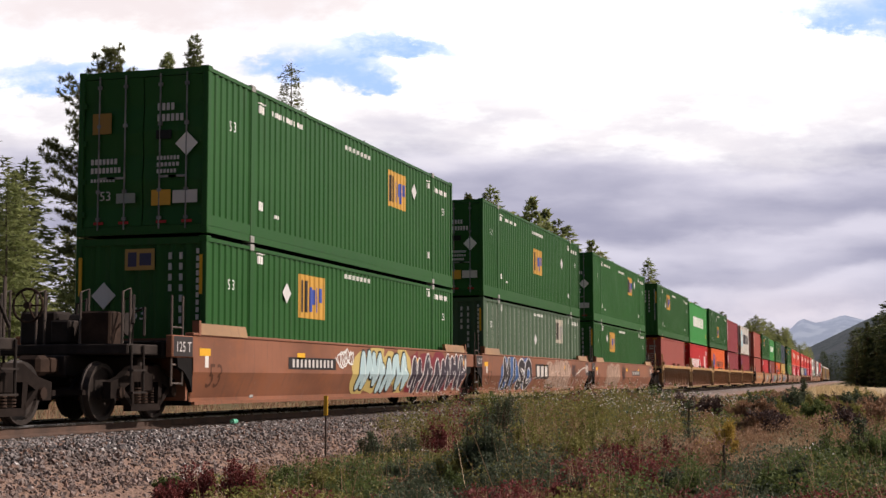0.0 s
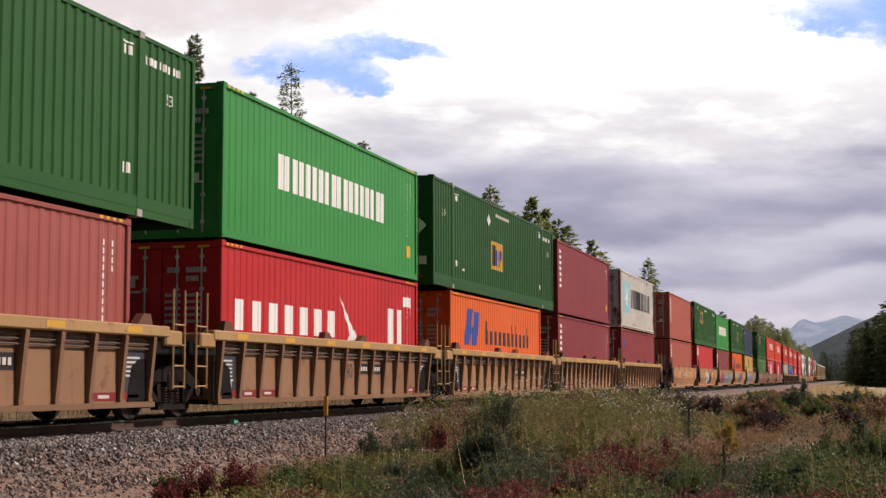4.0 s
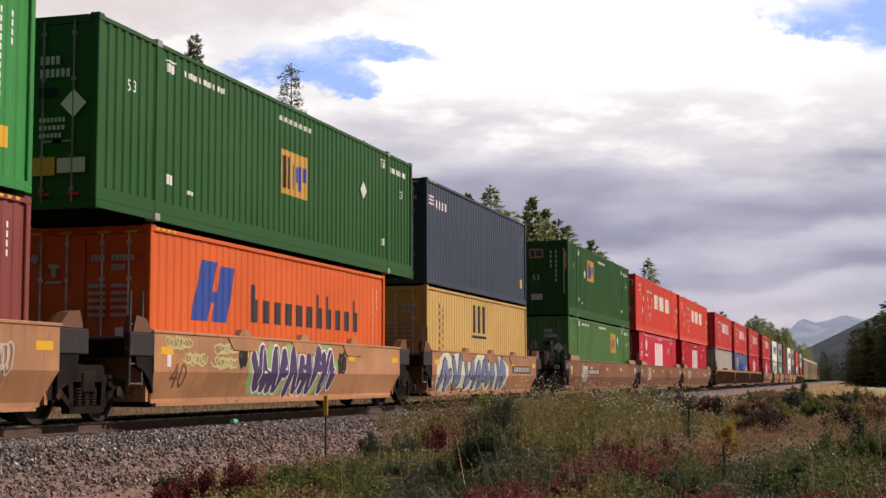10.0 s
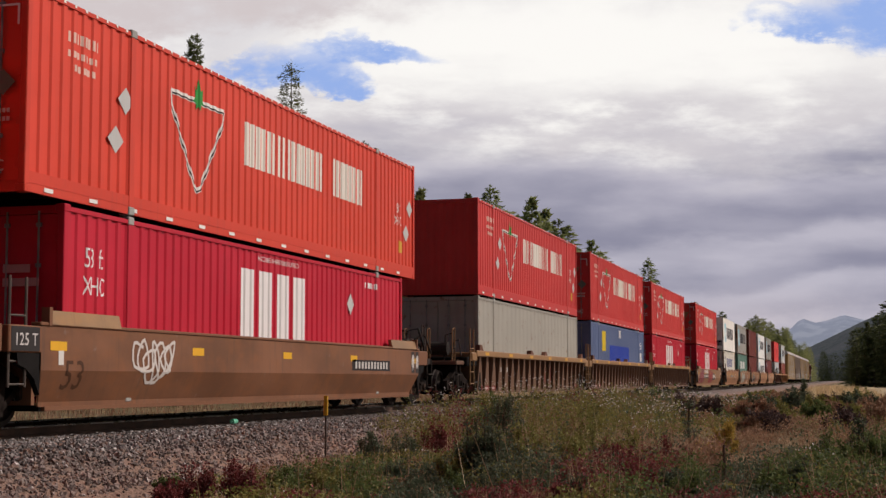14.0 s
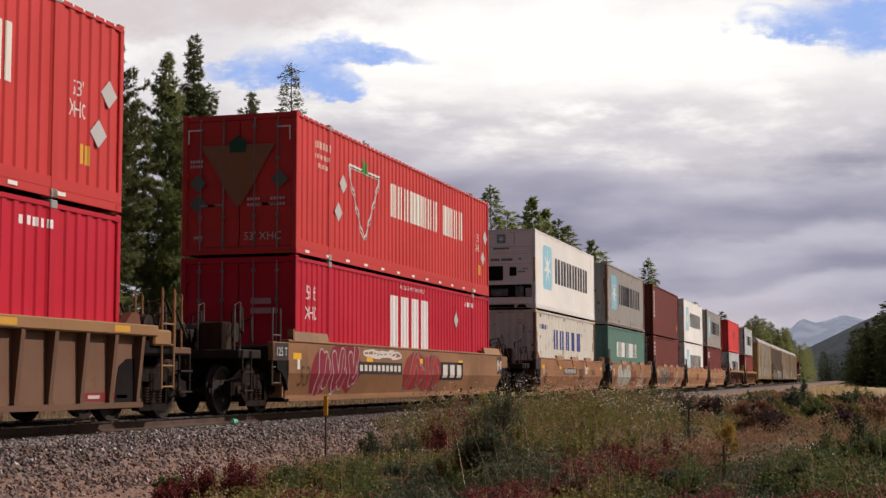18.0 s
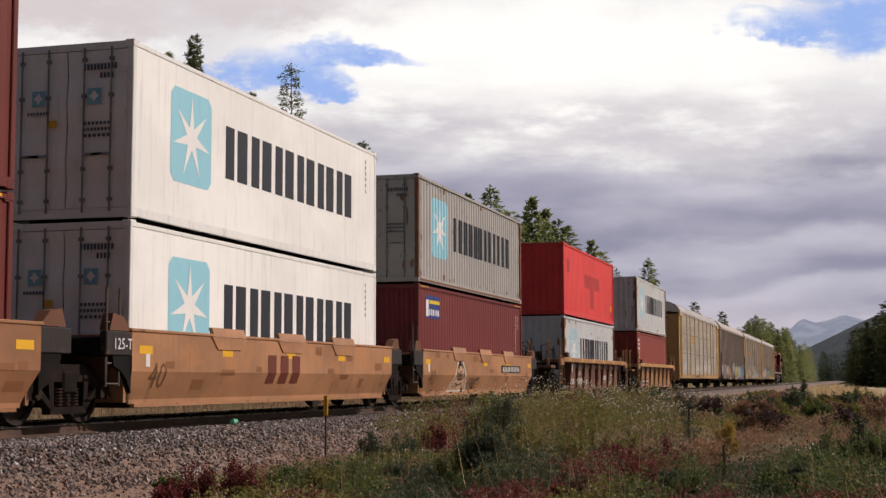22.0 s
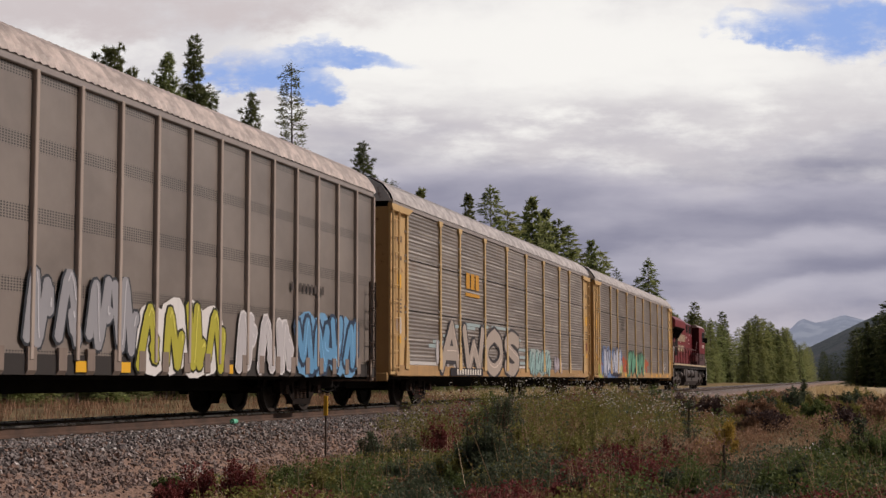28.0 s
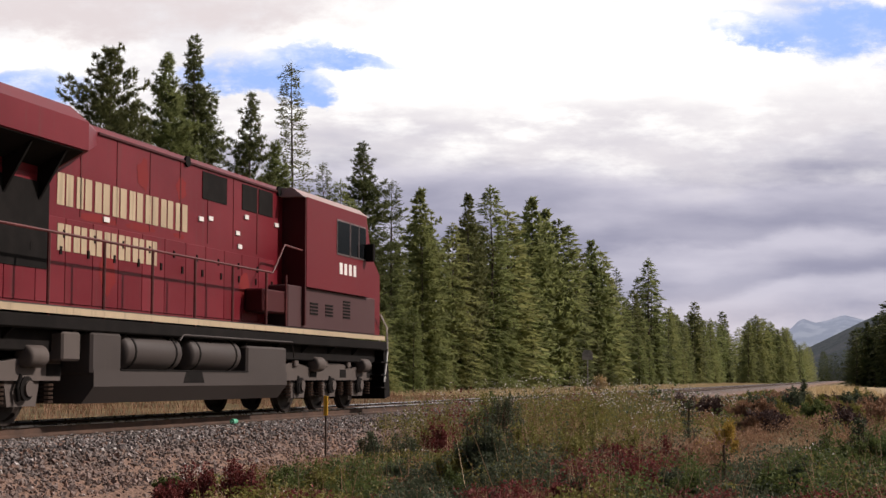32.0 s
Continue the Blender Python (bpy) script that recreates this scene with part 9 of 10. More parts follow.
def build_trees():
    tree_kinds()
    rng = random.Random(21)
    # trees that stand out along the edge, from the near end: y, height, kind
    NEAR = [(64.4, 18.2, 2), (70.9, 19.4, 6), (74.6, 21.2, 3), (76.8, 19.0, 4), (81.9, 19.2, 3), (86.8, 17.0, 6), (90.4, 23.3, 4),
            (95.8, 17.0, 4), (98.7, 16.0, 1), (104.1, 19.8, 3), (110.8, 17.7, 4), (120.4, 18.2, 6), (128.7, 15.9, 1), (135.5, 19.6, 3), (145.9, 21.8, 1)]
    FAR = [(150, 19.5, 5), (164.5, 23.0, 6), (172, 22.4, 6), (179.5, 21.8, 7), (187.0, 21.6, 1), (202.6, 21.4, 6), (212.0, 20.5, 5), (229.6, 19.2, 4), (251.7, 19.3, 4),
           (264.4, 23.6, 1), (268, 21.0, 7), (297.2, 16.3, 4), (338.4, 19.4, 7), (421.3, 20.9, 7)]
    for y, h, k in NEAR + FAR:
        plant_tree(k, -24 - rng.uniform(-0.3, 0.3), y, h, rng, wide=1.0 if y < 96 else 1.28)
    y = 49.0
    while y < 440:      # the dense wall that they stand in
        h = float(np.interp(y, EDGE_Y, EDGE_H))
        plant_tree(rng.choice((0, 1, 5, 6, 7, 0)), -23.4 - rng.uniform(0.0, 2.5), y, h * rng.uniform(0.66 + 0.14 * smooth01((y - 120) / 60), 1.0), rng, "trees in the forest", 1.15)
        if int(y * 7) % 2:
            plant_tree(rng.choice((0, 1, 6, 7)), -29 - rng.uniform(0, 4), y + rng.uniform(-1, 1), h * rng.uniform(0.80, 1.03), rng, "trees in the forest", 1.2)
        y += 3.0 + 0.013 * (y - 44)
    y = 84.0
    while y < 420:      # young trees along the edge
        plant_tree(rng.choice((0, 1, 7, 5)), -21.4 - rng.uniform(0.0, 1.6), y, rng.uniform(3.5, 8.8), rng, "young trees at the edge", 1.35)
        y += 4.5 + 6 * rng.random() + 0.02 * (y - 84)
    for i in range(26):     # the wood that closes the view along the line
        t = i / 25
        plant_tree((7, 1, 0, 5)[i % 4], -20 + 10.2 * t ** 0.8 + rng.uniform(-0.8, 0.8), 445 + 70 * t + rng.uniform(-10, 10), (22.2 - 3.2 * t) * rng.uniform(0.80, 1.02), rng, "trees far along the line", 1.25)
    for x, y, h, k in ((-9.8, 560, 16.5, 7), (-9.2, 600, 16.0, 1)):
        plant_tree(k, x, y, h, rng, "trees far along the line", 1.3)
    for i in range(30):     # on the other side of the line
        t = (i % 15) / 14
        # mostly dark-needled kinds: the shade on the sides seen is in their colour
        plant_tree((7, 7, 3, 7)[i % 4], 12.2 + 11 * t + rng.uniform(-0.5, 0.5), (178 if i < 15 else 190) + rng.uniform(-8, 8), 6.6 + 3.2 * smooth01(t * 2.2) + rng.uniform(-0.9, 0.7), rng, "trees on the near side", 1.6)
    r2 = np.random.default_rng(8)
    woods("forest", [(-34 - 26 * r2.random() ** 2, 60 + 400 * r2.random(), 13 + 5 * r2.random(), 1.2) for _ in range(90)], NEEDLE_D, "dense conifer forest behind the first trees", 1, 0.10)
    woods("far_forest", [(-12 - 30 * r2.random() + 4 * r2.random(), 475 + 460 * r2.random(), 15 + 5 * r2.random(), 1.4) for _ in range(120)], NEEDLE, "far conifer forest beside the line", 2, 0.10)
    woods("valley_forest", [(-160 + 330 * r2.random(), 1265 + 120 * r2.random(), 22 + 8 * r2.random(), 1.6) for _ in range(130)], NEEDLE_D, "far conifers across the valley", 3, 0.07)
    # dark needles here too, in place of shade on this side
    woods("side_forest", [(18 + 60 * r2.random(), 200 + 290 * r2.random(), 9 + 5 * r2.random(), 1.4) for _ in range(80)], NEEDLE_D, "conifers on the near side, darkened as if shaded", 4, 0.10)


# ---------------- hills ----------------
def ridge(name, y, depth, stops, mat, label, rough, seed):
    """A hillside with a crest through the given points and a slope towards the viewer."""
    xs = [s[0] for s in stops]
    n = 150
    mb = MB()
    rows_ = 9
    for j in range(rows_):
        f = j / (rows_ - 1)
        for i in range(n):
            x = xs[0] + (xs[-1] - xs[0]) * i / (n - 1)
            top = float(np.interp(x, xs, [s[1] for s in stops]))
            top += rough * (noise.noise((x * 8 / (xs[-1] - xs[0]) * 3, seed, 0)) + 0.5 * noise.noise((x * 30 / (xs[-1] - xs[0]), seed, 5)))
            fold = 0.10 * top * noise.noise((x * 14 / (xs[-1] - xs[0]), f * 2.0, seed)) * math.sin(math.pi * f)
            mb.v.append((x, y - depth * (1 - f), top * f ** 0.8 + fold - 2))
    mb.f = [(j * n + i, j * n + i + 1, (j + 1) * n + i + 1, (j + 1) * n + i) for j in range(rows_ - 1) for i in range(n - 1)]
    me = mb.mesh(name)
    me.materials.append(mat)
    me.shade_smooth()
    tagged(new(name, me), label, "hill", kind="structure")


def build_hills():
    n = Nodes("wooded_slope")
    p = n.position()
    tex = n.noise(p, 0.09, 6, 0.7)
    col = n.mix(n.ramp(tex, 0.35, 0.65), (0.085, 0.100, 0.105), (0.150, 0.165, 0.165))
    wooded = n.surface(n.mix(n.ramp(n.noise(p, 0.008, 4, 0.6), 0.45, 0.7), col, (0.16, 0.165, 0.17)), 0.9, 0.0, n.bump(tex, 0.8, 4.0), 0.1)
    n = Nodes("hazed_rock")
    p = n.position()
    tex = n.noise(n.mapped(p, (1, 0.4, 1.3)), 0.02, 6, 0.6)
    # pale blue tones: distance haze is painted into the base colour
    rock = n.surface(n.mix(n.ramp(tex, 0.4, 0.62), (0.47, 0.52, 0.64), (0.60, 0.64, 0.74)), 0.95, 0.0, None, 0.1)
    ridge("hill", 2300, 700, [(-260, -10), (-95, 34), (-62, 50), (-8, 76), (60, 106), (200, 160), (520, 260), (1300, 330)], wooded, "dark wooded hillside beyond the valley", 3, 3)
    ridge("mountain", 3800, 900, [(-1500, 20), (-420, 30), (-225, 60), (-170, 110), (-118, 160), (-85, 148), (-62, 154), (-14, 168), (15, 160), (60, 150), (220, 120), (700, 100)], rock, "hazy blue-grey far mountain", 6, 9)
# ---------------- plants beside the line ----------------
DRY = leaf_mat("dry_grass", (0.27, 0.18, 0.10), (0.55, 0.40, 0.25), None, 0.25)
OLIVE = leaf_mat("olive_weeds", (0.110, 0.108, 0.030), (0.300, 0.280, 0.085), None, 0.35)
LEAFY = leaf_mat("green_leaves", (0.054, 0.080, 0.026), (0.172, 0.210, 0.070), None, 0.4)
DEEP = leaf_mat("dark_leaves", (0.050, 0.066, 0.042), (0.130, 0.156, 0.090), None, 0.35)
GOLD = leaf_mat("yellowing_leaves", (0.26, 0.17, 0.03), (0.52, 0.37, 0.09), None, 0.35)
REDDISH = leaf_mat("red_leaves", (0.11, 0.026, 0.026), (0.27, 0.078, 0.070), None, 0.3)
MAROON = leaf_mat("maroon_twigs", (0.050, 0.030, 0.028), (0.125, 0.078, 0.070), None, 0.2)
RUSSET = leaf_mat("russet_weeds", (0.19, 0.105, 0.060), (0.42, 0.255, 0.160), None, 0.3)
STRAW = leaf_mat("pale_straw", (0.44, 0.33, 0.18), (0.72, 0.57, 0.35), None, 0.3)
FLUFF = leaf_mat("seed_heads", (0.66, 0.62, 0.58), (0.90, 0.88, 0.84), None, 0.3)
STEM = steel((0.10, 0.065, 0.045), 0.9, 0.0, "dry_stem")


def leaves(rng, C, size, up=0.3, narrow=0.45):
    """One small leaf at each point."""
    n = len(C)
    D = unit(rng.normal(size=(n, 3)) + np.array((0, 0, up)))
    N = rng.normal(0, 0.6, (n, 3)) + np.array((0, 0, 0.8))      # leaves turn their faces up
    W = unit(np.cross(N, D))
    S = (size * rng.uniform(0.6, 1.4, n))[:, None]
    mid = C + D * S * 0.4
    return np.stack([mid + W * S * narrow * 0.6, C + D * S, mid - W * S * narrow * 0.6], 1)


def blades(rng, C, h, w):
    """Thin pointed grass blades that lean."""
    n = len(C)
    a = rng.uniform(0, 6.28, n)
    lean = rng.uniform(0.05, 0.55, n)
    H = h * rng.uniform(0.5, 1.25, n)
    d = np.stack([np.cos(a), np.sin(a), np.zeros(n)], 1)
    s = np.stack([-np.sin(a + 0.6), np.cos(a + 0.6), np.zeros(n)], 1) * (w * rng.uniform(0.6, 1.3, n))[:, None] / 2
    t = C + d * (lean * H)[:, None] + np.array((0, 0, 1)) * (H * 0.95)[:, None]
    return np.stack([C - s, C + s, t], 1)


def shrub(x, y, h, w, mat, label, seed, dens=1.0, leaf=0.06, form="bush"):
    """A shrub of upright leafy shoots, or a young conifer with tiers of boughs."""
    rng = np.random.default_rng(seed)
    ob = new("young_spruce" if form == "cone" else "shrub")
    tagged(ob, label, "shrub", "shrubs beside the line")
    ob.location = (x, y, ground_z(x, y) - 0.03)
    r2 = random.Random(seed)
    mb, C = MB(), []
    if form == "cone":
        mb.tube([(0, 0, 0), (r2.uniform(-0.03, 0.03), 0, h * 0.6), (r2.uniform(-0.03, 0.03), 0, h)], 0.016)
        z = 0.08
        while z < h:
            R = w / 2 * (1 - z / h) ** 0.75 * r2.uniform(0.65, 1.15) + 0.03
            for i in range(4):
                a = r2.uniform(0, 6.28)
                tip = (math.cos(a) * R, math.sin(a) * R, z + 0.25 * R)
                mb.tube([(0, 0, z), tip], 0.006, 4)
                k = max(3, int(R / 0.030))
                for j in range(k):
                    f = (j + 1) / k
                    C.append((tip[0] * f, tip[1] * f, z + 0.25 * R * f))
            z += 0.10 + 0.06 * r2.random()
        C = np.repeat(np.array(C), 5, 0) + rng.normal(0, 0.024, (5 * len(C), 3))
    else:
        clumps = int(9 + 16 * w)
        for i in range(clumps):
            a, r = r2.uniform(0, 6.28), w / 2 * math.sqrt(r2.random())
            top = h * (1 - 0.5 * (r / (w / 2)) ** 2) * r2.uniform(0.5, 1.1)
            qx, qy = math.cos(a) * r, math.sin(a) * r
            mb.tube([(qx * 0.3, qy * 0.3, 0), (qx * 0.8, qy * 0.8, top * 0.55), (qx, qy, top)], 0.007, 4)
            m = int(240 * dens * (0.35 + h))
            f = rng.random(m) ** 0.75
            wide = (0.035 + 0.085 * w) * (1.15 - f)
            C.append(np.stack([qx * (0.4 + 0.6 * f) + rng.normal(0, 1, m) * wide, qy * (0.4 + 0.6 * f) + rng.normal(0, 1, m) * wide, 0.03 + f * top + rng.normal(0, 0.025, m)], 1))
        C = np.concatenate(C)
    part("stem", mb.mesh("stem"), STEM, ob, kind="stuff")
    part("foliage", quads("foliage", leaves(rng, C, leaf, 0.5 if form == "bush" else 0.1)), mat, ob)
    return ob


def patch(x, y, k):
    return 1.25 * noise.noise((x * 0.45, y * 0.13, k)) + 0.45 * noise.noise((x * 1.3, y * 0.5, k + 11))


def stuff(name, V, mat, label, category):
    me = quads(name, np.concatenate(V))
    me.materials.append(mat)
    tagged(new(name, me), label, category, kind="stuff")


SHRUB_KINDS = {"dark": (DEEP, "dark green leafy shrub among dry weeds"), "red": (REDDISH, "dark red leafy shrub beside the gravel"),
               "green": (LEAFY, "green leafy shrub with yellowing leaves"), "tan": (RUSSET, "withered russet shrub among weeds"),
               "olive": (OLIVE, "yellowing olive shrub among weeds"), "gold": (GOLD, "golden-leaved autumn shrub among weeds"),
               "maroon": (MAROON, "dark maroon leafless shrub beside the gravel"), "straw": (STRAW, "pale straw-coloured dry shrub")}
# kind, x, y, height, width: from the gravel's edge to the open bank, then farther off
NEAR_SHRUBS = [("red", 4.6, 15.9, 0.44, 0.62), ("red", 5.15, 16.0, 0.50, 0.60), ("red", 4.45, 15.5, 0.26, 0.4), ("green", 3.78, 16.8, 0.20, 0.38), ("green", 5.45, 16.6, 0.42, 0.5), ("olive", 5.9, 17.0, 0.36, 0.7),
               ("green", 6.3, 16.4, 0.34, 0.6), ("dark", 5.73, 18.7, 0.30, 0.46), ("dark", 6.5, 17.7, 0.36, 0.32), ("dark", 4.95, 21.8, 0.66, 0.8), ("dark", 5.5, 21.5, 0.55, 0.6), ("dark", 6.3, 24.5, 0.9, 0.9), ("green", 5.9, 25.5, 0.95, 0.9), ("dark", 7.2, 16.75, 0.42, 0.5),
               ("green", 7.5, 16.9, 0.36, 0.34), ("dark", 7.45, 18.2, 0.88, 0.46), ("dark", 7.78, 18.1, 1.02, 0.44), ("olive", 8.02, 18.3, 0.70, 0.42), ("olive", 8.5, 19.6, 0.55, 0.6), ("olive", 8.95, 21.4, 0.58, 0.7), ("olive", 8.2, 22.6, 0.62, 0.8), ("olive", 7.2, 18.0, 0.5, 0.5), ("green", 6.9, 20.5, 0.7, 0.7), ("olive", 8.4, 20.3, 0.6, 0.6), ("red", 5.7, 22.4, 0.62, 0.5)]
MID_SHRUBS = [("red", 7.17, 19.6, 0.36, 0.28), ("olive", 4.1, 28.2, 0.85, 0.95), ("olive", 5.3, 27.0, 0.95, 0.9), ("olive", 7.0, 22.9, 0.70, 0.8), ("olive", 7.7, 22.4, 0.62, 0.7), ("tan", 8.25, 18.9, 0.30, 0.5),
              ("red", 8.97, 16.1, 0.22, 0.3), ("dark", 9.17, 16.3, 0.28, 0.34), ("red", 8.9, 19.8, 0.50, 0.5), ("red", 9.4, 18.4, 0.5, 0.5), ("red", 9.85, 16.6, 0.52, 0.48), ("red", 9.65, 20.6, 0.50, 0.36),
              ("gold", 10.1, 24.8, 0.62, 0.42), ("gold", 9.75, 23.9, 0.34, 0.4), ("green", 10.35, 16.8, 0.36, 0.5), ("dark", 10.1, 17.2, 0.36, 0.5), ("green", 11.3, 17.1, 0.50, 0.5), ("dark", 11.6, 17.4, 0.48, 0.42)]
RIGHT_SHRUBS = [("green", 11.85, 20.2, 0.66, 0.5), ("green", 12.2, 19.5, 0.72, 0.52), ("green", 12.55, 19.8, 0.86, 0.6), ("dark", 12.3, 20.9, 0.7, 0.5), ("green", 12.8, 18.4, 0.6, 0.6), ("dark", 11.75, 21.6, 0.45, 0.4),
                ("maroon", 12.0, 32.2, 0.62, 1.0), ("maroon", 5.4, 50.3, 0.95, 0.95), ("maroon", 6.3, 49.0, 0.75, 0.8), ("maroon", 7.6, 40.7, 0.90, 1.0), ("maroon", 8.3, 41.5, 0.8, 0.8), ("tan", 6.9, 45.0, 0.7, 0.9),
                ("dark", 10.0, 37.8, 0.86, 0.9), ("olive", 10.4, 37.2, 0.7, 0.8), ("olive", 10.9, 46.7, 0.85, 0.9), ("tan", 11.6, 45.0, 0.7, 0.9), ("dark", 8.36, 92.5, 0.75, 1.1), ("straw", -15.5, 161.0, 2.0, 1.8),
                ("tan", 12.6, 40.0, 0.8, 1.4), ("tan", 9.3, 52.0, 0.8, 1.3), ("olive", 12.4, 56.0, 0.9, 1.4), ("maroon", 9.6, 57.0, 0.7, 1.6), ("dark", 7.3, 55.0, 0.6, 0.9), ("olive", 6.3, 33.0, 0.75, 1.0)]
# stretches of one kind of weed: x, y, half-widths, kind, height
ZONES = [(7.3, 23.0, 1.0, 3.0, "olive", 0.52), (4.6, 29.0, 1.6, 6.0, "olive", 0.60), (8.3, 19.2, 0.55, 1.6, "russet", 0.24), (9.3, 18.6, 0.8, 2.8, "red", 0.36), (11.0, 25.0, 0.95, 5.0, "tan", 0.16),
         (10.1, 25.0, 0.4, 1.8, "gold", 0.42), (5.8, 17.4, 0.9, 1.6, "leafy", 0.28), (12.2, 18.0, 1.1, 3.0, "leafy", 0.40), (10.3, 16.8, 0.9, 1.2, "deep", 0.24), (12.3, 29.0, 1.4, 5.0, "russet", 0.34),
         (6.0, 19.9, 0.9, 2.0, "olive", 0.26), (8.4, 30.0, 1.6, 5.0, "olive", 0.50), (6.4, 22.2, 0.5, 1.4, "red", 0.36), (9.0, 23.6, 0.5, 1.6, "russet", 0.40)]


def build_weeds():
    rng = np.random.default_rng(3)
    bins = {k: [] for k in ("dry", "olive", "leafy", "deep", "red", "russet", "gold", "fluff")}
    pick = random.Random(77)
    scatter = [(pick.choice(("dark", "tan", "olive", "tan", "olive", "green", "maroon")), 8.6 + 6.5 * pick.random(), 27 + 34 * pick.random(), pick.uniform(0.45, 0.85), pick.uniform(0.6, 1.3)) for _ in range(34)]
    every = NEAR_SHRUBS + MID_SHRUBS + RIGHT_SHRUBS + [q for q in scatter if not (q[1] < 12 and q[2] < 31)]
    spots = np.array([q[1:] for q in every])
    # clumps of one kind of plant, each with its own height
    M = 700
    seeds = np.stack([3 + 27 * rng.random(M) ** 1.2, 11 + 105 * rng.random(M) ** 1.8], 1)
    kinds = rng.choice(["olive", "leafy", "deep", "russet", "dry", "red"], M, p=[0.34, 0.14, 0.17, 0.19, 0.11, 0.05])
    lift = rng.uniform(0.0, 0.7, M)
    open_bank = (seeds[:, 0] > 9.3) & (seeds[:, 1] > 24)       # withered, low and tan
    kinds = np.where(open_bank & ((kinds == "red") | (kinds == "leafy")), "russet", kinds)
    lift = np.where(open_bank, lift * 0.6, lift)
    N = 14500
    Y = np.concatenate([12 + 96 * rng.random(N) ** 1.7, 15.0 + 7 * rng.random(2600)])
    X = np.concatenate([2.6 + 26 * rng.random(N) ** 1.25, 5 + 9 * rng.random(2600)])
    for x, y in zip(X, Y):
        if (y < 15 and x > 14) or (y > 66 and x > 6.5):
            continue
        edge = 4.1 + 0.7 * patch(x, y, 2) - 1.3 * smooth01((y - 22) / 8) * (1 - smooth01((y - 34) / 14)) + 0.55 * max(0, 17 - y) + 0.5 * smooth01((y - 44) / 10)
        if x < edge or (x < edge + 0.8 and rng.random() < 0.6):
            continue
        near_shrub = np.hypot(spots[:, 0] - x, (spots[:, 1] - y) * np.where(spots[:, 1] > y, 0.4, 1.0)) < spots[:, 3] * 0.55
        if near_shrub.any() and rng.random() < 0.93:
            continue        # a shrub stands here, or just behind
        z = ground_z(x, y)
        far = 1 + max(0, (y - 30)) / 45
        base = np.array((x, y, z))
        d2 = (seeds[:, 0] - x) ** 2 * 1.6 + ((seeds[:, 1] - y) * 0.45) ** 2
        c = int(np.argmin(d2))
        kind, r = str(kinds[c]), rng.random()
        inner = smooth01((x - edge) / (2.4 - 1.6 * smooth01((y - 20) / 5)))
        tall = (0.16 + 0.10 * rng.random()) * (1 - inner) + inner * (0.20 + 0.55 * lift[c]) * (0.5 + 0.6 * rng.random())
        for zx, zy, ax, ay, k, h in ZONES:
            if ((x - zx) / ax) ** 2 + ((y - zy) / ay) ** 2 < 0.55 + 0.6 * rng.random():
                kind, tall = k, h * (0.55 + 0.75 * rng.random())
                if k != "tan" and rng.random() < 0.34:      # other plants grow among them
                    kind = ("deep", "olive", "russet", "leafy", "deep")[int(rng.integers(5))]
                break
        if 22.5 < y < 46 and x < 8.0:       # the tall crest of the bank
            if kind in ("dry", "tan", "russet") and r < 0.75:
                kind = "olive" if r < 0.5 else "deep"
            tall = max(tall, inner * (0.74 + 0.42 * rng.random()) * (1 - 0.35 * smooth01((x - 6.0) / 2)))
        if kind == "tan":
            kind = "dry" if r < 0.5 else "russet"
        elif r < 0.07:
            kind = ("dry", "olive", "russet")[int(rng.integers(3))]
        tall *= 1 - 0.35 * smooth01((y - 50) / 20)
        if kind == "dry" or (kind == "russet" and r > 0.7):
            m = 12
            C = base + np.stack([rng.normal(0, 0.12 * far, m), rng.normal(0, 0.12 * far, m), np.zeros(m)], 1)
            bins[kind].append(blades(rng, C, tall * 1.1, 0.016 * far))
            if r < 0.5:
                continue
            kind = "russet"
        near = y < 34
        m = 46 if near else 18
        f = rng.random(m) ** 0.65
        C = base + np.stack([rng.normal(0, 0.085 * far, m), rng.normal(0, 0.085 * far, m), f * tall], 1)
        bins[kind].append(leaves(rng, C, 0.054 if near else 0.09 * far, 0.5, 0.5))
        if rng.random() < (0.32 if 25 < y < 60 and 3.4 < x < 9.0 else 0.004 if y < 25 else 0.0):
            m = 9
            C = base + np.stack([rng.normal(0, 0.14, m), rng.normal(0, 0.14, m), tall * rng.uniform(0.95, 1.25, m)], 1)
            bins["fluff"].append(leaves(rng, C, 0.031 * far, 0.2, 0.9))
            bins["olive"].append(blades(rng, C - np.array((0, 0, tall)), tall * 1.1, 0.010 * far))
        elif y < 26 and rng.random() < 0.16:        # tall single stalks
            m = 3
            C = base + np.stack([rng.normal(0, 0.10, m), rng.normal(0, 0.10, m), np.zeros(m)], 1)
            bins["dry" if rng.random() < 0.6 else "russet"].append(blades(rng, C, tall * 1.2 + 0.22, 0.013))
    mats = dict(dry=(DRY, "tufts of dry tan grass"), olive=(OLIVE, "olive and yellowing trackside weeds"), leafy=(LEAFY, "low green leafy weeds"), deep=(DEEP, "dark green low undergrowth"), gold=(GOLD, "yellow autumn leaves on low weeds"),
                red=(REDDISH, "dark red autumn fireweed leaves"), russet=(RUSSET, "russet brown withered weeds"), fluff=(FLUFF, "white fluffy seed heads on weeds"))
    for k, V in bins.items():
        mat, label = mats[k]
        stuff("grass" if k == "dry" else "weeds", V, mat, label, "grass" if k == "dry" else "weeds")
    # dry grass beyond the line, and the tan hummock far on this side
    V, W_ = [], []
    for _ in range(5200):
        y = 20 + 380 * rng.random() ** 1.6
        x = -4.6 - 19 * rng.random()
        far = 1 + y / 60
        C = np.array((x, y, ground_z(x, y))) + np.stack([rng.normal(0, 0.2 * far, 7), rng.normal(0, 0.2 * far, 7), np.zeros(7)], 1)
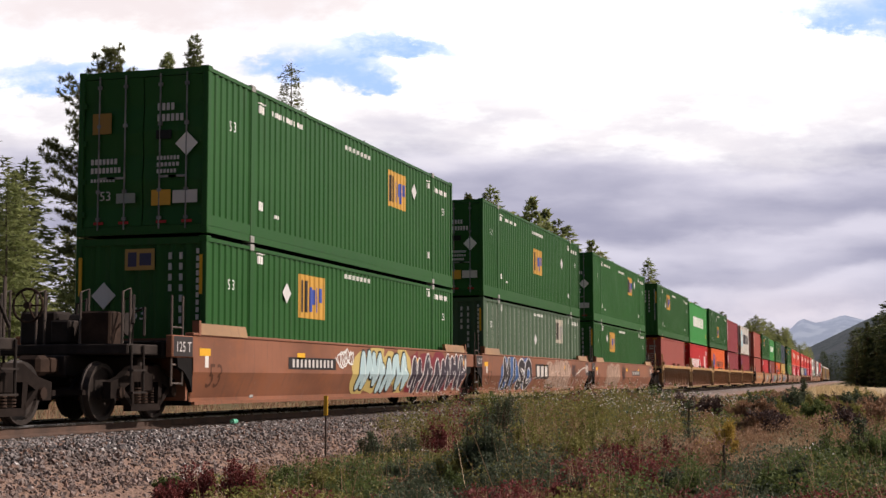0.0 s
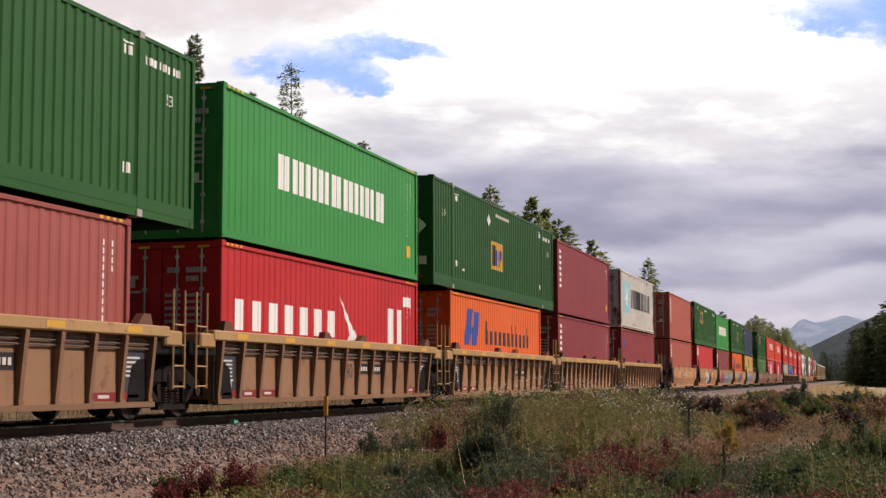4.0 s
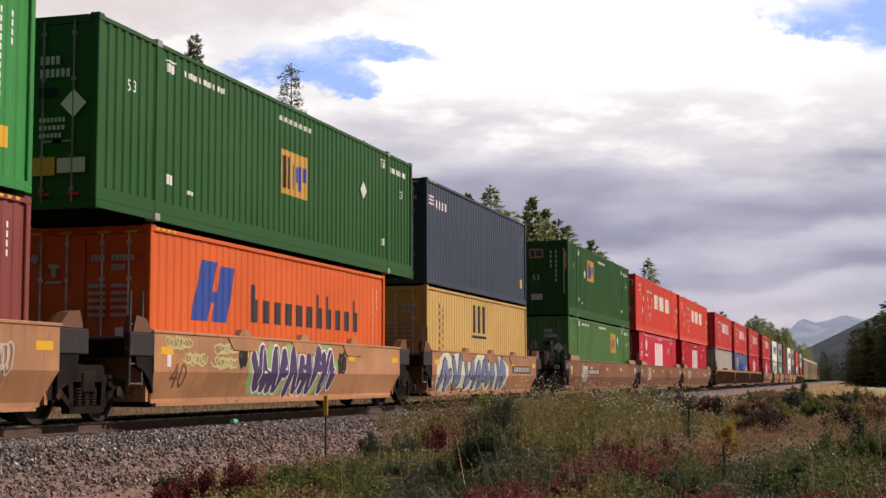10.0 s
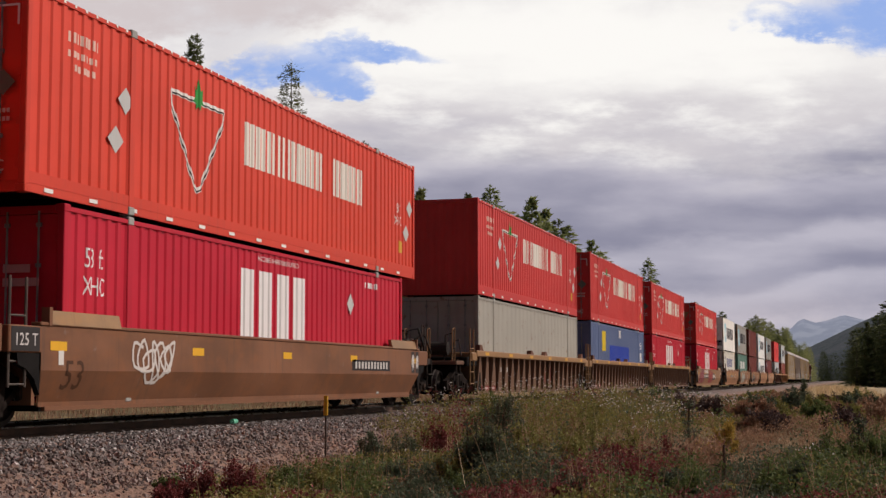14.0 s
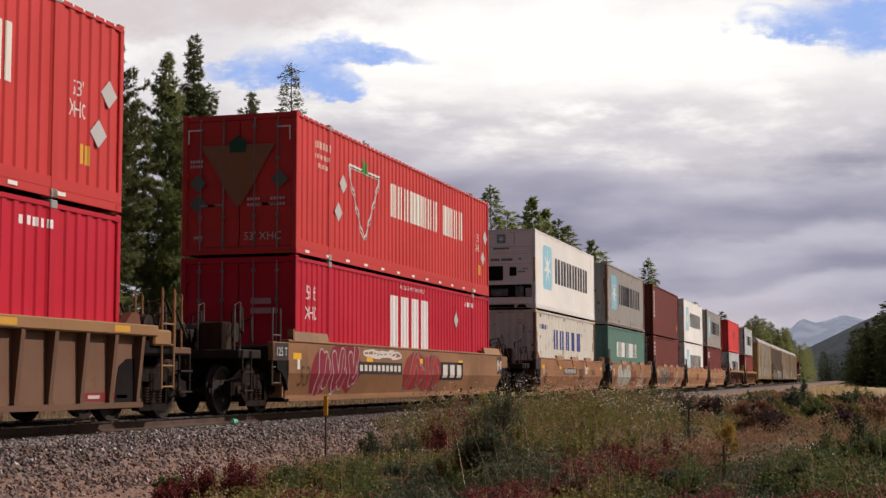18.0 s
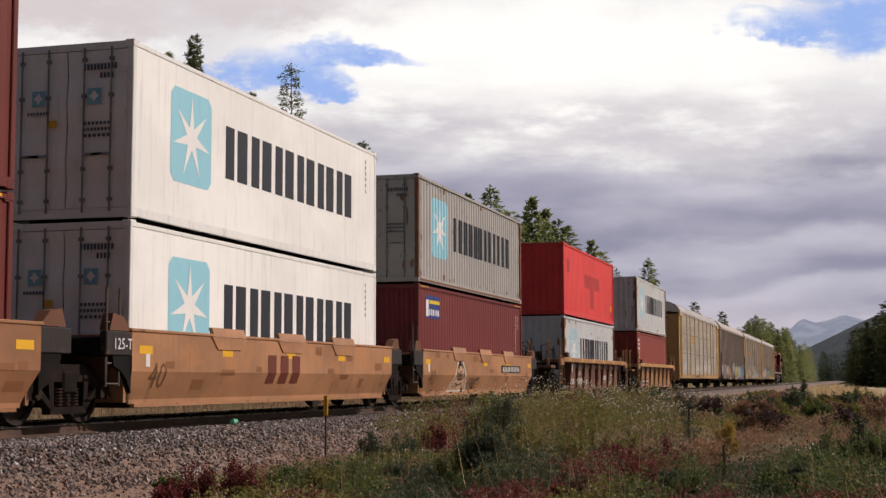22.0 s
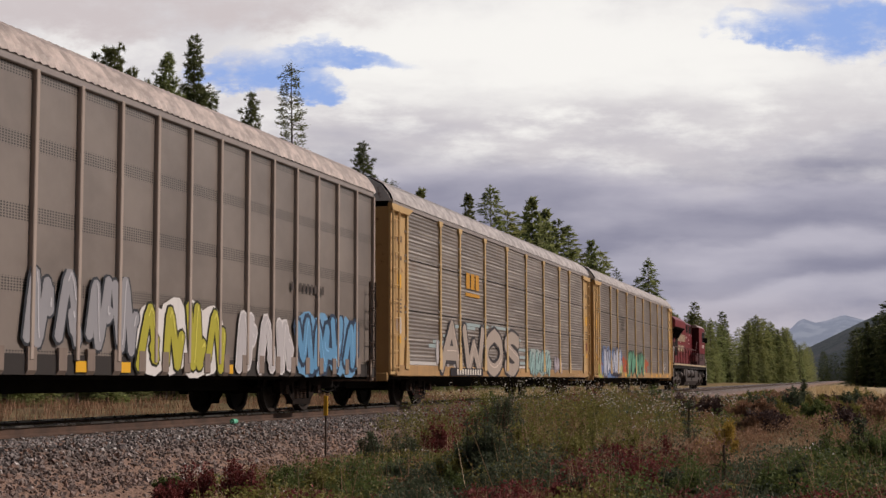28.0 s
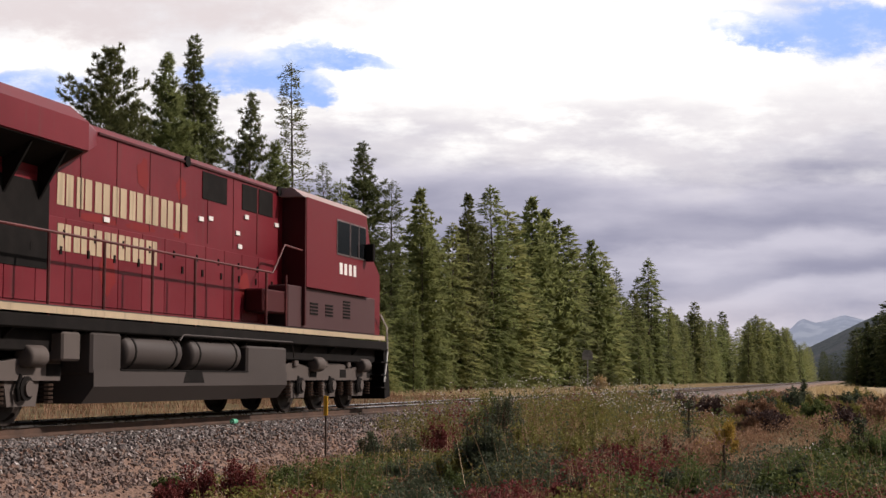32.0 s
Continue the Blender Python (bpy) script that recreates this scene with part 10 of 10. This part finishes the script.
        (V if y > 95 else W_).append(blades(rng, C, 0.42, 0.02 * far))
    for _ in range(2200):
        y = 68 + 60 * rng.random()
        x = 8.4 + 5.0 * rng.random()
        C = np.array((x, y, ground_z(x, y))) + np.stack([rng.normal(0, 0.4, 7), rng.normal(0, 0.4, 7), np.zeros(7)], 1)
        V.append(blades(rng, C, 0.30, 0.045))
    stuff("grass", V, STRAW, "dry pale grass along the line", "grass")
    stuff("grass", W_, RUSSET, "withered brown grass beyond the rails", "grass")
    for i, (kind, x, y, h, w) in enumerate(every):
        mat, label = SHRUB_KINDS[kind]
        shrub(x, y, h, w, mat, label, 100 + i, 1.0 if y < 30 else 0.7, 0.048 if y < 30 else 0.08)
    shrub(9.63, 23.8, 0.95, 0.55, DEEP, "spindly young spruce among dry weeds", 201, leaf=0.06, form="cone")
    shrub(10.67, 17.95, 0.66, 0.46, LEAFY, "small green young spruce among weeds", 202, leaf=0.05, form="cone")
    shrub(9.9, 70.0, 1.1, 0.9, DEEP, "small dark young spruce by the gravel", 203, leaf=0.12, form="cone")


def build_trackside():
    ob = new("marker_post")
    tagged(ob, "thin brown steel post with yellow top", "post")
    x, y = 4.75, 19.9
    g = ground_z(x, y)
    ob.location = (x, y, g)
    part("stake", MB().cbox(-0.013, 0.013, -0.010, 0.010, -0.1, 0.40 - g, 0.004), steel((0.075, 0.05, 0.035), 0.8, 0.0, "brown_post"), ob)
    part("yellow_top", MB().cbox(-0.032, 0.032, -0.016, 0.016, 0.12 - g, 0.41 - g, 0.006), paint((0.62, 0.36, 0.03), 0.5, 0.3, 0, 0.3), ob, "yellow reflective top")
    ob = new("signpost")
    tagged(ob, "back of a small square sign on post", "sign")
    x, y = -8.0, 112.0
    ob.location = (x, y, ground_z(x, y))
    part("post", MB().tube([(0, 0, -0.2), (0, 0, 3.7)], 0.05), steel((0.32, 0.31, 0.30), 0.6, 0.1, "post_steel"), ob)
    part("sign_plate", MB().prism([(-0.42, 3.0), (0.42, 3.0), (0.42, 3.55), (0.25, 3.75), (-0.25, 3.75), (-0.42, 3.55)], "y", -0.06, -0.04), steel((0.42, 0.42, 0.41), 0.6, 0.1, "sign_back"), ob, "dull grey sign back")
    ob = new("plastic_bottle")
    tagged(ob, "small pale green bottle lying on ballast", "litter")
    x, y = 0.98, 25.0
    ob.location = (x, y, ground_z(x, y) + 0.05)
    n = Nodes("green_plastic")
    m = n.surface((0.14, 0.55, 0.36), 0.25, 0.0)
    part("body", MB().cyl((0, 0.02, 0.02), "y", 0.05, 0.17, 12), m, ob)
    part("neck", MB().cyl((0, -0.09, 0.02), "y", 0.018, 0.05, 10), m, ob)
# ---------------- build ----------------
build_ground()
build_track()
load_train()
build_wells()
build_autoracks()
locomotive()
build_trees()
build_hills()
build_trackside()
build_weeds()
stone_field()
backdrop = build_sky()


def motions():
    """The train rolls by at a steady speed; the clouds drift."""
    for thing, s, z in MOVERS:
        walk(thing, [(0, pose(0, s, z)), (32, pose(0, s - SPEED * 32, z))])
    c = Matrix.Translation((12.25, 0, 0.626))
    walk(backdrop, [(0, c @ pose(0, 0, 0, 0.25, 0, 15.984 - 1.3)), (32, c @ pose(0, 0, 0, -0.25, 0, 15.984 + 1.3))])


motions()
